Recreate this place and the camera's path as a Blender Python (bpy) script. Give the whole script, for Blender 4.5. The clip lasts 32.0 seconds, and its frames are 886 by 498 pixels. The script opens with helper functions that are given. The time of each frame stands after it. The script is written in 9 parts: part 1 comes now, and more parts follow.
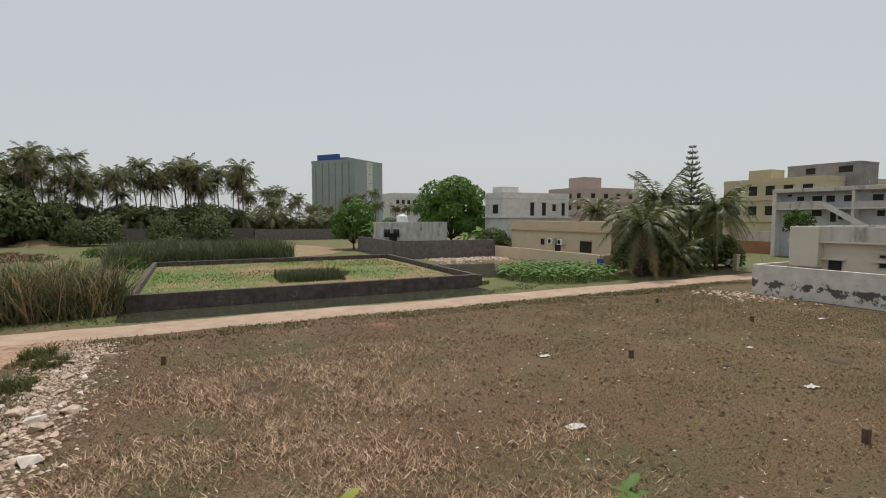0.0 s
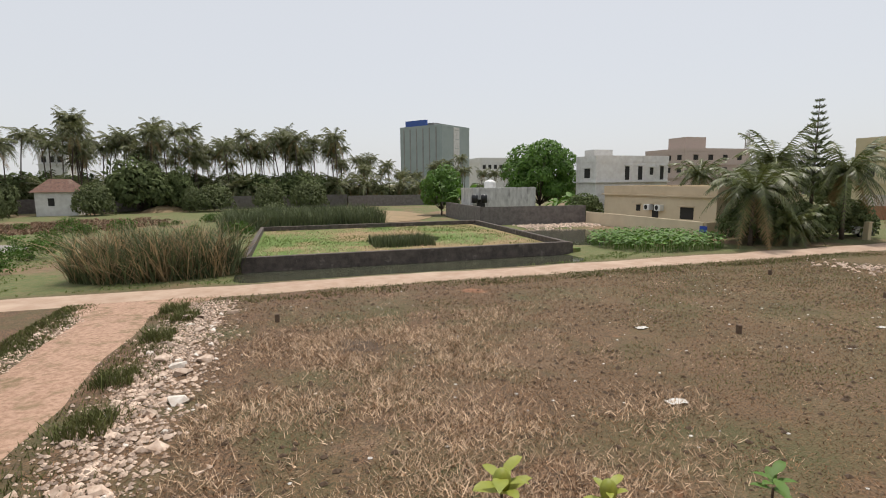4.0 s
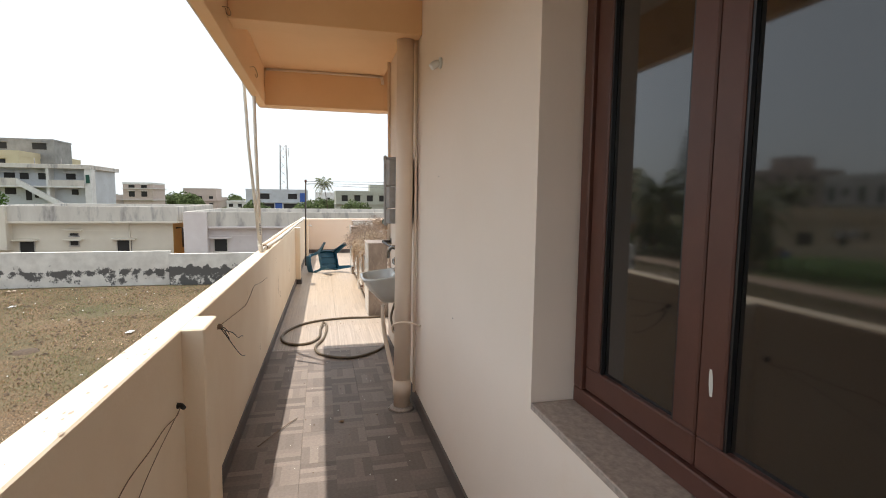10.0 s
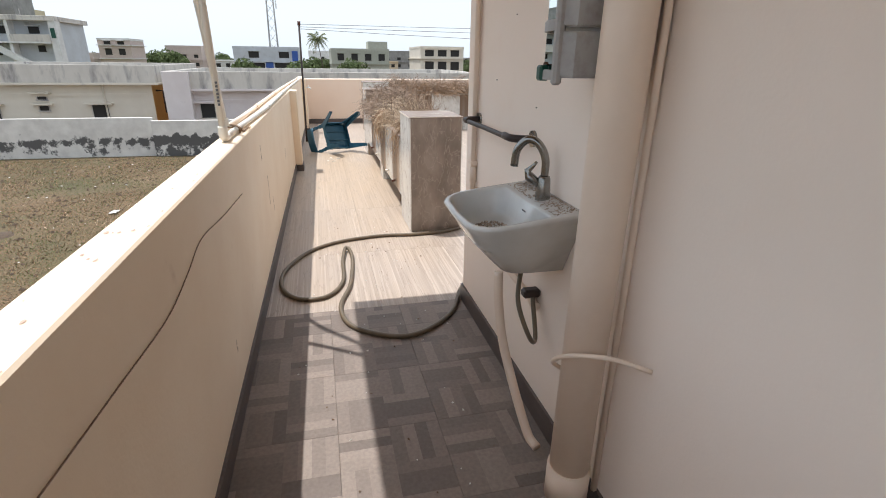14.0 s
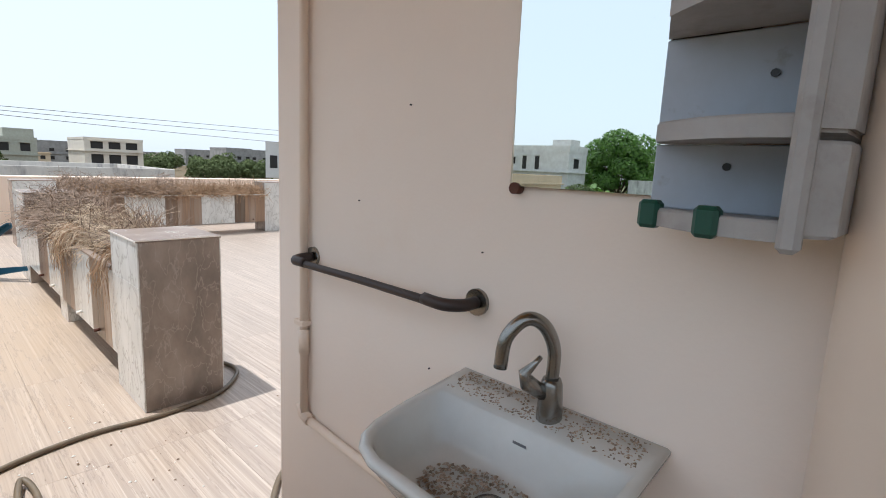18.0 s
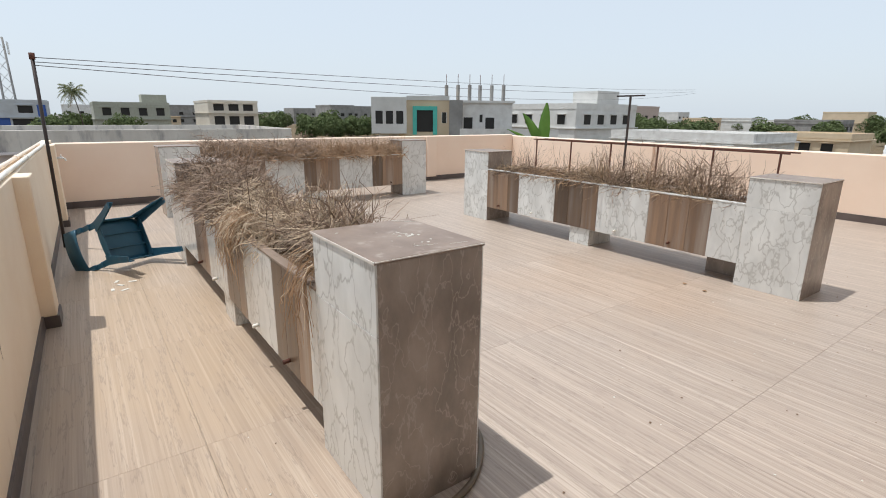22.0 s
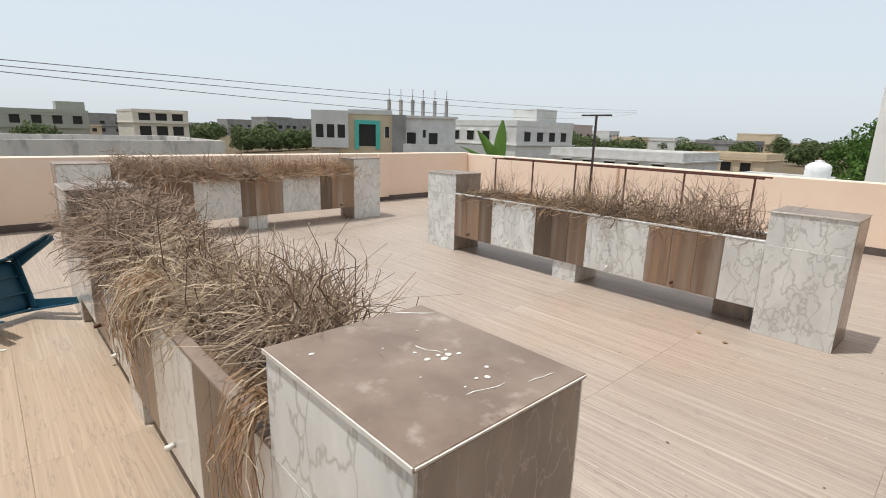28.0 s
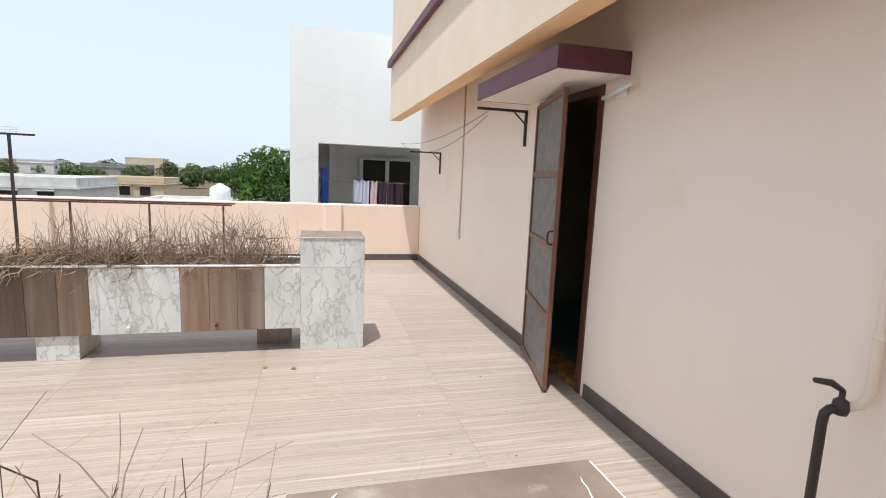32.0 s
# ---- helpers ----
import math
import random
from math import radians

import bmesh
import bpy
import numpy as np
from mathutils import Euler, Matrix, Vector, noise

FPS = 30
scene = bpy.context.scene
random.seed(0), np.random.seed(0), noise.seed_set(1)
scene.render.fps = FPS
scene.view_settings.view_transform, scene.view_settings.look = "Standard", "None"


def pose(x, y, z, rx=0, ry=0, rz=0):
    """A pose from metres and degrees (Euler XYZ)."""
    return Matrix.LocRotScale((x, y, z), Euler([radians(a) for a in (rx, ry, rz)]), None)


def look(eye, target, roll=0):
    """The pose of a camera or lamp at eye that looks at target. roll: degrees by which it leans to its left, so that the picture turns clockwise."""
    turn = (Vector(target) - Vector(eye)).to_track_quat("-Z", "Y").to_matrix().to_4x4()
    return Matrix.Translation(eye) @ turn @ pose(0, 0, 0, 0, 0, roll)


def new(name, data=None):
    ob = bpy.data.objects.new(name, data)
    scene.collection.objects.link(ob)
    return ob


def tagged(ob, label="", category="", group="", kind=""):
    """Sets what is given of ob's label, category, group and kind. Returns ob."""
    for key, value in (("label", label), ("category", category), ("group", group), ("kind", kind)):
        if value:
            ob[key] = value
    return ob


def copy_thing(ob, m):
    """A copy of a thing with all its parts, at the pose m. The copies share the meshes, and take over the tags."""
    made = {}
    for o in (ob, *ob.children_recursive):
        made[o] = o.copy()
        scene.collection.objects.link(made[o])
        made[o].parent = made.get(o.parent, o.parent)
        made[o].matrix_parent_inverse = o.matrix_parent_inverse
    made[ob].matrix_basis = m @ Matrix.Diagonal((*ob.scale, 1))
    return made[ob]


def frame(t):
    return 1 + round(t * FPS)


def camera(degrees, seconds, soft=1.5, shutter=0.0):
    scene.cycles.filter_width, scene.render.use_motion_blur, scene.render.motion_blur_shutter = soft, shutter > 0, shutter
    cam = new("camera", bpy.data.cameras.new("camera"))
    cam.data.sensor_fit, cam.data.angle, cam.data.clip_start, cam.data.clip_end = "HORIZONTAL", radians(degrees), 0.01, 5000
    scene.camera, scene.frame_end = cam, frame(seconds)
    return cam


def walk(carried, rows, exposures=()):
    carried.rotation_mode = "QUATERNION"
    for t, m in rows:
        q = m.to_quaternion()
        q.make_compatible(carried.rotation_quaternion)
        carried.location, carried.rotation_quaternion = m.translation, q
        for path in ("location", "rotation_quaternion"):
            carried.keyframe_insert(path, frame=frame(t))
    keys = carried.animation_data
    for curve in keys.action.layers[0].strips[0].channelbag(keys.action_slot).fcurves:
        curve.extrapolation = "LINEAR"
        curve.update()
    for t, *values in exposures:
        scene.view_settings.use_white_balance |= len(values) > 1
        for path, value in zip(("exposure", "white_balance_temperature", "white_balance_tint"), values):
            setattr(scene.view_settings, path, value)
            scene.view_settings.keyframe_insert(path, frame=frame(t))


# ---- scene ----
cam = camera(83.2, 32.0, soft=1.0)
PATH = [
    (0, (0.948, 1.080, 1.490), (1.853, 2.859, 1.362), 0.0),
    (0.5, (0.885, 1.080, 1.484), (1.487, 2.982, 1.341), -0.1),
    (1, (0.741, 1.080, 1.498), (1.087, 3.042, 1.321), -0.4),
    (1.5, (0.654, 1.080, 1.509), (0.808, 3.063, 1.296), -0.7),
    (2, (0.579, 1.080, 1.507), (0.563, 3.066, 1.273), -1.0),
    (2.5, (0.510, 1.080, 1.503), (0.426, 3.062, 1.251), -0.9),
    (4.5, (0.683, 1.060, 1.618), (1.596, 2.822, 1.368), -0.3),
    (5, (0.734, 1.040, 1.602), (1.943, 2.618, 1.384), -0.1),
    (5.5, (0.859, 1.083, 1.58), (2.359, 2.389, 1.375), 0.3),
    (6, (1.01, 1.126, 1.577), (2.755, 2.076, 1.345), 0.9),
    (6.5, (1.148, 1.163, 1.565), (3.046, 1.732, 1.291), 0.4),
    (7, (1.319, 1.057, 1.517), (3.287, 1.218, 1.196), 0.2),
    (7.5, (1.575, 0.89, 1.524), (3.546, 0.753, 1.219), 0.9),
    (8, (1.762, 0.816, 1.526), (3.709, 0.431, 1.276), 0.5),
    (8.5, (2.003, 0.826, 1.572), (3.908, 0.224, 1.489), 0.9),
    (9, (2.167, 0.8, 1.576), (4.039, 0.098, 1.602), 1.1),
    (9.5, (2.384, 0.712, 1.551), (4.275, 0.061, 1.536), 1.1),
    (10, (2.566, 0.664, 1.52), (4.5, 0.192, 1.322), 0.6),
    (10.5, (2.83, 0.664, 1.482), (4.776, 0.331, 1.162), 0.6),
    (11, (3.12, 0.683, 1.48), (5.06, 0.399, 1.087), 0.9),
    (11.5, (3.471, 0.667, 1.451), (5.409, 0.453, 1.005), 0.9),
    (12, (3.783, 0.697, 1.427), (5.706, 0.519, 0.907), 0.8),
    (12.5, (4.092, 0.773, 1.421), (5.994, 0.49, 0.872), 0.8),
    (13, (4.378, 0.796, 1.391), (6.256, 0.458, 0.791), 1.1),
    (13.5, (4.687, 0.789, 1.392), (6.538, 0.409, 0.735), 0.7),
    (15.5, (5.693, 0.779, 1.333), (7.338, -0.044, 0.547), 1.0),
    (16, (5.87, 0.821, 1.394), (7.413, -0.298, 0.788), 2.0),
    (16.5, (5.961, 0.884, 1.445), (7.407, -0.452, 1.094), 2.2),
    (17, (5.985, 0.915, 1.482), (7.386, -0.51, 1.388), 2.4),
    (17.5, (6.014, 0.91, 1.468), (7.368, -0.559, 1.381), 2.8),
    (18, (6.068, 0.859, 1.403), (7.417, -0.582, 1.079), 2.6),
    (18.5, (6.195, 0.821, 1.394), (7.712, -0.403, 0.948), 2.0),
    (19, (6.345, 0.81, 1.399), (8.073, -0.051, 0.877), 1.4),
    (19.5, (6.535, 0.842, 1.372), (8.362, 0.231, 0.833), 1.1),
    (20, (6.784, 0.877, 1.377), (8.614, 0.308, 0.805), 0.6),
    (20.5, (7.037, 0.845, 1.355), (8.854, 0.254, 0.767), 0.2),
    (21, (7.261, 0.812, 1.405), (9.053, 0.111, 0.857), 1.1),
    (21.5, (7.453, 0.79, 1.39), (9.149, -0.136, 0.876), 0.3),
    (22, (7.669, 0.77, 1.383), (9.234, -0.362, 0.866), 0.5),
    (22.5, (7.771, 0.708, 1.379), (9.255, -0.525, 0.854), 1.6),
    (23, (7.795, 0.624, 1.397), (9.166, -0.737, 0.881), 2.4),
    (23.5, (7.878, 0.608, 1.381), (9.04, -0.942, 0.886), 2.5),
    (24, (7.902, 0.663, 1.415), (8.955, -0.973, 0.952), 2.3),
    (24.5, (7.963, 0.707, 1.401), (9.081, -0.886, 0.942), 1.7),
    (25, (8.004, 0.757, 1.398), (9.299, -0.682, 0.896), 0.8),
    (25.5, (8.079, 0.736, 1.382), (9.525, -0.541, 0.854), 0.3),
    (27.5, (8.417, 0.521, 1.418), (10.011, -0.583, 0.928), 1.3),
    (28, (8.49, 0.481, 1.411), (9.92, -0.84, 0.952), 1.6),
    (28.5, (8.525, 0.467, 1.408), (9.75, -1.045, 0.946), 2.6),
    (29, (8.613, 0.341, 1.392), (9.597, -1.343, 0.947), 2.9),
    (29.5, (8.765, 0.292, 1.367), (9.495, -1.522, 0.948), 3.1),
    (30, (8.914, 0.255, 1.4), (9.328, -1.658, 0.991), 3.4),
    (30.5, (9.076, 0.31, 1.403), (9.151, -1.649, 1.006), 3.9),
    (31, (9.191, 0.301, 1.388), (8.981, -1.652, 1.008), 4.0),
    (31.5, (9.301, 0.307, 1.406), (8.918, -1.626, 1.061), 2.9),
    (32, (9.429, 0.378, 1.437), (8.918, -1.534, 1.149), 2.4),
]
EXPO = [(0.0, -0.14, 6550, 12), (1.0, 0.08, 6550, 14), (2.5, 0.36, 6600, 15), (4.5, 0.16, 6550, 14), (5.0, 0.18, 6550, 14), (6.0, 0.23, 6550, 14), (7.0, 0.5, 6400, 14), (8.0, 0.88, 5900, 12), (9.0, 1.05, 6050, 10), (10.0, 0.85, 6250, 10), (11.0, 0.78, 6500, 11), (12.0, 0.68, 6050, 10), (13.0, 0.7, 6000, 11), (16.0, 0.78, 5700, 10), (17.5, 0.64, 5650, 10), (18.0, 0.68, 5750, 10), (19.0, 0.56, 5600, 10), (21.0, 0.31, 5900, 10), (23.0, 0.3, 6000, 10), (24.0, 0.22, 6000, 10), (25.5, 0.26, 6100, 10), (28.0, 0.28, 6150, 10), (29.3, 0.2, 6150, 10), (30.0, 0.2, 6100, 10), (31.0, 0.47, 5950, 10), (32.0, 0.54, 5850, 10)]
walk(cam, [(t, look(eye, target, roll)) for t, eye, target, roll in PATH], EXPO)

# ---- light ----
SUN_TO = Vector((0.192, 0.252, 1.0)).normalized()   # towards the sun
world = bpy.data.worlds.new("world")
scene.world = world
world.use_nodes = True
wn = world.node_tree
wn.nodes.clear()
sky = wn.nodes.new("ShaderNodeTexSky")
sky.sky_type = 'NISHITA'
sky.sun_disc = False
sky.sun_elevation = math.asin(SUN_TO.z)
sky.sun_rotation = math.atan2(SUN_TO.x, SUN_TO.y)
sky.air_density, sky.dust_density, sky.ozone_density, sky.altitude = 1.0, 2.5, 1.0, 10
bg = wn.nodes.new("ShaderNodeBackground")
bg.inputs["Strength"].default_value = 0.115
haze = wn.nodes.new("ShaderNodeMix")               # humid white haze over the blue sky
haze.data_type = 'RGBA'
haze.inputs[0].default_value = 0.8
haze.inputs[7].default_value = (5.75, 6.05, 6.1, 1)
wo = wn.nodes.new("ShaderNodeOutputWorld")
wn.links.new(sky.outputs[0], haze.inputs[6])
wn.links.new(haze.outputs[2], bg.inputs[0])
wn.links.new(bg.outputs[0], wo.inputs[0])
sun = new("sun", bpy.data.lights.new("sun", 'SUN'))
sun.data.energy = 3.05
sun.data.angle = radians(0.6)
sun.data.color = (1.0, 0.95, 0.87)
sun.matrix_world = look(SUN_TO * 60, (0, 0, 0))

# ---- helpers ----
def box(bm, x0, x1, y0, y1, z0, z1, bevel=0.0):
    """One box into bm."""
    vs = [bm.verts.new(c) for c in ((x0, y0, z0), (x1, y0, z0), (x1, y1, z0), (x0, y1, z0), (x0, y0, z1), (x1, y0, z1), (x1, y1, z1), (x0, y1, z1))]
    fs = [bm.faces.new([vs[i] for i in f]) for f in ((3, 2, 1, 0), (4, 5, 6, 7), (0, 1, 5, 4), (1, 2, 6, 5), (2, 3, 7, 6), (3, 0, 4, 7))]
    if bevel:
        es = list({e for f in fs for e in f.edges})
        bmesh.ops.bevel(bm, geom=es, offset=bevel, segments=1, affect='EDGES', clamp_overlap=True)
    return bm


def boxes(rows, bevel=0.0):
    bm = bmesh.new()
    for r in rows:
        box(bm, *r, bevel=bevel)
    return bm


def tube(bm, pts, radii, sides=8, cap=True):
    """A tube along pts, with one radius or a radius for each point."""
    pts = [Vector(p) for p in pts]
    n = len(pts)
    if not hasattr(radii, "__len__"):
        radii = [radii] * n
    rings, side = [], None
    for i, p in enumerate(pts):
        d = (pts[min(i + 1, n - 1)] - pts[max(i - 1, 0)]).normalized()
        if side is None:
            side = d.orthogonal().normalized()
        side = (side - d * side.dot(d))
        side = side.normalized() if side.length > 1e-6 else d.orthogonal().normalized()
        up = d.cross(side)
        rings.append([bm.verts.new(p + radii[i] * (math.cos(a) * side + math.sin(a) * up)) for a in [k * math.tau / sides for k in range(sides)]])
    for a, b in zip(rings, rings[1:]):
        for k in range(sides):
            f = bm.faces.new((a[k], a[(k + 1) % sides], b[(k + 1) % sides], b[k]))
            f.smooth = True
    if cap:
        bm.faces.new(rings[0][::-1])
        bm.faces.new(rings[-1])
    return bm


def lathe(bm, profile, sides=16, at=(0, 0, 0)):
    """Turns (r, z) pairs about the z axis."""
    rings = [[bm.verts.new((at[0] + r * math.cos(k * math.tau / sides), at[1] + r * math.sin(k * math.tau / sides), at[2] + z)) for k in range(sides)] for r, z in profile]
    for a, b in zip(rings, rings[1:]):
        for k in range(sides):
            f = bm.faces.new((a[k], a[(k + 1) % sides], b[(k + 1) % sides], b[k]))
            f.smooth = True
    bm.faces.new(rings[0][::-1])
    bm.faces.new(rings[-1])
    return bm


def spline(pts, steps=6):
    """A Catmull-Rom line through pts."""
    p = [Vector(q) for q in pts]
    p = [2 * p[0] - p[1]] + p + [2 * p[-1] - p[-2]]
    out = []
    for i in range(1, len(p) - 2):
        for s in range(steps):
            t = s / steps
            a, b, c, d = p[i - 1:i + 3]
            out.append(0.5 * (2 * b + (c - a) * t + (2 * a - 5 * b + 4 * c - d) * t * t + (3 * b - a - 3 * c + d) * t ** 3))
    return out + [p[-2]]


def mesh_of(bm, name, material):
    bmesh.ops.recalc_face_normals(bm, faces=bm.faces)
    me = bpy.data.meshes.new(name)
    bm.to_mesh(me)
    bm.free()
    for m in (material if isinstance(material, (list, tuple)) else [material]):
        me.materials.append(m)
    return me


def part(name, bm, material, parent, label="", at=(0, 0, 0)):
    """Links a bmesh as one mesh object under a thing or a part."""
    ob = new(name, mesh_of(bm, name, material))
    ob.parent = parent
    ob.location = at
    return tagged(ob, label) if label else ob


def thing(name, label, category, at=(0, 0, 0), group="", rz=0.0):
    """An Empty at a thing's base, for its parts."""
    ob = new(name)
    ob.empty_display_size = 0.1
    ob.location = at
    ob.rotation_euler = (0, 0, radians(rz))
    return tagged(ob, label, category, group)


def solid(name, bm, material, label, category, at=(0, 0, 0), group="", kind=""):
    """A thing of one mesh."""
    ob = new(name, mesh_of(bm, name, material))
    ob.location = at
    return tagged(ob, label, category, group, kind)


def structure(name, bm, material, label):
    return solid(name, bm, material, label, name.split("_")[0], kind="structure")


def from_lists(name, verts, faces, material, smooth=False):
    me = bpy.data.meshes.new(name)
    me.from_pydata(verts, [], faces)
    for m in (material if isinstance(material, (list, tuple)) else [material]):
        me.materials.append(m)
    if smooth:
        me.polygons.foreach_set("use_smooth", [True] * len(me.polygons))
    me.update()
    return me


# ---- materials ----
def material(name, color, rough=0.8, metal=0.0, color2=None, scale=3.0, detail=0.5, color3=None, scale3=0.4, limit3=(0.55, 0.7), bump=0.0, bump_scale=60.0, vary=0.0, stretch=(1, 1, 1), island=False, spec=0.5, place="world", thin=0.0):
    """Base colour mixed over noise with color2 (fine) and color3 (broad patches); vary: spread of value between objects."""
    m = bpy.data.materials.new(name)
    m.use_nodes = True
    n, l = m.node_tree.nodes, m.node_tree.links
    b = n["Principled BSDF"]
    b.inputs["Roughness"].default_value = rough
    b.inputs["Metallic"].default_value = metal
    b.inputs["Specular IOR Level"].default_value = spec
    if place == "world":
        pos = n.new("ShaderNodeNewGeometry").outputs["Position"]
    else:
        pos = n.new("ShaderNodeTexCoord").outputs["Object"]
    mp = n.new("ShaderNodeMapping")
    mp.inputs["Scale"].default_value = stretch
    l.new(pos, mp.inputs["Vector"])
    vec = mp.outputs[0]
    rnd = None
    if vary or place == "piece":
        rnd = n.new("ShaderNodeNewGeometry").outputs["Random Per Island"] if island else n.new("ShaderNodeObjectInfo").outputs["Random"]
    if place == "piece":
        sh = n.new("ShaderNodeVectorMath")
        sh.operation = 'SCALE'
        sh.inputs[0].default_value = (37, 53, 71)
        l.new(rnd, sh.inputs["Scale"])
        ad = n.new("ShaderNodeVectorMath")
        l.new(vec, ad.inputs[0])
        l.new(sh.outputs[0], ad.inputs[1])
        vec = ad.outputs[0]
    col = None

    def noisy(sc, lo, hi, det=6.0):
        t = n.new("ShaderNodeTexNoise")
        t.inputs["Scale"].default_value = sc
        t.inputs["Detail"].default_value = det
        t.inputs["Roughness"].default_value = 0.6
        l.new(vec, t.inputs["Vector"])
        r = n.new("ShaderNodeMapRange")
        r.inputs[1].default_value, r.inputs[2].default_value = lo, hi
        l.new(t.outputs[0], r.inputs[0])
        return r.outputs[0]

    def mix(fac, a, c):
        x = n.new("ShaderNodeMix")
        x.data_type = 'RGBA'
        l.new(fac, x.inputs[0])
        if isinstance(a, tuple):
            x.inputs[6].default_value = (*a, 1)
        else:
            l.new(a, x.inputs[6])
        if isinstance(c, tuple):
            x.inputs[7].default_value = (*c, 1)
        else:
            l.new(c, x.inputs[7])
        return x.outputs[2]

    col = tuple(color)
    if color2 is None:
        color2 = tuple(c * 0.86 for c in color)
    col = mix(noisy(scale, 0.5 - 0.28 * detail - 0.02, 0.5 + 0.28 * detail + 0.02), col, tuple(color2))
    if color3 is not None:
        col = mix(noisy(scale3, *limit3), col, tuple(color3))
    if vary:
        h = n.new("ShaderNodeHueSaturation")
        r = n.new("ShaderNodeMapRange")
        r.inputs[3].default_value, r.inputs[4].default_value = 1 - vary, 1 + vary
        l.new(rnd, r.inputs[0])
        l.new(r.outputs[0], h.inputs["Value"])
        l.new(col, h.inputs["Color"])
        col = h.outputs[0]
    l.new(col, b.inputs["Base Color"])
    if bump:
        t = n.new("ShaderNodeTexNoise")
        t.inputs["Scale"].default_value = bump_scale
        t.inputs["Detail"].default_value = 5.0
        l.new(vec, t.inputs["Vector"])
        bp = n.new("ShaderNodeBump")
        bp.inputs["Strength"].default_value = bump
        bp.inputs["Distance"].default_value = 0.6 / bump_scale
        l.new(t.outputs[0], bp.inputs["Height"])
        l.new(bp.outputs[0], b.inputs["Normal"])
    if thin:
        tr = n.new("ShaderNodeBsdfTranslucent")
        l.new(col, tr.inputs["Color"])
        ms = n.new("ShaderNodeMixShader")
        ms.inputs[0].default_value = thin
        l.new(b.outputs[0], ms.inputs[1])
        l.new(tr.outputs[0], ms.inputs[2])
        l.new(ms.outputs[0], n["Material Output"].inputs["Surface"])
    return m


def parquet_material():
    """Printed basket-weave planks, 5 cm wide in 20 cm blocks, in brown greys."""
    m = material("parquet_print_tile", (0.3, 0.25, 0.22), 0.55, bump=0.02, spec=0.3)
    n, l = m.node_tree.nodes, m.node_tree.links
    sep = n.new("ShaderNodeSeparateXYZ")
    l.new(n.new("ShaderNodeNewGeometry").outputs["Position"], sep.inputs[0])

    def op(kind, a, b=None):
        x = n.new("ShaderNodeMath")
        x.operation = kind
        for k, v in enumerate((a, b)):
            if v is None:
                continue
            if isinstance(v, (int, float)):
                x.inputs[k].default_value = v
            else:
                l.new(v, x.inputs[k])
        return x.outputs[0]

    bx, by = op('FLOOR', op('DIVIDE', sep.outputs[0], 0.2)), op('FLOOR', op('DIVIDE', sep.outputs[1], 0.2))
    odd = op('FLOORED_MODULO', op('ADD', bx, by), 2.0)
    u = op('ADD', op('MULTIPLY', sep.outputs[0], odd), op('MULTIPLY', sep.outputs[1], op('SUBTRACT', 1.0, odd)))
    plank = op('FLOOR', op('DIVIDE', u, 0.05))
    com = n.new("ShaderNodeCombineXYZ")
    for k, v in enumerate((op('ADD', bx, op('MULTIPLY', plank, 0.37)), by, plank)):
        l.new(v, com.inputs[k])
    wh = n.new("ShaderNodeTexWhiteNoise")
    l.new(com.outputs[0], wh.inputs["Vector"])
    ramp = n.new("ShaderNodeValToRGB")
    ramp.color_ramp.elements[0].color = (0.205, 0.163, 0.137, 1)
    ramp.color_ramp.elements[1].color = (0.355, 0.288, 0.24, 1)
    l.new(wh.outputs["Value"], ramp.inputs[0])
    grain = n.new("ShaderNodeTexNoise")
    grain.inputs["Scale"].default_value = 26
    grain.inputs["Detail"].default_value = 6
    mx = n.new("ShaderNodeMix")
    mx.data_type, mx.blend_type = 'RGBA', 'MULTIPLY'
    mx.inputs[0].default_value = 0.45
    l.new(ramp.outputs[0], mx.inputs[6])
    l.new(grain.outputs[0], mx.inputs[7])
    l.new(mx.outputs[2], n["Principled BSDF"].inputs["Base Color"])
    return m


def marble_material(name, base, vein, soft, scale, rough=0.22, vein_width=0.035):
    """Polished stone with thin wandering veins and clouds; each piece is cut from another place."""
    m = material(name, base, rough, color2=soft, scale=scale * 0.8, place="piece", vary=0.04, stretch=(1, 1, 0.5))
    n, l = m.node_tree.nodes, m.node_tree.links
    b = n["Principled BSDF"]
    col = b.inputs["Base Color"].links[0].from_socket
    vec = [x for x in n if x.type == 'VECT_MATH' and x.operation == 'ADD'][0].outputs[0]
    bend = n.new("ShaderNodeTexNoise")
    bend.inputs["Scale"].default_value = scale * 1.1
    bend.inputs["Detail"].default_value = 4
    l.new(vec, bend.inputs["Vector"])
    mixv = n.new("ShaderNodeVectorMath")
    mixv.operation = 'MULTIPLY_ADD'
    mixv.inputs[1].default_value = (0.5, 0.5, 0.5)
    l.new(bend.outputs[1], mixv.inputs[0])
    l.new(vec, mixv.inputs[2])
    vo = n.new("ShaderNodeTexVoronoi")
    vo.feature = 'DISTANCE_TO_EDGE'
    vo.inputs["Scale"].default_value = scale
    l.new(mixv.outputs[0], vo.inputs["Vector"])
    r = n.new("ShaderNodeMapRange")
    r.inputs[1].default_value, r.inputs[2].default_value = 0.0, vein_width
    r.inputs[3].default_value, r.inputs[4].default_value = 0.75, 0.0
    l.new(vo.outputs[0], r.inputs[0])
    mx = n.new("ShaderNodeMix")
    mx.data_type = 'RGBA'
    l.new(r.outputs[0], mx.inputs[0])
    l.new(col, mx.inputs[6])
    mx.inputs[7].default_value = (*vein, 1)
    l.new(mx.outputs[2], b.inputs["Base Color"])
    return m



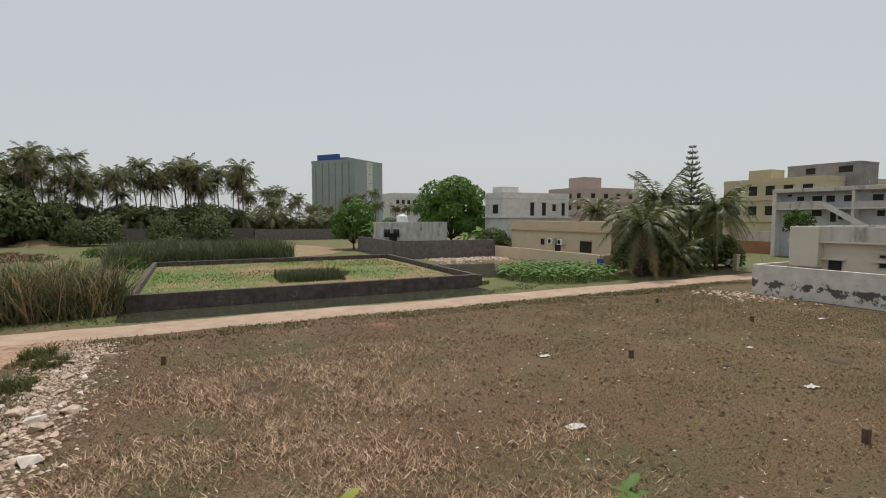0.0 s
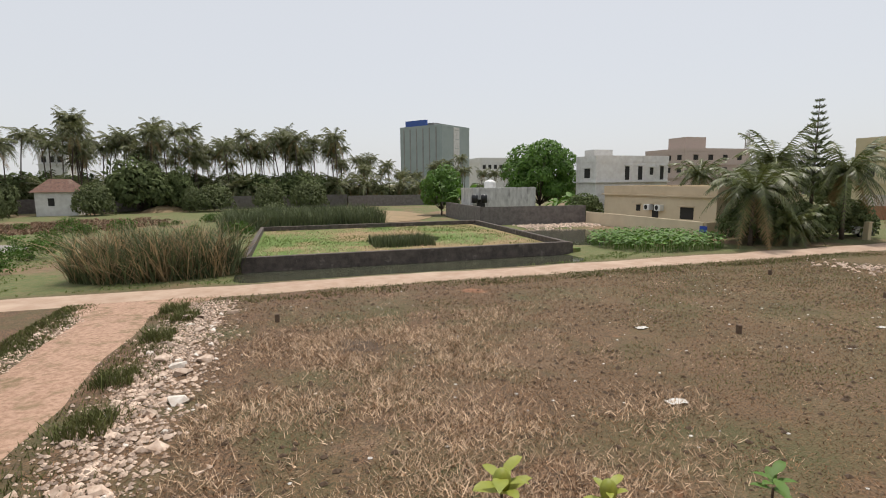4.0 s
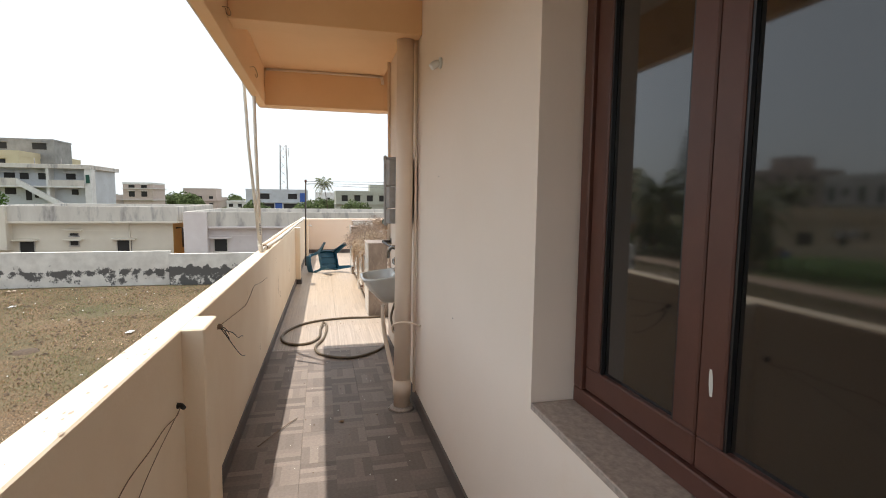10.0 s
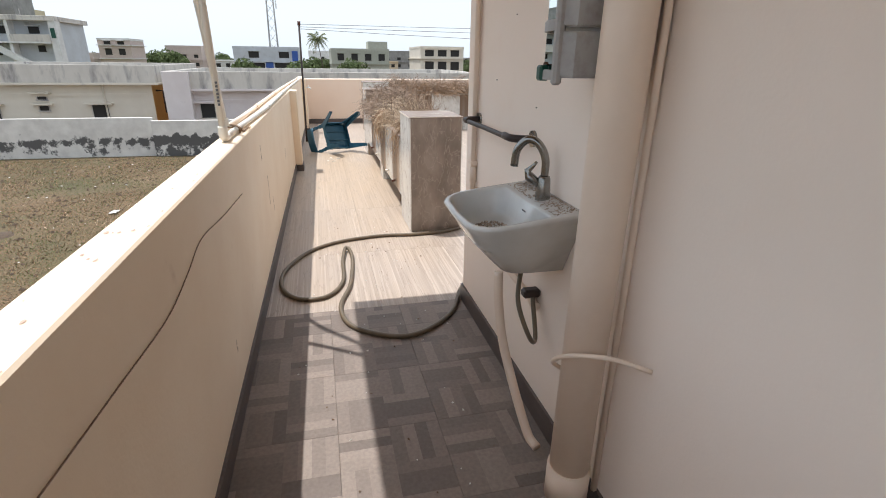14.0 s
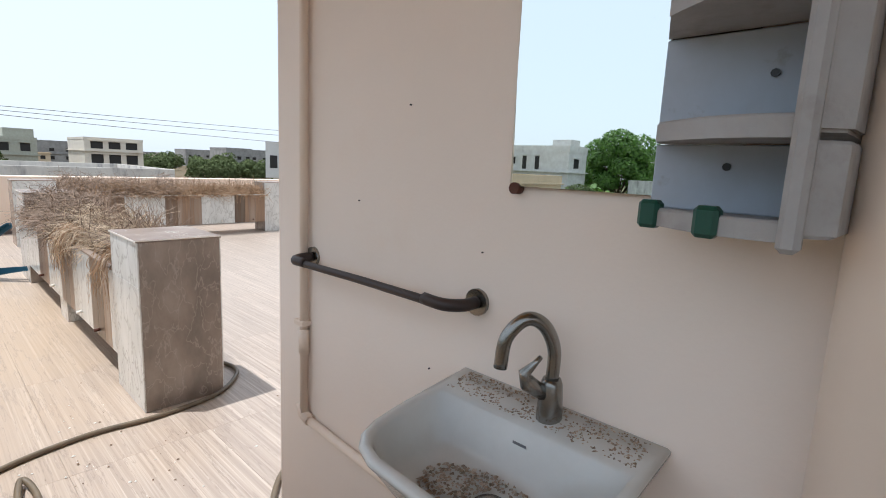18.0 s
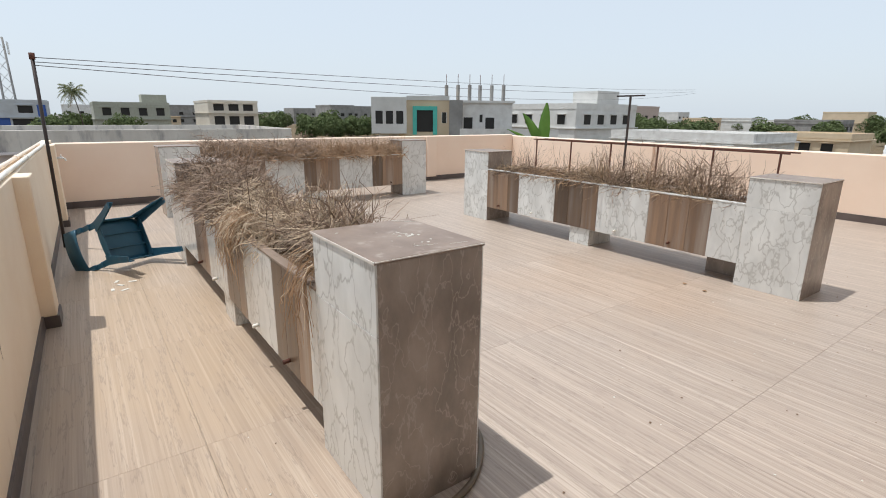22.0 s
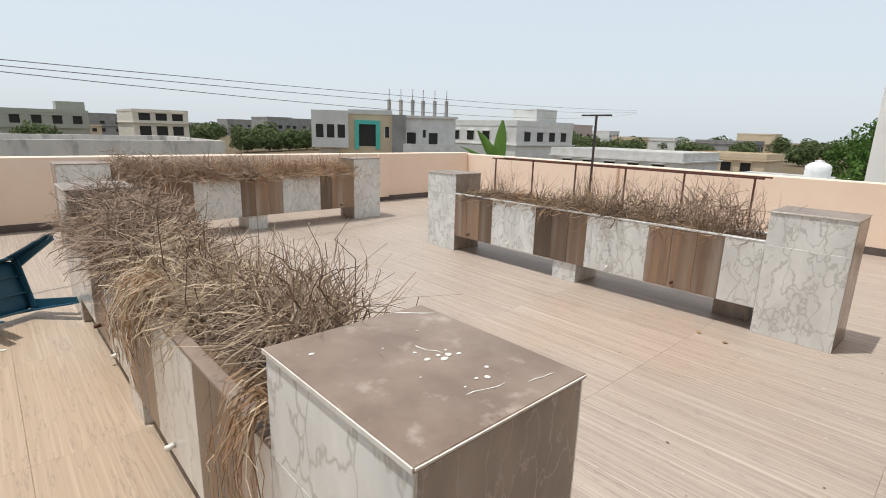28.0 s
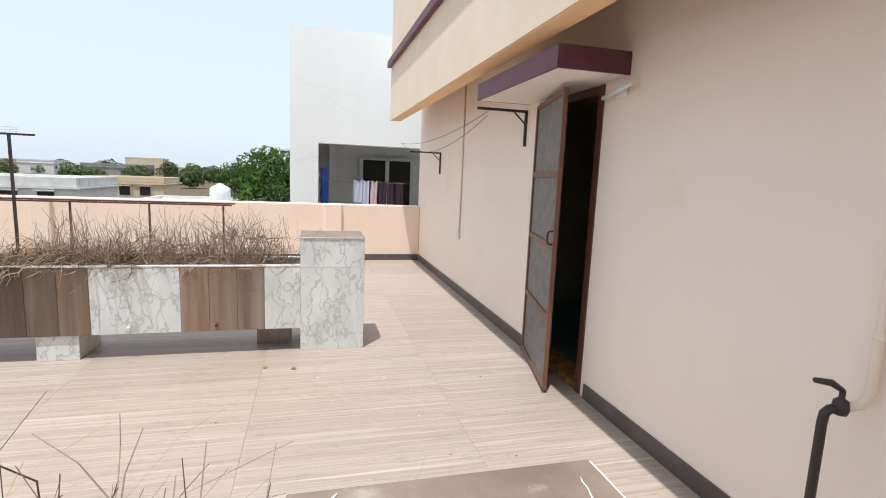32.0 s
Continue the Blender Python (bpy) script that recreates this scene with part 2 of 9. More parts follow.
def field_material():
    """Trampled pasture: soil, straw, green and reddish patches; greener beyond the road."""
    m = material("dry_field", (0.155, 0.098, 0.056), 0.95, bump=1.0, bump_scale=16)
    n, l = m.node_tree.nodes, m.node_tree.links
    pos = n.new("ShaderNodeNewGeometry").outputs["Position"]

    def grain(sc, lo, hi, det=8.0, off=0.0):
        t = n.new("ShaderNodeTexNoise")
        t.inputs["Scale"].default_value, t.inputs["Detail"].default_value, t.inputs["Roughness"].default_value = sc, det, 0.68
        v = n.new("ShaderNodeVectorMath")
        v.inputs[1].default_value = (off, off, 0)
        l.new(pos, v.inputs[0])
        l.new(v.outputs[0], t.inputs["Vector"])
        r = n.new("ShaderNodeMapRange")
        r.inputs[1].default_value, r.inputs[2].default_value = lo, hi
        l.new(t.outputs[0], r.inputs[0])
        return r.outputs[0]

    def mix(fac, a, c):
        x = n.new("ShaderNodeMix")
        x.data_type = 'RGBA'
        l.new(fac, x.inputs[0])
        for k, v in ((6, a), (7, c)):
            if isinstance(v, tuple):
                x.inputs[k].default_value = (*v, 1)
            else:
                l.new(v, x.inputs[k])
        return x.outputs[2]

    soil = mix(grain(16, 0.42, 0.58, 12), (0.185, 0.108, 0.058), (0.055, 0.036, 0.021))
    straw = mix(grain(18, 0.42, 0.58, 12, off=7), (0.25, 0.165, 0.10), (0.062, 0.042, 0.025))
    green = mix(grain(15, 0.42, 0.58, 12, off=13), (0.052, 0.062, 0.020), (0.105, 0.082, 0.038))
    near = mix(grain(0.45, 0.52, 0.68, off=3), soil, straw)
    near = mix(grain(2.6, 0.54, 0.66, 9, off=19), near, (0.075, 0.052, 0.031))
    near = mix(grain(0.24, 0.47, 0.64, off=31), near, green)
    near = mix(grain(0.42, 0.68, 0.74, off=57), near, (0.24, 0.11, 0.055))
    sep = n.new("ShaderNodeSeparateXYZ")
    l.new(pos, sep.inputs[0])
    east = n.new("ShaderNodeMapRange")
    east.inputs[1].default_value, east.inputs[2].default_value, east.inputs[4].default_value = 5.0, 22.0, 0.72
    l.new(sep.outputs[0], east.inputs[0])
    olive = mix(grain(14, 0.42, 0.58, 12, off=83), (0.20, 0.133, 0.064), (0.078, 0.055, 0.027))
    near = mix(east.outputs[0], near, mix(grain(0.3, 0.45, 0.65, off=91), olive, green))
    lawn = mix(grain(3, 0.38, 0.62, 12, off=5), (0.085, 0.115, 0.032), (0.145, 0.135, 0.055))
    bare = mix(grain(2, 0.35, 0.65, off=9), (0.23, 0.145, 0.085), (0.14, 0.10, 0.055))
    far = mix(grain(0.11, 0.50, 0.60, off=70), lawn, bare)
    r = n.new("ShaderNodeMapRange")
    r.inputs[1].default_value, r.inputs[2].default_value = 29.0, 31.0
    l.new(sep.outputs[1], r.inputs[0])
    l.new(mix(r.outputs[0], near, far), n["Principled BSDF"].inputs["Base Color"])
    return m


def mould_material(name, extra):
    """Whitewash with a ragged band of black mould over the lower half of the wall."""
    m = material(name, (0.70, 0.67, 0.62), 0.85, color2=(0.55, 0.52, 0.48), scale=1.4)
    n, l = m.node_tree.nodes, m.node_tree.links
    b = n["Principled BSDF"]
    col = b.inputs["Base Color"].links[0].from_socket
    pos = n.new("ShaderNodeNewGeometry").outputs["Position"]
    sep = n.new("ShaderNodeSeparateXYZ")
    l.new(pos, sep.inputs[0])
    band = n.new("ShaderNodeMapRange")
    band.inputs[1].default_value, band.inputs[2].default_value = -2.30 + extra, -2.95
    band.inputs[3].default_value, band.inputs[4].default_value = -0.30, 0.06 + 0.35 * extra
    l.new(sep.outputs[2], band.inputs[0])
    t = n.new("ShaderNodeTexNoise")
    t.inputs["Scale"].default_value, t.inputs["Detail"].default_value, t.inputs["Roughness"].default_value = 1.5, 8, 0.62
    l.new(pos, t.inputs["Vector"])
    ad = n.new("ShaderNodeMath")
    l.new(t.outputs[0], ad.inputs[0])
    l.new(band.outputs[0], ad.inputs[1])
    foot = n.new("ShaderNodeMapRange")
    foot.inputs[1].default_value, foot.inputs[2].default_value = -2.95, -3.3
    foot.inputs[3].default_value, foot.inputs[4].default_value = 0.0, -0.10
    l.new(sep.outputs[2], foot.inputs[0])
    ad2 = n.new("ShaderNodeMath")
    l.new(ad.outputs[0], ad2.inputs[0])
    l.new(foot.outputs[0], ad2.inputs[1])
    ad = ad2
    r = n.new("ShaderNodeMapRange")
    r.inputs[1].default_value, r.inputs[2].default_value = 0.50, 0.56
    l.new(ad.outputs[0], r.inputs[0])
    x = n.new("ShaderNodeMix")
    x.data_type = 'RGBA'
    l.new(r.outputs[0], x.inputs[0])
    l.new(col, x.inputs[6])
    x.inputs[7].default_value = (0.10, 0.095, 0.09, 1)
    l.new(x.outputs[2], b.inputs["Base Color"])
    return m



def stain_floor(m):
    """A faint rusty wash-out stain on the tiles before the second planter."""
    n, l = m.node_tree.nodes, m.node_tree.links
    b = n["Principled BSDF"]
    col = b.inputs["Base Color"].links[0].from_socket
    pos = n.new("ShaderNodeNewGeometry").outputs["Position"]
    d = n.new("ShaderNodeVectorMath")
    d.operation = 'DISTANCE'
    d.inputs[1].default_value = (10.2, -2.75, 0.0)
    l.new(pos, d.inputs[0])
    t = n.new("ShaderNodeTexNoise")
    t.inputs["Scale"].default_value, t.inputs["Detail"].default_value = 1.6, 6
    l.new(pos, t.inputs["Vector"])
    ad = n.new("ShaderNodeMath")
    ad.operation = 'MULTIPLY_ADD'
    ad.inputs[1].default_value = -2.4
    l.new(t.outputs[0], ad.inputs[0])
    l.new(d.outputs["Value"], ad.inputs[2])
    r = n.new("ShaderNodeMapRange")
    r.inputs[1].default_value, r.inputs[2].default_value = 0.15, -0.75
    r.inputs[3].default_value, r.inputs[4].default_value = 0.0, 0.18
    l.new(ad.outputs[0], r.inputs[0])
    x = n.new("ShaderNodeMix")
    x.data_type = 'RGBA'
    l.new(r.outputs[0], x.inputs[0])
    l.new(col, x.inputs[6])
    x.inputs[7].default_value = (0.46, 0.28, 0.15, 1)
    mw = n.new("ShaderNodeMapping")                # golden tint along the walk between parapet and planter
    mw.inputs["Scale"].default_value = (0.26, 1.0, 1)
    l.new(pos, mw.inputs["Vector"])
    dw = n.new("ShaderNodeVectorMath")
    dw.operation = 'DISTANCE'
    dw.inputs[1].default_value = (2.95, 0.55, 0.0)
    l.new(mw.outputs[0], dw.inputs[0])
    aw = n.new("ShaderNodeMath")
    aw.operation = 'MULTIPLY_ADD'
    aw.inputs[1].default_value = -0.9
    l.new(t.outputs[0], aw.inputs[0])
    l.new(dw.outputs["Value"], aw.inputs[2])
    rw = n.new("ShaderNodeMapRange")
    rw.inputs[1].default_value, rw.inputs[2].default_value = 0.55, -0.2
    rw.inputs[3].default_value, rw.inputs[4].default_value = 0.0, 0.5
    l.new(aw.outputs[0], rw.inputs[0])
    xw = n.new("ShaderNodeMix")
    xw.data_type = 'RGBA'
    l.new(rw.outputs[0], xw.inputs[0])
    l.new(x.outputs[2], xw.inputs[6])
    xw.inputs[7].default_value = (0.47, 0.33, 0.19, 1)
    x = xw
    mp = n.new("ShaderNodeMapping")                # thin wandering dark veins along the tiles
    mp.inputs["Scale"].default_value = (0.45, 5.5, 1)
    l.new(pos, mp.inputs["Vector"])
    v = n.new("ShaderNodeTexNoise")
    v.inputs["Scale"].default_value, v.inputs["Detail"].default_value, v.inputs["Roughness"].default_value = 2.6, 5, 0.6
    l.new(mp.outputs[0], v.inputs["Vector"])
    q = n.new("ShaderNodeMath")
    q.operation = 'SUBTRACT'
    q.inputs[1].default_value = 0.5
    l.new(v.outputs[0], q.inputs[0])
    ab = n.new("ShaderNodeMath")
    ab.operation = 'ABSOLUTE'
    l.new(q.outputs[0], ab.inputs[0])
    th = n.new("ShaderNodeMapRange")
    th.inputs[1].default_value, th.inputs[2].default_value = 0.002, 0.014
    th.inputs[3].default_value, th.inputs[4].default_value = 0.42, 0.0
    l.new(ab.outputs[0], th.inputs[0])
    y = n.new("ShaderNodeMix")
    y.data_type = 'RGBA'
    l.new(th.outputs[0], y.inputs[0])
    l.new(x.outputs[2], y.inputs[6])
    y.inputs[7].default_value = (0.20, 0.155, 0.125, 1)
    l.new(y.outputs[2], b.inputs["Base Color"])


M = {}
M["peach"] = material("peach_wall_paint", (0.88, 0.76, 0.655), 0.75, color2=(0.85, 0.73, 0.62), scale=1.2, color3=(0.79, 0.63, 0.49), scale3=0.9, limit3=(0.62, 0.85), bump=0.08, bump_scale=90)
M["parapet"] = material("cream_parapet_paint", (0.85, 0.715, 0.55), 0.75, color2=(0.80, 0.65, 0.48), scale=2.0, color3=(0.66, 0.50, 0.35), scale3=5, limit3=(0.66, 0.8), bump=0.12, bump_scale=70)
M["parapet_pink"] = material("peach_parapet_paint", (0.85, 0.68, 0.54), 0.75, color2=(0.81, 0.63, 0.49), scale=1.3, color3=(0.72, 0.53, 0.40), scale3=0.8, limit3=(0.66, 0.85), bump=0.1, bump_scale=70)
# yellowish wall colour, darkened to carry the dimness of the room
M["dimmed_room"] = material("room_wall_dimmed", (0.50, 0.42, 0.28), 0.8)
M["orange"] = material("orange_slab_paint", (0.86, 0.58, 0.33), 0.7, color2=(0.82, 0.54, 0.29), scale=1.5, bump=0.08, bump_scale=60)
M["white_ceiling"] = material("white_ceiling_paint", (0.86, 0.81, 0.75), 0.8, color2=(0.81, 0.75, 0.68), scale=2.0, bump=0.15, bump_scale=50)
M["twig"] = material("bare_twig", (0.33, 0.24, 0.175), 0.9, color2=(0.20, 0.14, 0.10), scale=9, vary=0.35, island=True)
M["dark_twig"] = material("dark_dead_twig", (0.155, 0.105, 0.075), 0.9, color2=(0.09, 0.06, 0.043), scale=9, vary=0.35, island=True)
M["screen_brown"] = material("screen_door_paint", (0.17, 0.075, 0.05), 0.5)
M["screen_mesh"] = material("insect_mesh", (0.20, 0.19, 0.18), 0.6, color2=(0.13, 0.12, 0.115), scale=14)
M["threshold"] = material("painted_threshold", (0.45, 0.27, 0.03), 0.6, color2=(0.14, 0.04, 0.03), scale=12)
M["room_floor"] = material("teal_room_floor", (0.12, 0.20, 0.20), 0.3)
M["pale_straw"] = material("pale_straw", (0.62, 0.50, 0.37), 0.85, color2=(0.44, 0.34, 0.23), scale=9, thin=0.2, vary=0.3, island=True)
M["orange_straw"] = material("orange_straw", (0.40, 0.25, 0.14), 0.85, color2=(0.26, 0.16, 0.085), scale=6, thin=0.2, vary=0.3, island=True)
M["shelf_blue"] = material("blue_grey_plastic", (0.46, 0.52, 0.60), 0.5, color2=(0.40, 0.44, 0.50), scale=6, color3=(0.26, 0.25, 0.25), scale3=14, limit3=(0.62, 0.75))
M["grey_wire"] = material("grey_wire", (0.16, 0.16, 0.17), 0.6)
M["cloth_blue"] = material("pale_blue_cloth", (0.45, 0.50, 0.66), 0.9, color2=(0.60, 0.62, 0.70), scale=14, stretch=(3, 3, 0.3))
M["cloth_pink"] = material("pink_cloth", (0.70, 0.52, 0.55), 0.9)
M["cloth_dark"] = material("maroon_cloth", (0.06, 0.025, 0.04), 0.9)
M["cloth_strong_blue"] = material("bright_blue_cloth", (0.03, 0.08, 0.42), 0.8)
M["dry_grass"] = material("trampled_dry_grass", (0.60, 0.45, 0.31), 0.9, color2=(0.38, 0.265, 0.17), scale=1.5, vary=0.35, island=True)
M["brown_grass"] = material("withered_grass", (0.26, 0.152, 0.08), 0.9, color2=(0.145, 0.085, 0.045), scale=1.5, vary=0.7, island=True)
M["field_green"] = material("field_green_grass", (0.13, 0.135, 0.042), 0.9, color2=(0.085, 0.10, 0.028), scale=1.0, vary=0.35, island=True, thin=0.15)
M["dark_soil"] = material("dark_trodden_soil", (0.10, 0.066, 0.04), 0.95, color2=(0.06, 0.04, 0.026), scale=9, bump=0.5, bump_scale=20)
M["paper"] = material("white_litter", (0.62, 0.60, 0.56), 0.7, vary=0.2, island=True)
M["red_soil"] = material("red_soil", (0.26, 0.12, 0.06), 0.95, color2=(0.20, 0.10, 0.055), scale=3)
M["old_concrete_light"] = material("rough_cement", (0.36, 0.32, 0.27), 0.9, color2=(0.26, 0.22, 0.18), scale=2.5, color3=(0.16, 0.13, 0.10), scale3=1.5, limit3=(0.58, 0.7), bump=0.4, bump_scale=20)
M["maroon"] = material("maroon_trim_paint", (0.13, 0.035, 0.06), 0.5, color2=(0.11, 0.03, 0.05), scale=5)
M["brown_wood"] = material("brown_window_paint", (0.105, 0.040, 0.027), 0.48, color2=(0.085, 0.032, 0.022), scale=8, bump=0.04, bump_scale=40)
M["granite"] = material("sill_granite", (0.45, 0.36, 0.30), 0.6, color2=(0.30, 0.24, 0.20), scale=60, bump=0.1)
M["skirting"] = material("dark_skirting_tile", (0.085, 0.065, 0.06), 0.45, color2=(0.12, 0.095, 0.085), scale=7)
M["pvc"] = material("cream_pipe_paint", (0.82, 0.68, 0.55), 0.45, color2=(0.78, 0.63, 0.50), scale=3)
M["white_pvc"] = material("white_pipe", (0.80, 0.76, 0.68), 0.4, color2=(0.72, 0.66, 0.56), scale=4)
M["floor_tile"] = material("travertine_tile", (0.425, 0.347, 0.283), 0.42, color2=(0.32, 0.258, 0.21), scale=16, stretch=(0.05, 4.6, 1), detail=0.5, color3=(0.51, 0.43, 0.355), scale3=11, limit3=(0.52, 0.68), vary=0.05, place="piece", bump=0.08, bump_scale=30)
M["grey_tile"] = parquet_material()
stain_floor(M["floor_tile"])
M["grout"] = material("grout", (0.33, 0.268, 0.22), 0.9)
M["marble"] = marble_material("white_marble_tile", (0.72, 0.715, 0.68), (0.40, 0.385, 0.35), (0.58, 0.575, 0.545), 6.0, 0.2, 0.06)
M["grey_marble"] = marble_material("grey_marble_tile", (0.35, 0.29, 0.242), (0.40, 0.345, 0.295), (0.215, 0.175, 0.145), 7.0, 0.26, 0.035)
M["wood_tile"] = material("wood_look_tile", (0.235, 0.150, 0.092), 0.35, color2=(0.145, 0.098, 0.069), scale=6, detail=0.6, stretch=(4, 4, 0.22), color3=(0.28, 0.225, 0.18), scale3=3, limit3=(0.48, 0.70), vary=0.5, place="piece")
M["soil"] = material("dry_soil", (0.20, 0.13, 0.08), 0.95, bump=0.5, bump_scale=20)
M["straw"] = material("dry_straw", (0.45, 0.31, 0.195), 0.8, color2=(0.29, 0.19, 0.115), scale=6, thin=0.25, vary=0.3, island=True)
M["blue_plastic"] = material("blue_plastic", (0.016, 0.075, 0.125), 0.4, color2=(0.03, 0.10, 0.15), scale=4)
M["hose"] = material("olive_hose", (0.16, 0.12, 0.075), 0.45, color2=(0.11, 0.085, 0.055), scale=12)
M["ceramic"] = material("white_ceramic", (0.62, 0.62, 0.59), 0.12, color2=(0.55, 0.54, 0.50), scale=5)
M["dirt"] = material("dirt_litter", (0.28, 0.20, 0.14), 0.95, color2=(0.15, 0.10, 0.07), scale=50)
M["chrome"] = material("dull_chrome", (0.36, 0.35, 0.33), 0.25, 1.0, color2=(0.24, 0.23, 0.21), scale=10)
M["dark_metal"] = material("dark_metal", (0.06, 0.045, 0.04), 0.5, 0.5)
M["grey_plastic"] = material("dusty_grey_plastic", (0.40, 0.385, 0.37), 0.55, color2=(0.33, 0.31, 0.29), scale=8, color3=(0.24, 0.21, 0.19), scale3=9, limit3=(0.54, 0.72), bump=0.15, bump_scale=80)
M["green_plastic"] = material("green_plastic", (0.01, 0.07, 0.045), 0.4)
M["black_wire"] = material("black_wire", (0.012, 0.012, 0.013), 0.4)
M["rust"] = material("rusty_iron", (0.13, 0.05, 0.03), 0.8, 0.2, color2=(0.08, 0.03, 0.02), scale=20)
M["field"] = field_material()
M["road"] = material("sandy_road", (0.42, 0.315, 0.235), 0.95, color2=(0.34, 0.235, 0.165), scale=1.5, color3=(0.46, 0.35, 0.26), scale3=0.3, bump=0.3, bump_scale=25)
M["grass"] = material("green_grass", (0.10, 0.16, 0.03), 0.85, color2=(0.15, 0.17, 0.05), scale=3, thin=0.2)
M["marsh"] = material("marsh_grass", (0.12, 0.19, 0.03), 0.9, color2=(0.08, 0.13, 0.025), scale=4, color3=(0.25, 0.18, 0.085), scale3=0.11, limit3=(0.44, 0.54), bump=1.0, bump_scale=9)
M["track"] = material("red_dirt_track", (0.42, 0.275, 0.195), 0.95, color2=(0.29, 0.18, 0.12), scale=7, detail=0.35, color3=(0.17, 0.125, 0.065), scale3=1.7, limit3=(0.50, 0.70), bump=0.6, bump_scale=15)
M["mud"] = material("grey_mud", (0.26, 0.24, 0.22), 0.8, color2=(0.20, 0.19, 0.17), scale=1)
M["plot"] = material("ploughed_plot", (0.30, 0.21, 0.12), 0.95, color2=(0.22, 0.17, 0.09), scale=0.5)
M["cream_trim"] = material("cream_trim_paint", (0.62, 0.50, 0.35), 0.85, color2=(0.55, 0.44, 0.30), scale=0.6)
M["pink_wall"] = material("pinkish_wall", (0.52, 0.42, 0.37), 0.85)
M["yellow_wall"] = material("yellow_wall", (0.58, 0.50, 0.33), 0.85, color2=(0.52, 0.44, 0.29), scale=0.4)
M["green_wall"] = material("grey_green_wall", (0.40, 0.40, 0.33), 0.85)
M["stained_white"] = mould_material("mouldy_white_wall", 0.0)
M["stained_grey"] = mould_material("mouldy_grey_wall", 0.26)
M["bungalow"] = material("bungalow_cream", (0.68, 0.62, 0.52), 0.85, color2=(0.62, 0.56, 0.47), scale=0.7, color3=(0.46, 0.43, 0.40), scale3=0.9, limit3=(0.64, 0.78))
M["bungalow_pink"] = material("bungalow_pinkish", (0.68, 0.62, 0.60), 0.85, color2=(0.62, 0.55, 0.53), scale=0.7, color3=(0.46, 0.43, 0.42), scale3=0.9, limit3=(0.64, 0.78))
M["nb_white"] = material("neighbour_white", (0.86, 0.86, 0.83), 0.85, color2=(0.80, 0.80, 0.77), scale=0.8, color3=(0.66, 0.66, 0.64), scale3=1.2, limit3=(0.66, 0.8), stretch=(1, 1, 0.4))
M["old_concrete"] = material("stained_concrete", (0.12, 0.10, 0.085), 0.9, color2=(0.055, 0.045, 0.04), scale=2.5, color3=(0.22, 0.19, 0.16), scale3=1.6, limit3=(0.6, 0.72), bump=0.6, bump_scale=12)
M["block_wall"] = material("grey_block_wall", (0.20, 0.18, 0.165), 0.95, color2=(0.12, 0.105, 0.10), scale=2.0, bump=0.3, bump_scale=15)
M["white_wall"] = material("weathered_white_wall", (0.70, 0.69, 0.66), 0.85, color2=(0.58, 0.56, 0.53), scale=1.2, color3=(0.40, 0.38, 0.36), scale3=0.9, limit3=(0.62, 0.8))
M["cream_wall"] = material("cream_house_wall", (0.66, 0.56, 0.40), 0.85, color2=(0.60, 0.50, 0.35), scale=0.8, color3=(0.42, 0.35, 0.26), scale3=0.7, limit3=(0.64, 0.8))
M["concrete"] = material("raw_concrete", (0.32, 0.31, 0.29), 0.9, color2=(0.22, 0.21, 0.20), scale=0.7)
M["green_clad"] = material("green_cladding", (0.33, 0.38, 0.36), 0.6, color2=(0.28, 0.33, 0.31), scale=0.2)
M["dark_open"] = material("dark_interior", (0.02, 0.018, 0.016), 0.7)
M["leaf"] = material("leaf_green", (0.075, 0.135, 0.022), 0.75, spec=0.25, color2=(0.045, 0.095, 0.015), scale=1.2, vary=0.35, island=True, thin=0.3)
M["leaf_bright"] = material("leaf_bright_green", (0.11, 0.22, 0.03), 0.6, color2=(0.07, 0.15, 0.02), scale=1.2, vary=0.3, island=True, thin=0.3)
M["palm"] = material("palm_frond", (0.118, 0.142, 0.058), 0.6, spec=0.4, color2=(0.15, 0.15, 0.068), scale=0.8, vary=0.4, island=True, thin=0.3)
M["palm_dry"] = material("dry_palm_frond", (0.28, 0.19, 0.08), 0.7, thin=0.2)
M["dark_leaf"] = material("dark_leaf", (0.085, 0.115, 0.045), 0.85, spec=0.2, color2=(0.115, 0.14, 0.055), scale=0.7, vary=0.35, island=True, thin=0.2)
M["scrub"] = material("thorn_scrub", (0.36, 0.25, 0.20), 0.8, color2=(0.17, 0.115, 0.085), scale=3, vary=0.35, island=True)
M["bark"] = material("bark", (0.12, 0.09, 0.065), 0.9, color2=(0.07, 0.05, 0.04), scale=6, bump=0.5, bump_scale=12)
M["reed"] = material("reed", (0.125, 0.15, 0.065), 0.7, color2=(0.075, 0.095, 0.04), scale=0.5, vary=0.4, island=True, thin=0.2)
M["dry_reed"] = material("dry_reed", (0.40, 0.30, 0.17), 0.7, color2=(0.27, 0.19, 0.10), scale=1.0, vary=0.3, island=True, thin=0.25)
M["rock"] = material("pale_rubble", (0.58, 0.47, 0.38), 0.9, color2=(0.34, 0.245, 0.18), scale=6, vary=0.45, island=True)
M["white_stone"] = material("whitewashed_rubble", (0.74, 0.71, 0.65), 0.9, color2=(0.52, 0.45, 0.38), scale=5)
M["white_plastic"] = material("white_plastic", (0.78, 0.78, 0.76), 0.4)
M["black_plastic"] = material("black_plastic", (0.015, 0.015, 0.017), 0.35)
M["blue_paint"] = material("blue_paint", (0.04, 0.10, 0.36), 0.6)
M["teal_paint"] = material("teal_paint", (0.10, 0.50, 0.42), 0.7)
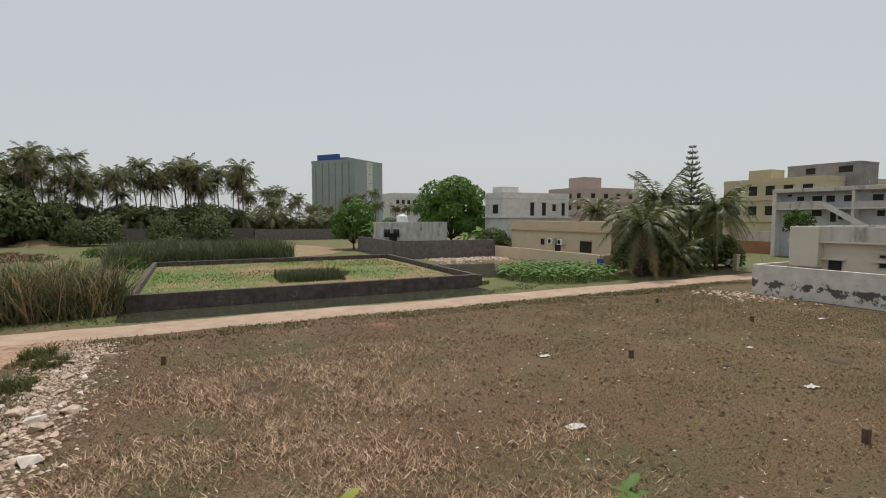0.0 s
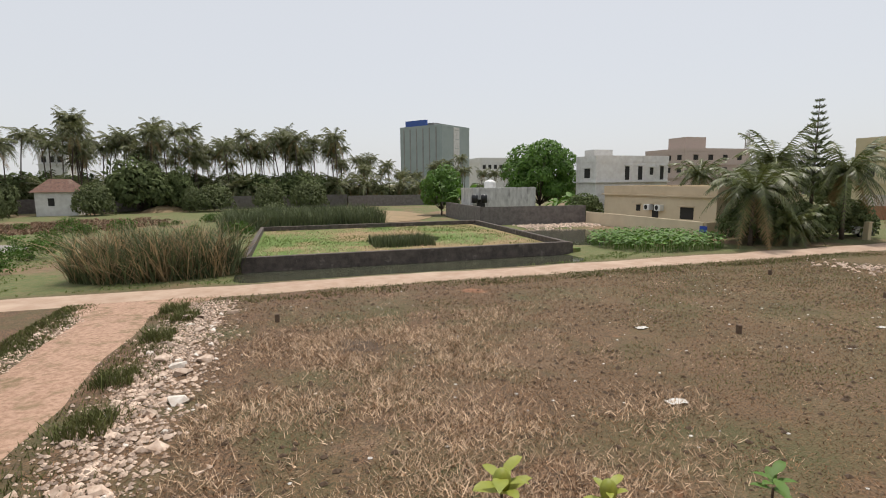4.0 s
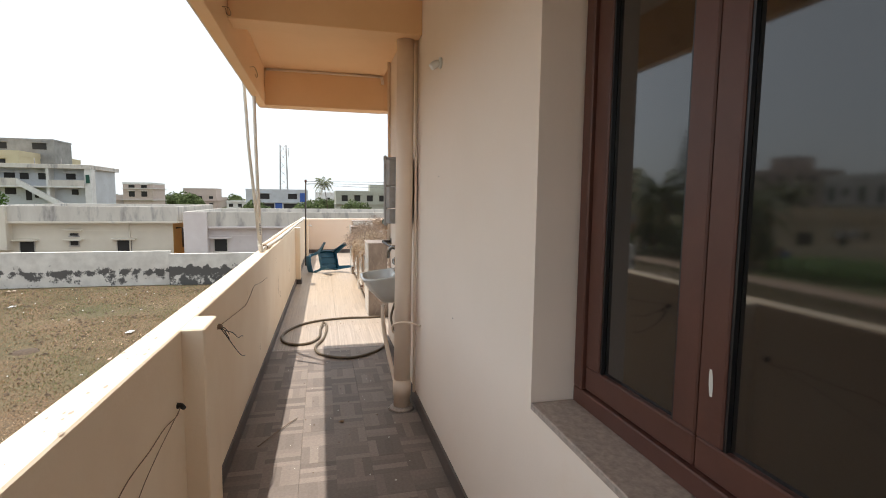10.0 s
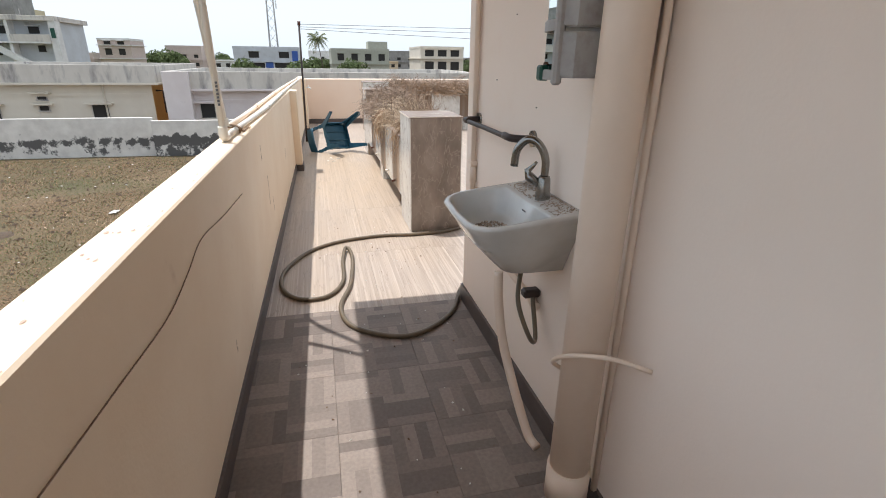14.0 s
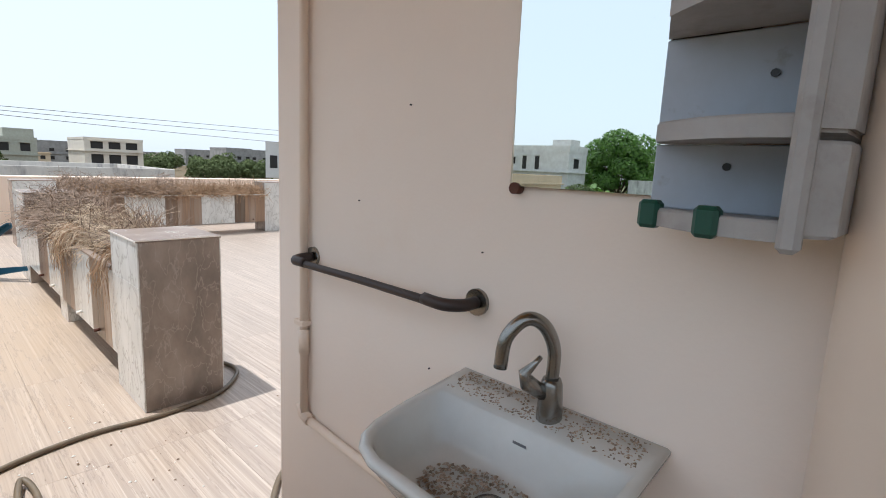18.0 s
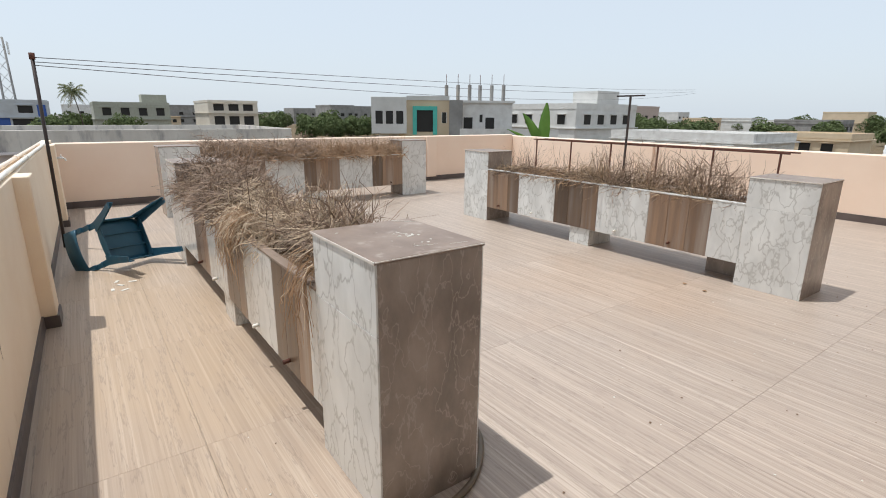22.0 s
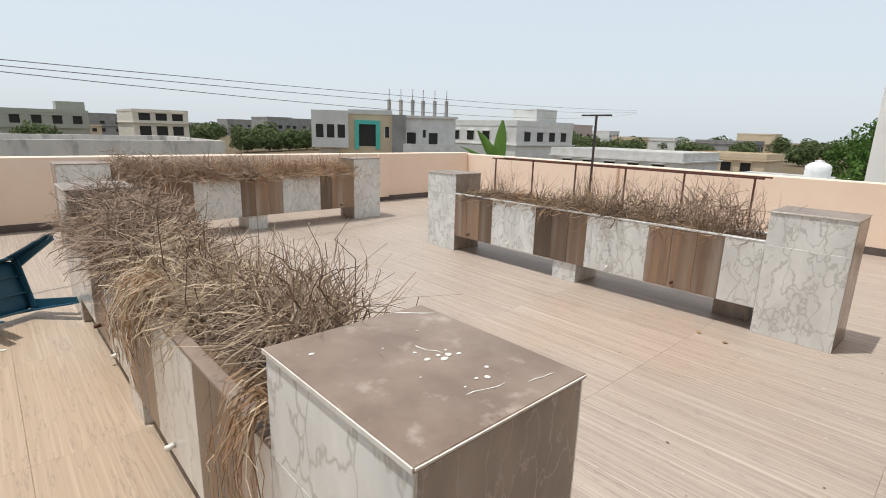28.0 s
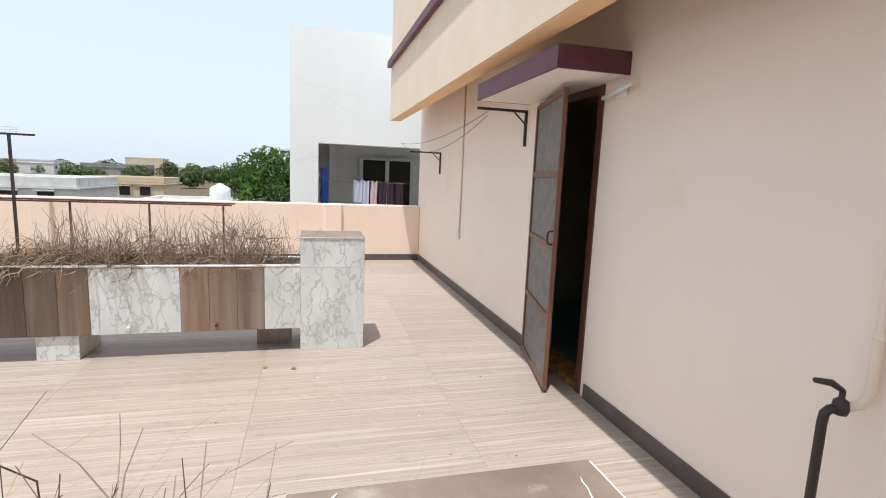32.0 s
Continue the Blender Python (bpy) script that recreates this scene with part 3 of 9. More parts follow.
M["tile_roof"] = material("clay_roof", (0.19, 0.105, 0.075), 0.9, color2=(0.11, 0.062, 0.048), scale=2.5, color3=(0.24, 0.17, 0.13), scale3=1.2, limit3=(0.55, 0.75))
M["stained_shed"] = material("rain_streaked_whitewash", (0.66, 0.65, 0.62), 0.9, color2=(0.40, 0.39, 0.37), scale=1.6, stretch=(1, 1, 0.35), color3=(0.22, 0.21, 0.20), scale3=1.1, limit3=(0.55, 0.72))
M["godown_wall"] = material("weathered_brick", (0.25, 0.22, 0.21), 0.9, color2=(0.17, 0.15, 0.145), scale=0.8)


def mirror_material(name, color, rough):
    m = bpy.data.materials.new(name)
    m.use_nodes = True
    b = m.node_tree.nodes["Principled BSDF"]
    b.inputs["Base Color"].default_value = (*color, 1)
    b.inputs["Metallic"].default_value, b.inputs["Roughness"].default_value = 1.0, rough
    return m


M["mirror"] = mirror_material("mirror", (0.82, 0.86, 0.84), 0.01)
M["dark_glass"] = material("dark_window_glass", (0.020, 0.018, 0.017), 0.05, color2=(0.015, 0.014, 0.013), scale=3, spec=0.9)
M["water"] = material("pond_water", (0.045, 0.05, 0.035), 0.06, color2=(0.06, 0.062, 0.04), scale=0.6, bump=0.04, bump_scale=6)
M["orange_wall"] = material("ochre_side_wall", (0.62, 0.38, 0.13), 0.85, color2=(0.55, 0.33, 0.12), scale=1.0)
M["roof_edge"] = material("mould_streaked_paint", (0.62, 0.58, 0.52), 0.85, color2=(0.50, 0.46, 0.41), scale=1.0, color3=(0.26, 0.24, 0.23), scale3=1.6, limit3=(0.52, 0.7), stretch=(1, 1, 0.3))
M["leaf_yellow"] = material("leaf_yellow_green", (0.33, 0.36, 0.06), 0.5, color2=(0.24, 0.30, 0.05), scale=5, thin=0.3)
M["palm_near"] = material("sunlit_palm_frond", (0.11, 0.125, 0.035), 0.45, color2=(0.075, 0.10, 0.028), scale=0.8, vary=0.4, island=True, thin=0.25)
M["grey_leaf"] = material("grey_green_leaf", (0.12, 0.145, 0.055), 0.85, color2=(0.08, 0.10, 0.038), scale=1.0, vary=0.35, island=True, thin=0.2)
M["post_stone"] = material("brown_granite", (0.17, 0.12, 0.085), 0.9, color2=(0.10, 0.07, 0.05), scale=9)
M["dropping"] = material("bird_dropping", (0.72, 0.70, 0.64), 0.9)
M["nb_crack"] = material("plaster_crack", (0.62, 0.59, 0.54), 0.95)
M["matted_straw"] = material("matted_straw", (0.46, 0.34, 0.22), 0.85, color2=(0.27, 0.19, 0.12), scale=9, vary=0.35, island=True, thin=0.2)
M["bowl_dirt"] = material("bowl_dirt", (0.42, 0.35, 0.28), 0.95, color2=(0.22, 0.15, 0.10), scale=60, vary=0.4, island=True)
M["far_white"] = material("pale_town_wall", (0.66, 0.65, 0.62), 0.85, color2=(0.56, 0.55, 0.52), scale=0.6)
M["flake"] = material("flaked_paint_spot", (0.60, 0.40, 0.30), 0.85, color2=(0.45, 0.34, 0.28), scale=20)
M["pale_blue_wall"] = material("pale_blue_wall", (0.52, 0.54, 0.56), 0.85, color2=(0.45, 0.46, 0.47), scale=0.6, color3=(0.33, 0.32, 0.31), scale3=0.8, limit3=(0.62, 0.78))
M["thorn_leaf"] = material("thorn_bush_leaf", (0.19, 0.225, 0.06), 0.6, color2=(0.085, 0.12, 0.03), scale=0.8, vary=0.4, island=True, thin=0.25)
M["cap_marble"] = material("brown_marble_cap", (0.185, 0.130, 0.095), 0.4, color2=(0.265, 0.198, 0.15), scale=6, detail=0.4, color3=(0.36, 0.295, 0.24), scale3=13, limit3=(0.57, 0.72), bump=0.02, bump_scale=40)
M["red_brick_wall"] = material("orange_red_wall", (0.40, 0.19, 0.11), 0.9, color2=(0.32, 0.155, 0.09), scale=0.8)
M["sign_blue"] = material("blue_sign_paint", (0.02, 0.07, 0.40), 0.5)
M["car_white"] = material("white_car_paint", (0.75, 0.75, 0.74), 0.25)
M["tyre"] = material("tyre_rubber", (0.015, 0.015, 0.015), 0.8)
M["hyacinth"] = material("withered_pond_plant", (0.20, 0.115, 0.07), 0.9, color2=(0.13, 0.085, 0.05), scale=1.5, vary=0.35, island=True)
M["old_tile"] = material("old_roof_tile", (0.13, 0.09, 0.075), 0.9, color2=(0.08, 0.055, 0.048), scale=1.5)
# ---- the large structure ----
G = -3.8                                  # ground level; the terrace floor is z = 0
WX, WY = 7.65, 0.0                        # the house's outer corner
PY, EX, SY = 1.19, 16.8, -7.9             # inner faces of the parapets
CEIL = 2.95


def ground_height(x, y):
    """Field level, nearly flat."""
    d = 0.0
    if -4 < x < 24 and 29.5 < y < 35:                       # ditch beside the road
        d = 0.32 * max(0, min(1, (y - 30.2) / 1.2)) * max(0, min(1, (x + 3.5) / 2)) * max(0, min(1, (21.5 - x) / 2))
    q = ((x - 28.5) / 7.5) ** 2 + ((y - 45.5) / 8.5) ** 2
    if q < 1:                                               # pond
        d = 0.35 * min(1, (1 - q) * 2.5)
    return G - d + 0.05 * noise.noise((x * 0.12, y * 0.12, 0)) + 0.02 * noise.noise((x * 0.6, y * 0.6, 3))


def ground_sheet():
    xs = [-1500, -700, -300, -150, -80] + [-50 + 1.0 * i for i in range(101)] + [80, 150, 300, 700, 1500]
    ys = [-1500, -700, -300, -120, -60] + [-30 + 1.0 * i for i in range(101)] + [100, 150, 300, 700, 1500]
    vs, fs = [], []
    for y in ys:
        for x in xs:
            near = -50 <= x <= 50 and -30 <= y <= 70
            vs.append((x, y, ground_height(x, y) if near else G - 0.03))
    w = len(xs)
    for j in range(len(ys) - 1):
        for i in range(w - 1):
            fs.append((j * w + i, j * w + i + 1, (j + 1) * w + i + 1, (j + 1) * w + i))
    return from_lists("ground", vs, fs, M["field"], True)


tagged(new("ground", ground_sheet()), "dry brown and green open field reaching to the horizon", "ground", kind="structure")

def skew(bm):
    """The balcony parapet runs a little out of line with the house."""
    for v in bm.verts:
        v.co.y += 0.0125 * (6.0 - v.co.x)
    return bm


# house walls, with window and door openings
bm = boxes([(-2, 2.93, -0.25, 0, 0, CEIL), (4.04, WX, -0.25, 0, 0, CEIL), (2.93, 4.04, -0.25, 0, 0, 0.835), (2.93, 4.04, -0.25, 0, 2.28, CEIL)])
structure("wall_north", bm, M["peach"], "peach painted house wall along the balcony")
bm = boxes([(WX - 0.23, WX, -2.5, -0.25, 0, CEIL), (WX - 0.23, WX, SY - 0.15, -3.4, 0, CEIL), (WX - 0.23, WX, -3.4, -2.5, 2.05, CEIL)])
structure("wall_east", bm, M["peach"], "peach painted house wall with the terrace door")
bm = boxes([(-2, WX - 0.23, -8.05, -7.85, 0, CEIL), (-2.2, -2, -8.05, 0, 0, CEIL)])
structure("wall_back", bm, M["peach"], "plain walls closing the house")
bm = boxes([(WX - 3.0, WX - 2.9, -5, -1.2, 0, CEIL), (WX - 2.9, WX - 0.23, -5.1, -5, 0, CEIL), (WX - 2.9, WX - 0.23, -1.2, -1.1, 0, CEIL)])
structure("wall_room", bm, M["dimmed_room"], "inner walls of the room behind the door, in a dimmed yellowish colour")
bm = boxes([(-2.2, WX, -8.05, 0, CEIL, CEIL + 0.15)])
structure("ceiling", bm, M["white_ceiling"], "house roof slab")
# overhang over balcony and terrace, with its fascia and cross beams
bm = boxes([(-2.2, 8.05, 0, 1.2, 2.82, CEIL + 0.15), (WX, 8.05, -7.75, 0, CEIL, CEIL + 0.15)])
structure("ceiling_overhang", bm, M["white_ceiling"], "white painted underside of the overhanging slab")
bm = boxes([(-2.2, 8.2, 1.2, 1.27, 2.455, 3.1), (8.05, 8.2, -7.77, -0.6, 2.28, 3.1), (8.05, 8.2, -0.6, 0.0, 2.455, 3.1), (8.0, 8.2, 0.0, 1.2, 2.45, 3.1),
            (5.93, 6.13, 0, 1.2, 2.6, 2.82), (4.61, 4.83, 0, 1.2, 2.6, 2.82), (2.95, 3.17, 0, 1.2, 2.6, 2.82), (1.3, 1.52, 0, 1.2, 2.6, 2.82), (-0.3, -0.08, 0, 1.2, 2.6, 2.82)], 0.004)
structure("ceiling_last_bay", boxes([(6.13, 8.0, 0.0, 1.2, 2.812, 2.819)]), M["orange"], "orange painted ceiling of the last bay")
structure("trim_fascia_face", boxes([(-2.2, 8.212, 1.27, 1.282, 2.46, 3.1), (8.2, 8.212, -7.78, 1.27, 2.455, 3.1), (8.2, 8.212, -7.78, -0.6, 2.285, 2.455)]), M["parapet"], "cream painted outer face of the roof edge")
structure("trim_fascia_beams", bm, M["orange"], "orange painted fascia and cross beams under the roof overhang")
bm = boxes([(-2.2, 8.27, 1.14, 1.33, 3.1, 3.2), (8.05, 8.27, -7.84, 1.14, 3.1, 3.2)], 0.004)
structure("trim_maroon_band", bm, M["maroon"], "maroon painted band round the roof edge")
bm = boxes([(-2.2, 8.21, 1.14, 1.28, 3.2, 4.1), (8.05, 8.21, -7.78, 1.14, 3.2, 4.1)], 0.004)
structure("wall_roof_parapet", bm, M["parapet"], "cream roof parapet above the fascia")
# lower storey under house and terrace
bm = boxes([(-2.3, EX + 0.15, -8.15, 1.30, G - 0.3, -0.16)])
structure("wall_lower_storey", bm, M["peach"], "peach painted lower storey of the house")
bm = boxes([(-2.3, EX + 0.2, -8.2, 1.33, -0.16, -0.014)])
structure("floor", bm, M["grout"], "terrace slab under the tiles")
# parapets
bm = skew(boxes([(-2.3, EX, PY, PY + 0.113, -0.3, 1.0)], 0.006))
structure("wall_parapet_north", bm, M["parapet"], "cream painted balcony parapet with a worn top")
bm = boxes([(EX, EX + 0.2, SY, 1.21, -0.014, 0.95)], 0.012)
structure("wall_parapet_east", bm, M["parapet_pink"], "peach painted terrace parapet")
bm = boxes([(WX, EX + 0.2, SY - 0.2, SY, -0.014, 0.92)], 0.012)
structure("wall_parapet_south", bm, M["parapet_pink"], "peach painted terrace parapet")
bm = boxes([(-2.3, -2.2, -8.1, 1.38, -0.014, 1.0)])
structure("wall_parapet_west", bm, M["parapet"], "cream parapet closing the balcony")
for x in (1.45, 4.67, 11.66, 15.34):
    bm = skew(boxes([(x, x + 0.235, PY - 0.085, PY + 0.008, 0.08, 0.9995)], 0.006))
    structure("trim_pilaster", bm, M["parapet"], "cream parapet pilaster with a flat cap")
for x0, x1, y0, y1 in ((EX - 0.06, EX + 0.05, -5.6, -5.35), (8.95, 9.22, SY - 0.05, SY + 0.06), (13.0, 13.25, SY - 0.05, SY + 0.06)):
    structure("trim_pilaster", boxes([(x0, x1, y0, y1, 0.08, 0.922 if y0 < -7 else 0.952)], 0.01), M["parapet_pink"], "peach parapet pilaster")
# skirting tiles
bm = boxes([(-2.2, 1.45, PY - 0.012, PY, 0, 0.09), (1.685, 4.67, PY - 0.012, PY, 0, 0.09), (4.905, 11.66, PY - 0.012, PY, 0, 0.09), (11.895, 15.34, PY - 0.012, PY, 0, 0.09), (15.575, EX - 0.02, PY - 0.012, PY, 0, 0.09)]
           + [(x - 0.006, x + 0.241, PY - 0.097, PY, 0, 0.08) for x in (1.45, 4.67, 11.66, 15.34)])
structure("baseboard_parapet", skew(bm), M["skirting"], "dark grey skirting tiles along the foot of the parapet")
bm = boxes([(EX - 0.012, EX, -7.89, 1.03, 0, 0.1), (WX + 0.02, EX - 0.02, SY, SY + 0.012, 0, 0.1), (-2, WX, 0, 0.012, 0, 0.1),
            (WX, WX + 0.012, -2.45, 0.012, 0, 0.1), (WX, WX + 0.012, SY + 0.02, -3.45, 0, 0.1)])
structure("baseboard", bm, M["skirting"], "dark grey skirting tiles along the foot of the walls")
# ---- window ----
window = thing("window_1", "brown wooden two-leaf window with dark glass in a deep reveal", "window")
window["kind"] = "structure"
W0, W1, WZ0, WZ1, WD = 2.95, 4.02, 0.86, 2.27, -0.14
part("frame", boxes([(W0, W1, WD - 0.07, WD, WZ0, WZ0 + 0.055), (W0, W1, WD - 0.07, WD, WZ1 - 0.055, WZ1), (W0, W0 + 0.05, WD - 0.07, WD, WZ0 + 0.055, WZ1 - 0.055), (W1 - 0.05, W1, WD - 0.07, WD, WZ0 + 0.055, WZ1 - 0.055)], 0.004), M["brown_wood"], window)
mid = (W0 + W1) / 2
for a, b in ((W0 + 0.053, mid - 0.002), (mid + 0.002, W1 - 0.053)):
    z0, z1, d = WZ0 + 0.058, WZ1 - 0.058, WD - 0.012
    leaf = part("leaf", boxes([(a, b, d - 0.035, d, z0, z0 + 0.075), (a, b, d - 0.035, d, z1 - 0.075, z1), (a, a + 0.075, d - 0.035, d, z0 + 0.075, z1 - 0.075), (b - 0.075, b, d - 0.035, d, z0 + 0.075, z1 - 0.075)], 0.004), M["brown_wood"], window)
    part("pane", boxes([(a + 0.07, b - 0.07, d - 0.024, d - 0.018, z0 + 0.07, z1 - 0.07)]), M["dark_glass"], leaf)
    part("gasket", boxes([(a + 0.075, a + 0.083, d - 0.017, d - 0.006, z0 + 0.075, z1 - 0.075), (b - 0.083, b - 0.075, d - 0.017, d - 0.006, z0 + 0.075, z1 - 0.075)]), M["black_plastic"], leaf)
part("sill", boxes([(2.935, 4.035, -0.21, 0.004, 0.835, 0.858)], 0.003), M["granite"], window, "speckled granite sill")
chajja = thing("window_canopy", "white concrete window hood with a maroon edge", "canopy")
part("slab", boxes([(2.6, 4.28, 0.0, 0.552, 2.345, 2.43)], 0.004), M["white_ceiling"], chajja)
part("edge", boxes([(2.59, 4.295, 0.552, 0.567, 2.343, 2.445), (4.28, 4.295, 0.0, 0.552, 2.343, 2.445)], 0.003), M["maroon"], chajja, "maroon painted edge")

# ---- balcony fittings ----
drain = thing("drain_pipe", "large cream painted drain pipe standing against the wall", "pipe", (6.055, 0.112, 0))
part("pipe", tube(bmesh.new(), [(0, 0, 0.0), (0.02, -0.03, CEIL)], 0.060, 24), M["pvc"], drain)
part("collar", tube(bmesh.new(), [(0.001, -0.001, 0.10), (0.002, -0.002, 0.22)], 0.066, 24), M["pvc"], drain)
part("foot", lathe(bmesh.new(), [(0.095, 0.0), (0.085, 0.012), (0.062, 0.022)], 14), M["granite"], drain, "lump of cement round the pipe foot")
part("clamp", tube(bmesh.new(), spline([(-0.15, -0.11, 0.64), (-0.10, -0.02, 0.66), (-0.02, 0.058, 0.63), (0.06, 0.058, 0.56), (0.098, 0.0, 0.50), (0.09, -0.02, 0.485)], 5), 0.007, 6), M["pvc"], drain, "bent strap round the pipe")
part("side_pipe", tube(bmesh.new(), [(-0.02, -0.086, 0.12), (0.0, -0.1, 2.6)], 0.010, 10), M["pvc"], drain, "thin cream pipe behind the drain pipe")

basin = thing("wash_basin", "grey-white wall-hung ceramic wash basin full of dust", "sink", (6.548, 0.0, 0.045))
basin.scale = (0.93, 1.0, 1.0)


def basin_body():
    """A shallow bowl with a back deck, thick rim and rounded front."""
    bm = bmesh.new()
    def outline(w, d0, d1, z, n=10):
        pts = [(-w, d0, z), (w, d0, z)]
        for k in range(n + 1):
            a = math.pi * k / n
            c, s = math.cos(a), math.sin(a)
            e = 0.45
            pts.append((w * math.copysign(abs(c) ** e, c), d0 + (d1 - d0) * (0.55 + 0.45 * abs(s) ** 0.7), z))
        return pts
    rows = [outline(0.085, 0.005, 0.17, 0.650), outline(0.135, 0.004, 0.215, 0.662), outline(0.178, 0.003, 0.268, 0.705), outline(0.212, 0.002, 0.318, 0.765), outline(0.240, 0.002, 0.352, 0.822), outline(0.253, 0.002, 0.368, 0.844), outline(0.254, 0.002, 0.370, 0.851), outline(0.248, 0.004, 0.364, 0.857),
            outline(0.232, 0.098, 0.350, 0.857), outline(0.225, 0.104, 0.343, 0.846), outline(0.200, 0.114, 0.318, 0.765), outline(0.178, 0.122, 0.298, 0.742), outline(0.03, 0.17, 0.22, 0.736)]
    rows = [[(x, y, z + 0.115 * max(0, 0.36 - y) * (z > 0.70)) for x, y, z in r] for r in rows]
    rings = [[bm.verts.new(p) for p in r] for r in rows]
    k = len(rings[0])
    for a, b in zip(rings, rings[1:]):
        for i in range(k):
            f = bm.faces.new((a[i], a[(i + 1) % k], b[(i + 1) % k], b[i]))
            f.smooth = True
    bm.faces.new(rings[0][::-1])
    bm.faces.new(rings[-1])
    return bm


part("bowl", basin_body(), M["ceramic"], basin)
part("waste", lathe(bmesh.new(), [(0.034, 0.0), (0.034, 0.005), (0.026, 0.006), (0.02, 0.002)], 16, (0, 0.195, 0.756)), M["chrome"], basin, "round metal waste outlet")
part("waste_hole", tube(bmesh.new(), [(0, 0.195, 0.7605), (0, 0.195, 0.7625)], 0.017, 12), M["dark_open"], basin)
vs, fs = [], []
rr = random.Random(25)
for _ in range(900):
    x, y = rr.uniform(-0.225, 0.225), 0.012 + 0.082 * rr.random() ** 1.4
    if noise.noise((x * 14, y * 22, 2)) < -0.25 or math.hypot(x + 0.03, y - 0.055) < 0.03:
        continue
    z, r, b = 0.8572 + 0.115 * (0.36 - y), rr.uniform(0.0015, 0.005), rr.uniform(0, 6.28)
    i = len(vs)
    vs += [(x + r * math.cos(b + k * 2.1) * rr.uniform(0.6, 1.2), y + r * math.sin(b + k * 2.1) * rr.uniform(0.6, 1.2), z) for k in range(3)] + [(x, y, z + rr.uniform(0.001, 0.003))]
    fs += [(i, i + 1, i + 3), (i + 1, i + 2, i + 3), (i + 2, i, i + 3)]
ob = tagged(new("deck_dust", from_lists("deck_dust", vs, fs, M["bowl_dirt"])), "brown dust and leaf litter on the back deck", kind="stuff")
ob.parent = basin
rr = random.Random(15)
vs, fs = [], []
for _ in range(1100):
    a, q = rr.uniform(0, 6.28), math.sqrt(rr.random())
    x, y = 0.155 * q * math.cos(a) + 0.01, 0.205 + 0.075 * q * math.sin(a)
    if math.hypot(x, y - 0.195) < 0.036 or rr.random() < 0.25 + 0.4 * noise.noise((x * 18, y * 18, 1)):
        continue
    z, r = 0.7445 + 0.115 * (0.36 - y), rr.uniform(0.002, 0.008)
    i = len(vs)
    b = rr.uniform(0, 6.28)
    vs += [(x + r * math.cos(b + k * 2.1) * rr.uniform(0.6, 1.2), y + r * math.sin(b + k * 2.1) * rr.uniform(0.6, 1.2), z) for k in range(3)] + [(x, y, z + rr.uniform(0.002, 0.005))]
    fs += [(i, i + 1, i + 3), (i + 1, i + 2, i + 3), (i + 2, i, i + 3)]
ob = tagged(new("bowl_litter", from_lists("bowl_litter", vs, fs, M["bowl_dirt"])), "brown dust and paint flakes in the bowl", kind="stuff")
ob.parent = basin
part("maker_mark", boxes([(-0.016, 0.016, 0.1095, 0.111, 0.843, 0.848)]), M["grey_wire"], basin, "small dark printed mark")
tap = part("tap", lathe(bmesh.new(), [(0.027, 0.872), (0.026, 0.91), (0.022, 0.962), (0.018, 0.972)], 14, (-0.028, 0.055, 0)), M["chrome"], basin, "dull swan-neck tap")
part("spout", tube(bmesh.new(), spline([(-0.028, 0.055, 0.965), (-0.028, 0.056, 1.03), (-0.014, 0.078, 1.078), (0.008, 0.108, 1.09), (0.030, 0.136, 1.055), (0.035, 0.143, 0.998)], 5), 0.0135, 12), M["chrome"], tap)
part("lever", tube(bmesh.new(), [(-0.028, 0.06, 0.935), (0.0, 0.10, 0.968), (0.006, 0.104, 0.985), (-0.008, 0.088, 1.005), (-0.016, 0.082, 1.018)], [0.013, 0.017, 0.012, 0.006, 0.005], 10), M["chrome"], tap)
part("waste_pipe", tube(bmesh.new(), spline([(0, 0.19, 0.62), (-0.02, 0.19, 0.5), (-0.06, 0.17, 0.32), (-0.2, 0.12, 0.06), (-0.27, 0.10, 0.02)], 6), 0.017, 10), M["pvc"], basin, "ribbed cream waste hose")
part("feed_hose", tube(bmesh.new(), spline([(0.03, 0.09, 0.62), (-0.06, 0.13, 0.52), (-0.12, 0.10, 0.40), (-0.06, 0.05, 0.36), (0.04, 0.03, 0.48), (0.06, 0.015, 0.5)], 6), 0.009, 8), M["hose"], basin, "braided feed hose")
part("valve", boxes([(0.03, 0.075, 0.0, 0.07, 0.48, 0.515)], 0.008), M["dark_metal"], basin, "dark angle valve")

rail = thing("towel_rail", "dull grey metal towel rail fixed to the wall", "towel rail", (0, 0, 0))
part("bar", tube(bmesh.new(), spline([(6.755, 0.0, 1.106), (6.76, 0.055, 1.106), (6.815, 0.085, 1.106), (7.08, 0.085, 1.106), (7.37, 0.085, 1.104), (7.425, 0.055, 1.105), (7.43, 0.0, 1.105)], 5), 0.0108, 10), M["dark_metal"], rail)
for x, z in ((6.755, 1.106), (7.43, 1.105)):
    part("flange", tube(bmesh.new(), [(x, 0.0, z), (x, 0.010, z)], 0.031, 16), M["chrome"], rail)
    part("elbow", tube(bmesh.new(), spline([(x, 0.01, z), (x, 0.05, z), (x + (0.03 if x < 7 else -0.03), 0.084, z + 0.001), (x + (0.09 if x < 7 else -0.09), 0.085, z + 0.002)], 4), 0.0145, 10), M["dark_metal"], rail)

mirror = thing("wall_mirror", "rectangular wall mirror with old spotted edges and clips", "mirror", (0, 0, 0))
part("glass", boxes([(6.26, 6.676, 0.012, 0.017, 1.372, 1.838)]), M["mirror"], mirror)
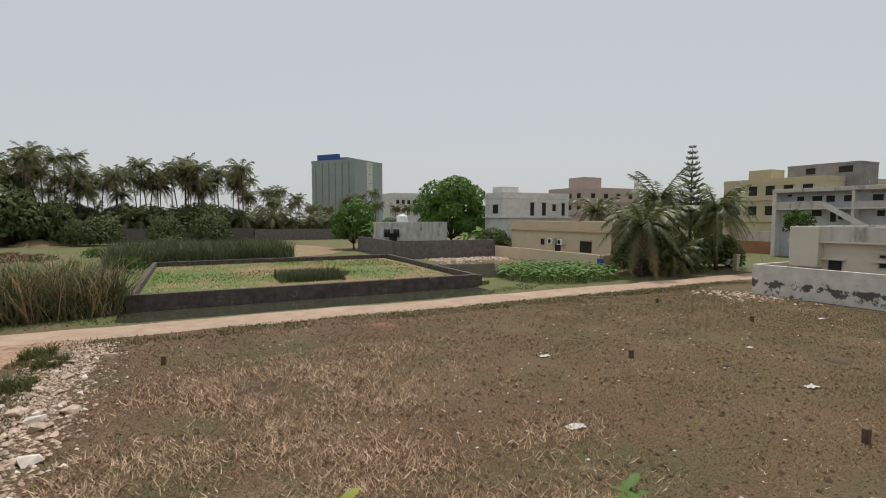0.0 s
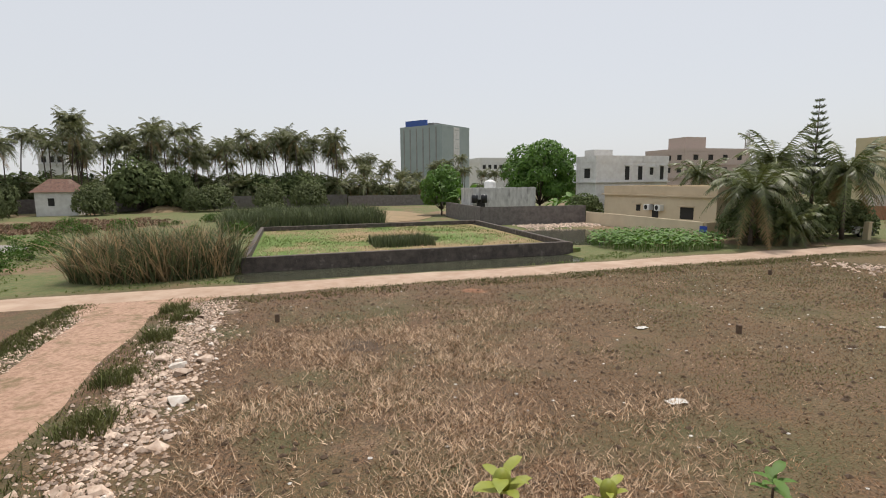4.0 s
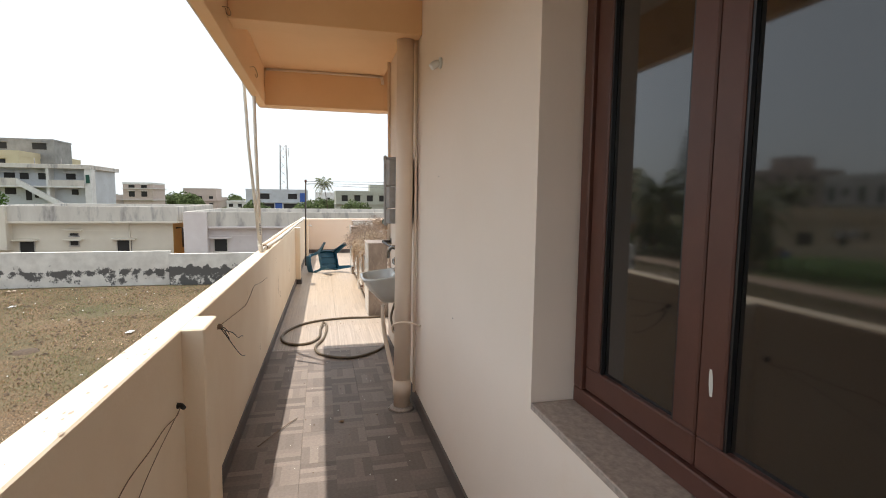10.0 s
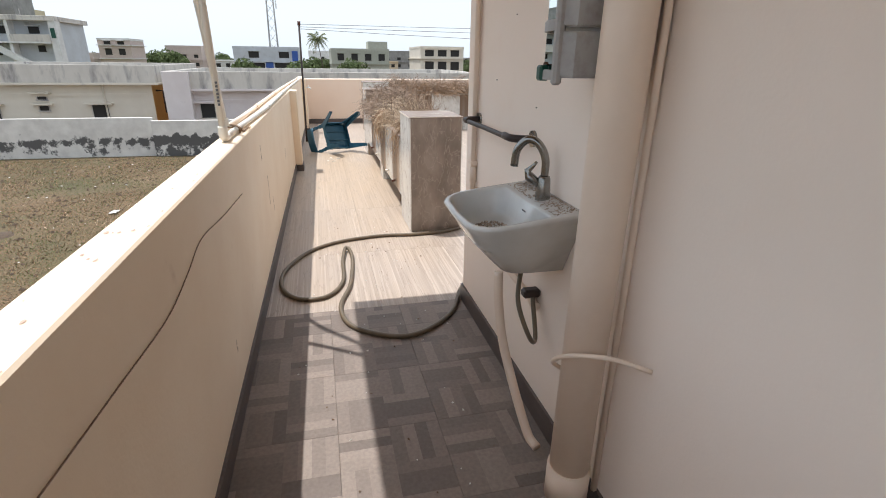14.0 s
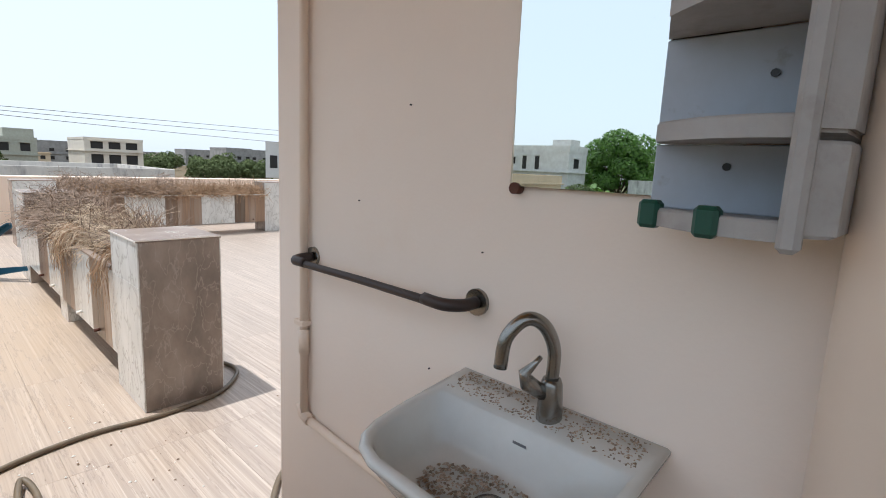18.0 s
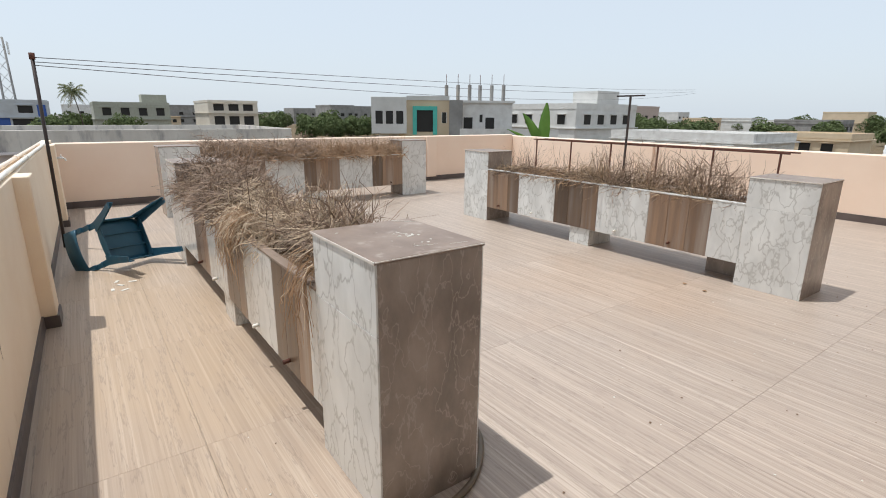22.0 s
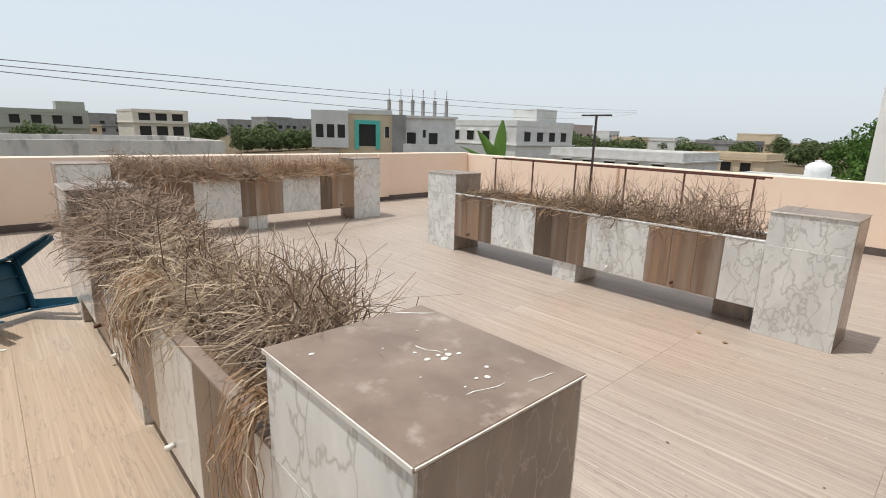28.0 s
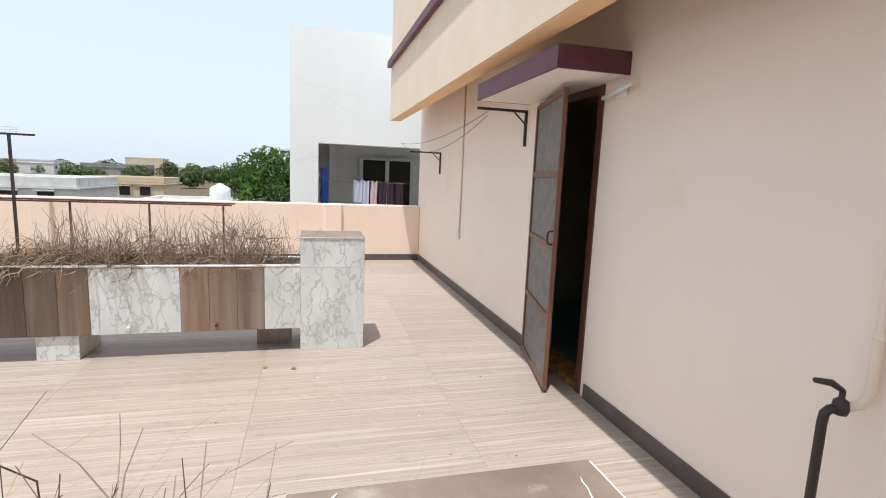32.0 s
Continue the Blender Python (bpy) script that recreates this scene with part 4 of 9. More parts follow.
for x, z in ((6.664, 1.367), (6.664, 1.846), (6.30, 1.367), (6.53, 1.845)):
    part("clip", tube(bmesh.new(), [(x, 0.0, z), (x, 0.022, z)], 0.012, 10), M["rust"], mirror)

shelf = thing("corner_shelf", "dusty grey plastic three-tier wall shelf with green clips", "shelf", (0.045, 0, -0.008))
S0, S1, SP = 6.082, 6.342, 6.118                  # outer side, free edge and front post


def shelf_line(n=7):
    """Plan of a tray's front edge from the free corner, bowed out, to the post, then round the closed side to the wall."""
    front = [(6.292 + (SP - 6.292) * k / n, 0.155 + 0.058 * math.sin(math.pi * 0.5 * k / n) + 0.016 * math.sin(math.pi * k / n)) for k in range(n + 1)]
    return front, [(SP - 0.012, 0.206), (S0 + 0.003, 0.19), (S0, 0.12), (S0, 0.022)]


def wall_strip(bm, line, z0, z1, t):
    """An upright strip along a plan line, t thick, rounded over at the top by a narrower ridge."""
    n = len(line)
    rows = []
    for k, (x, y) in enumerate(line):
        a, b = Vector(line[max(0, k - 1)]), Vector(line[min(n - 1, k + 1)])
        d = (b - a).normalized()
        nrm = Vector((d.y, -d.x)) * t
        rows.append([bm.verts.new((x + nrm.x * f, y + nrm.y * f, z)) for f, z in ((0, z0), (0, z1 - 0.004), (0.35, z1), (0.65, z1), (1, z1 - 0.004), (1, z0))])
    for p, q in zip(rows, rows[1:]):
        for k in range(6):
            f = bm.faces.new((p[k], p[(k + 1) % 6], q[(k + 1) % 6], q[k]))
            f.smooth = k in (1, 2, 3)
    bm.faces.new(rows[0])
    bm.faces.new(rows[-1][::-1])
    return bm


def shelf_tray(z, rim):
    """A plate with a thick lip along its bowed front."""
    bm = bmesh.new()
    front, side = shelf_line()
    plan = front + side + [(S1, 0.022)]
    low = [bm.verts.new((x, y, z)) for x, y in plan]
    top = [bm.verts.new((x, y, z + 0.010)) for x, y in plan]
    bm.faces.new(low[::-1])
    bm.faces.new(top)
    k = len(low)
    for i in range(k):
        bm.faces.new((low[i], low[(i + 1) % k], top[(i + 1) % k], top[i]))
    wall_strip(bm, [(x, y + 0.004) for x, y in front], z - 0.006, z + rim, -0.011)
    return bm


for z0, z1 in ((1.362, 1.462), (1.474, 1.622), (1.634, 1.81)):
    part("back_panel", boxes([(S0 + 0.008, S1, 0.018, 0.024, z0, z1)], 0.002), M["shelf_blue"], shelf, "pale blue-grey dusty back panel")
    part("side", wall_strip(bmesh.new(), [(SP - 0.004, 0.214)] + shelf_line()[1], z0 - 0.006, z1 - 0.006, 0.006), M["grey_plastic"], shelf)
part("post", boxes([(SP - 0.013, SP + 0.010, 0.205, 0.228, 1.335, 1.835)], 0.006), M["grey_plastic"], shelf)
for z, rim in ((1.352, 0.018), (1.464, 0.020), (1.624, 0.024), (1.812, 0.024)):
    part("tray", shelf_tray(z, rim), M["grey_plastic"], shelf)
for x, z in ((6.235, 1.43), (6.19, 1.56), (6.18, 1.74)):
    part("screw", tube(bmesh.new(), [(x, 0.024, z), (x, 0.027, z)], 0.006, 8), M["black_plastic"], shelf)
for x, y in ((6.272, 0.158), (6.186, 0.208)):
    part("clip", boxes([(x, x + 0.028, y - 0.006, y + 0.020, 1.342, 1.380)], 0.005), M["green_plastic"], shelf, "green plastic clip")

pipe = thing("conduit_pipe", "thin cream water pipe running down the wall corner", "pipe")
part("pipe", tube(bmesh.new(), [(7.462, 0.018, CEIL), (7.462, 0.018, 0.57)], 0.014, 10), M["pvc"], pipe)
part("lower_pipe", tube(bmesh.new(), [(7.462, 0.018, 0.555), (6.62, 0.018, 0.5)], 0.014, 10), M["pvc"], pipe)
for x, z in ((7.47, 0.565), (6.62, 0.5)):
    part("elbow", tube(bmesh.new(), [(x + 0.01, 0.018, z + 0.03), (x - 0.005, 0.018, z - 0.005), (x - 0.045, 0.018, z - 0.012)], 0.019, 10), M["pvc"], pipe)
part("coupling", tube(bmesh.new(), [(7.462, 0.018, 0.78), (7.462, 0.018, 0.86)], 0.018, 10), M["pvc"], pipe)
for z in (0.87, 1.9):
    part("clip", boxes([(7.445, 7.50, 0.0, 0.034, z, z + 0.02)], 0.004), M["pvc"], pipe)

lamp = thing("wall_lamp_holder", "white bulb holder on the wall", "lamp", (5.375, 0.0, 2.28))
part("base", tube(bmesh.new(), [(0, 0, 0), (0, 0.012, 0)], 0.03, 14), M["white_plastic"], lamp)
part("holder", tube(bmesh.new(), [(0, 0.012, 0), (0, 0.04, -0.012), (0, 0.058, -0.028)], [0.018, 0.022, 0.02], 12), M["white_plastic"], lamp)

# pipes lying on the parapet, tied with rope, and poles standing beside it
for k, (m, lab, pts) in enumerate((("pvc", "long cream pipe lying on the parapet", ((7.91, 1.277), (8.66, 1.262), (10.3, 1.243), (11.6, 1.225), (15.3, 1.13))), ("white_pvc", "long white pipe lying on the parapet", ((7.55, 1.228), (8.2, 1.208), (9.2, 1.168), (11.6, 1.148), (15.3, 1.075))))):
    r = 0.0155
    p = thing("loose_pipe", lab, "pipe", (0, 0, 1.0), "pipes on the parapet")
    x, y = pts[0]
    part("pipe", tube(bmesh.new(), [(x + 0.05, y - 0.002, r + 0.006)] + [(a, b, r + 0.004) for a, b in pts[1:]], r, 12), M[m], p)
    part("elbow", tube(bmesh.new(), spline([(x, y, 0.075), (x, y, 0.045), (x + 0.006, y, 0.028), (x + 0.022, y - 0.001, 0.022), (x + 0.07, y - 0.002, 0.022)], 4), r + 0.006, 12), M["white_pvc"], p)
    lean, push = (0.035, 0.04) if k else (0.10, -0.07)
    part("riser", tube(bmesh.new(), [(x, y, 0.06), (x + push, y + lean * 0.7, 1.0), (x + push * 1.6, y + lean * 1.1, 2.0), (x + push * 2, y + lean * 1.2, 3.4)], r, 12), M["white_pvc"], p, "upright pipe rising past the roof edge")
    for a in (9.2, 10.8, 13.0):
        (xa, ya), (xb, yb) = next((u, v) for u, v in zip(pts, pts[1:]) if u[0] <= a < v[0])
        b = ya + (yb - ya) * (a - xa) / (xb - xa)
        part("coupling", tube(bmesh.new(), [(a, b, r + 0.005), (a + 0.09, b - 0.001, r + 0.005)], r + 0.004, 12), M[m], p)
    if k:
        for z in range(7):
            part("printed_mark", boxes([(x - r - 0.0005, x - r + 0.0045, y - 0.006, y + 0.004, 0.17 + 0.016 * z, 0.18 + 0.016 * z)]), M["grey_wire"], p, "dark printed mark along the pipe")
rope = solid("rope_tie", tube(bmesh.new(), spline([(7.86, 1.198, 1.005), (7.85, 1.198, 1.03), (7.86, 1.215, 1.04), (7.88, 1.245, 1.03), (7.92, 1.295, 1.03), (7.94, 1.25, 1.036), (7.89, 1.205, 1.03), (7.90, 1.19, 1.008), (7.96, 1.185, 1.006)], 5), 0.005, 6), M["straw"], "frayed rope tied round the pipes on the parapet", "rope")
for k in range(5):
    rr = random.Random(k)
    solid("rope_strand", tube(bmesh.new(), spline([(7.93, 1.187, 1.006), (7.99 + rr.uniform(-0.03, 0.04), 1.185 + rr.uniform(-0.015, 0.01), 1.012), (8.07 + rr.uniform(-0.04, 0.05), 1.178 + rr.uniform(-0.012, 0.01), 1.006)], 4), 0.0022, 5), M["straw"], "loose frayed rope strand on the parapet", "rope", group="rope strands")

# ---- planters ----
PT, PZ0, PZ1, PH = 0.43, 0.2, 0.72, 0.955


def planter(length, legs, label, widths, rim):
    """Runs along +x from 0; front face at y = 0, back at y = -PT. End piers, tiled trough on legs."""
    th = thing("planter", label, "planter", group="tiled terrace planters")
    for a in (0.0, length - 0.5):
        pier = part("pier", boxes([(a + 0.008, a + 0.492, -PT + 0.008, -0.008, 0, PH - 0.008)]), M["grout"], th)
        rows = ((0.0, 0.70), (0.7012, PH - 0.012))
        for z0, z1 in rows:
            part("tile", boxes([(a, a + 0.5, -0.008, 0.0, z0, z1)], 0.0015), M["marble"], pier)
            part("tile", boxes([(a, a + 0.5, -PT, -PT + 0.008, z0, z1)], 0.0015), M["marble"], pier)
        for x0, x1 in ((a, a + 0.008), (a + 0.492, a + 0.5)):
            part("tile", boxes([(x0 - 0.001, x1 + 0.001, -PT + 0.006, -0.006, 0.0, PH - 0.012)], 0.0015), M["grey_marble"], pier)
        cap = part("cap", boxes([(a - 0.004, a + 0.504, -PT - 0.004, 0.004, PH - 0.012, PH)], 0.002), M["cap_marble"], pier, "polished grey-brown marble cap")
        part("edge_joint", boxes([(a - 0.003, a + 0.503, 0.004, 0.007, PH - 0.011, PH - 0.0015), (a - 0.007, a - 0.004, -PT, 0.003, PH - 0.0055, PH - 0.0015)]), M["white_stone"], cap, "worn pale cement along the cap edge")
    x0, x1 = 0.5, length - 0.5
    part("trough", boxes([(x0, x1, -PT + 0.01, -PT + 0.04, PZ0 + 0.03, PZ1 - 0.01), (x0, x1, -0.04, -0.01, PZ0 + 0.03, PZ1 - 0.01), (x0, x1, -PT + 0.01, -0.01, PZ0, PZ0 + 0.03)]), M["grout"], th)
    part("soil", boxes([(x0, x1, -PT + 0.04, -0.04, PZ0 + 0.03, PZ1 - 0.05)]), M["soil"], th)
    part("rim", boxes([(x0, x1, -0.045, 0.003, PZ1 - 0.01, PZ1 + 0.004), (x0, x1, -PT - 0.003, -PT + 0.045, PZ1 - 0.01, PZ1 + 0.004)], 0.002), M[rim], th)
    for lx in legs:
        y = -0.02 if lx > 1 else -PT * 0.5
        part("leg", boxes([(lx, lx + 0.27, -PT + 0.02, y, 0, PZ0)], 0.002), M["marble"] if lx > 1 else M["grey_marble"], th)
    cuts = [x0 + sum(widths[:k]) for k in range(len(widths))] + [x1]
    for y0, y1 in ((-0.01, 0.0), (-PT, -PT + 0.01)):
        for k, (a, b) in enumerate(zip(cuts, cuts[1:])):
            if k % 2 == 0:
                part("panel", boxes([(a + 0.001, b - 0.001, y0, y1, PZ0 - 0.005, PZ1 - 0.011)], 0.0015), M["marble"], th)
            else:
                for s in range(3):
                    part("panel", boxes([(a + s * (b - a) / 3 + 0.0008, a + (s + 1) * (b - a) / 3 - 0.0008, y0, y1, PZ0 - 0.005, PZ1 - 0.011)], 0.0015), M["wood_tile"], th)
            if k in (1, 2, 4, 5):
                stub = part("spout", tube(bmesh.new(), [((a + b) / 2 + 0.05, y1 if y1 == 0.0 else y0, PZ0 + 0.05), ((a + b) / 2 + 0.05, (y1 + 0.035) if y1 == 0.0 else (y0 - 0.035), PZ0 + 0.045)], 0.011, 8), M["rust"] if k % 2 else M["white_pvc"], th, "small drain spout")
    return th


def dry_plants(x0, x1, count, height, seed, hang, spread, width, y0=-PT + 0.05, y1=-0.05, curl=0.014):
    """Dead stalks and matted straw, in the planter's frame. hang: share that droops over the rim; spread: sideways lean."""
    rnd = random.Random(seed)
    vs, fs = [], []
    tufts = [(rnd.uniform(x0, x1), rnd.uniform(y0, y1)) for _ in range(max(4, count // 35))]
    for _ in range(count):
        cx, cy = rnd.choice(tufts)
        p = Vector((min(x1, max(x0, rnd.gauss(cx, 0.06))), min(y1, max(y0, rnd.gauss(cy, 0.05))), PZ1 - 0.055))
        h = height * rnd.uniform(0.35, 1.15)
        a = rnd.uniform(0, math.tau)
        lean = Vector((math.cos(a), math.sin(a), 0)) * abs(rnd.gauss(0, spread))
        droops = rnd.random() < hang
        if droops:
            lean = Vector((rnd.gauss(0, 0.35), (1 if cy > -PT / 2 else -1) * rnd.uniform(0.5, 0.9), 0))
        w = width * rnd.uniform(0.6, 1.4)
        side = Vector((rnd.gauss(0, 1), rnd.gauss(0, 1), 0.3)).normalized() * w
        n = 6
        line, off = [], Vector()
        for k in range(n + 1):
            t = k / n
            out = 1 - (1 - t) ** 2 if droops else t ** 1.3
            off = off + Vector((rnd.gauss(0, curl), rnd.gauss(0, curl), rnd.gauss(0, curl * 0.7)))
            z = (0.75 * t - 1.75 * t * t) if droops else (t - 0.35 * min(1.0, lean.length) * t * t)
            line.append(p + lean * h * out + off + Vector((0, 0, h * z)))
        for k in range(n):
            b, c = line[k], line[k + 1]
            i = len(vs)
            s0, s1 = side * (1 - 0.11 * k), side * (1 - 0.11 * (k + 1))
            vs += [tuple(b - s0), tuple(b + s0), tuple(c + s1), tuple(c - s1)]
            fs.append((i, i + 1, i + 2, i + 3))
    return vs, fs


def tangle(x0, x1, count, height, seed, width, length=(0.07, 0.2), out=0.04, lift=0.25, inset=0.0):
    """A matted heap of short curly strands over the trough, uneven along its length."""
    rnd = random.Random(seed)
    vs, fs = [], []
    for _ in range(count):
        x = rnd.uniform(x0, x1)
        bump = 0.55 + 0.75 * max(0.0, noise.noise((x * 2.6, seed * 3.1, 0)) + 0.35)
        edge = min(1.0, (x - x0) / 0.15 + 0.25, (x1 - x) / 0.15 + 0.25)
        y = rnd.uniform(-PT - out, out - inset)
        roof = height * bump * edge * (1 - (abs(y + PT / 2) / (PT / 2 + out)) ** 2 * 0.75)
        p = Vector((x, y, PZ1 - 0.03 + roof * rnd.random() ** 0.6))
        d = Vector((rnd.gauss(0, 1), rnd.gauss(0, 1), rnd.gauss(lift * 0.4, lift))).normalized()
        step = rnd.uniform(*length) / 4
        w = width * rnd.uniform(0.6, 1.4)
        side = d.orthogonal().normalized() * w
        line = [p]
        for k in range(4):
            d = (d + Vector((rnd.gauss(0, 0.42), rnd.gauss(0, 0.42), rnd.gauss(-0.08, 0.3)))).normalized()
            q = line[-1] + d * step
            if -PT < q.y < 0 and q.z < PZ1 - 0.05:
                q.z = PZ1 - 0.05
            line.append(q)
        for k in range(4):
            b, c = line[k], line[k + 1]
            i = len(vs)
            s0, s1 = side * (1 - 0.15 * k), side * (1 - 0.15 * (k + 1))
            vs += [tuple(b - s0), tuple(b + s0), tuple(c + s1), tuple(c - s1)]
            fs.append((i, i + 1, i + 2, i + 3))
    return vs, fs


def hanging(spots, count, drop, seed, width):
    """Clumps of straw falling over the front rim at the given places along the planter."""
    rnd = random.Random(seed)
    vs, fs = [], []
    for x, spread, share in spots:
        for _ in range(int(count * share)):
            p = Vector((rnd.gauss(x, spread), rnd.uniform(-0.12, -0.02), PZ1 + rnd.uniform(0.0, 0.09)))
            w = width * rnd.uniform(0.6, 1.4)
            side = Vector((rnd.gauss(0, 1), rnd.gauss(0, 0.4), 0.2)).normalized() * w
            n, ln = 6, drop * rnd.uniform(0.35, 1.1)
            reach = rnd.uniform(0.03, 0.10)
            drift = rnd.gauss(0, 0.35)
            line, off = [], Vector()
            for k in range(n + 1):
                t = k / n
                off = off + Vector((rnd.gauss(0, 0.012), rnd.gauss(0, 0.007), rnd.gauss(0, 0.008)))
                y = p.y + (reach - p.y) * min(1, t * 2.2)
                z = p.z + 0.05 * math.sin(min(1, t * 2.2) * 3.14) - ln * max(0, t - 0.25) * 1.33
                line.append(Vector((p.x + drift * ln * t, max(y, 0.012) if z < PZ1 else y, z)) + off)
            for k in range(n):
                b, c = line[k], line[k + 1]
                i = len(vs)
                s0, s1 = side * (1 - 0.1 * k), side * (1 - 0.1 * (k + 1))
                vs += [tuple(b - s0), tuple(b + s0), tuple(c + s1), tuple(c - s1)]
                fs.append((i, i + 1, i + 2, i + 3))
    return vs, fs


def dress(th, *rows):
    for m, label, lists in rows:
        ob = new("dry_plants", from_lists("dry_plants", *lists, M[m]))
        ob.matrix_basis = th.matrix_basis.copy()
        tagged(ob, label, "dry plants", kind="stuff")


LAB = "planter clad in white marble and wood-look tiles with dead plants"
pl_b = planter(4.25, (2.05, 0.58), LAB, (0.27, 0.596, 0.596, 0.596, 0.596, 0.596), "marble")
pl_b.matrix_basis = pose(9.01, -3.64, 0)
pl_a = planter(4.25, (2.05, 0.58), LAB, (0.10, 0.47, 0.545, 0.45, 0.545, 0.47, 0.67), "cap_marble")
pl_a.matrix_basis = pose(8.96, 0.09, 0)
pl_c = copy_thing(pl_b, pose(15.73, -0.1, 0, 0, 0, -90))
pl_b.scale = (1.0, 1.0, 0.968)
STRAW, TWIGS, HANG = "matted dead straw heaped in the planter", "bare brown twigs standing in the planter", "clumps of dead straw hanging over the planter rim"
dress(pl_a, ("matted_straw", STRAW, tangle(1.35, 2.5, 1500, 0.13, 1, 0.0026, (0.07, 0.18), -0.02, 0.35)), ("pale_straw", STRAW, tangle(1.25, 2.35, 2300, 0.20, 2, 0.0027, (0.07, 0.19), 0.0, 0.45)),
      ("orange_straw", HANG, hanging(((0.57, 0.025, 0.26), (1.66, 0.09, 0.8)), 190, 0.26, 3, 0.0024)), ("pale_straw", HANG, hanging(((0.575, 0.025, 0.06), (1.6, 0.11, 0.6)), 170, 0.20, 33, 0.0025)),
      ("twig", TWIGS, tangle(2.0, 3.75, 3600, 0.33, 4, 0.0030, (0.10, 0.24), 0.04, 0.6)), ("dark_twig", TWIGS, tangle(2.1, 3.75, 1900, 0.26, 44, 0.0032, (0.10, 0.24), 0.0, 0.5)), ("matted_straw", TWIGS, tangle(2.0, 3.75, 700, 0.36, 45, 0.0026, (0.08, 0.18), 0.05, 0.6)),
      ("twig", TWIGS, tangle(0.55, 1.6, 1000, 0.34, 7, 0.0024, (0.14, 0.3), -0.03, 1.1, 0.13)), ("pale_straw", TWIGS, tangle(0.6, 1.5, 700, 0.28, 17, 0.0025, (0.12, 0.26), -0.02, 1.0, 0.12)), ("twig", TWIGS, dry_plants(0.55, 1.5, 190, 0.44, 18, 0.0, 0.5, 0.0024, -PT + 0.05, -0.16, 0.02)), ("dark_twig", TWIGS, tangle(0.55, 1.9, 900, 0.12, 5, 0.0030, (0.10, 0.24), -0.04, 0.4, 0.10)),
      ("dark_twig", TWIGS, dry_plants(1.3, 2.4, 14, 0.52, 71, 0.0, 0.25, 0.0030, -PT + 0.08, -0.08, 0.012)))
dress(pl_b, ("twig", TWIGS, tangle(0.6, 1.9, 520, 0.30, 40, 0.0032, (0.15, 0.35), -0.03, 0.9)), ("matted_straw", TWIGS, tangle(1.9, 2.5, 420, 0.2, 41, 0.0034, (0.12, 0.3), 0.0, 0.5)), ("matted_straw", STRAW, tangle(0.8, 3.7, 1900, 0.09, 6, 0.0034, (0.08, 0.22), 0.02)), ("orange_straw", STRAW, tangle(2.2, 3.2, 420, 0.11, 61, 0.0034, (0.1, 0.24), 0.03)), ("dark_twig", STRAW, tangle(1.6, 3.7, 1100, 0.09, 7, 0.0034, (0.1, 0.25), 0.02)), ("twig", TWIGS, dry_plants(0.55, 2.3, 430, 0.46, 4, 0.0, 0.45, 0.0032, -PT + 0.05, -0.05, 0.016)),
      ("matted_straw", TWIGS, dry_plants(0.55, 2.3, 330, 0.40, 10, 0.0, 0.6, 0.0032, -PT + 0.05, -0.05, 0.018)), ("twig", TWIGS, dry_plants(2.7, 3.75, 150, 0.46, 12, 0.0, 0.5, 0.0026, -PT + 0.05, -0.05, 0.016)))
dress(pl_c, ("straw", STRAW, tangle(0.48, 3.78, 3000, 0.20, 8, 0.0046, (0.1, 0.26), 0.05, 0.4)), ("orange_straw", STRAW, tangle(0.48, 3.78, 2600, 0.17, 9, 0.0046, (0.1, 0.24), 0.06, 0.3)), ("matted_straw", STRAW, dry_plants(0.5, 3.75, 700, 0.28, 19, 0.0, 0.6, 0.0040, -PT + 0.05, -0.05, 0.018)),
      ("twig", TWIGS, tangle(0.48, 2.2, 1700, 0.36, 10, 0.0042, (0.12, 0.3), 0.06, 0.7)), ("straw", TWIGS, dry_plants(0.5, 3.75, 1500, 0.34, 31, 0.0, 0.35, 0.0042, -PT + 0.05, -0.05, 0.012)), ("orange_straw", TWIGS, dry_plants(0.5, 3.75, 1500, 0.30, 32, 0.0, 0.4, 0.0042, -PT + 0.05, -0.05, 0.012)),
      ("orange_straw", HANG, hanging(((0.9, 0.3, 1), (2.2, 0.5, 1), (3.3, 0.3, 1)), 130, 0.16, 11, 0.004)))
rr = random.Random(12)
for x, y, s in ((9.24, -0.14, 0.008), (9.20, -0.14, 0.010), (9.20, -0.17, 0.009), (9.19, -0.19, 0.013), (9.18, -0.21, 0.008), (9.18, -0.17, 0.012), (9.10, -0.21, 0.008), (9.07, -0.18, 0.010), (9.08, -0.16, 0.006), (9.37, 0.03, 0.008), (9.07, -0.12, 0.004), (9.21, -0.20, 0.006), (9.30, -0.10, 0.004), (9.15, -0.08, 0.004), (9.33, -0.22, 0.004)):
    s *= 0.62
    bm = lathe(bmesh.new(), [(s, 0.0), (s * 0.9, 0.0008), (s * 0.3, 0.0012)], 9)
    a = rr.uniform(0, 3)
    for v in bm.verts:
        v.co.x *= rr.uniform(0.75, 1.25)
        v.co.y *= 1.4 if a > 2 else 1.0
    solid("bird_dropping", bm, M["dropping"], "dried white bird dropping on the marble cap", "dropping", (x, y, PH + 0.0004), "droppings on the cap")
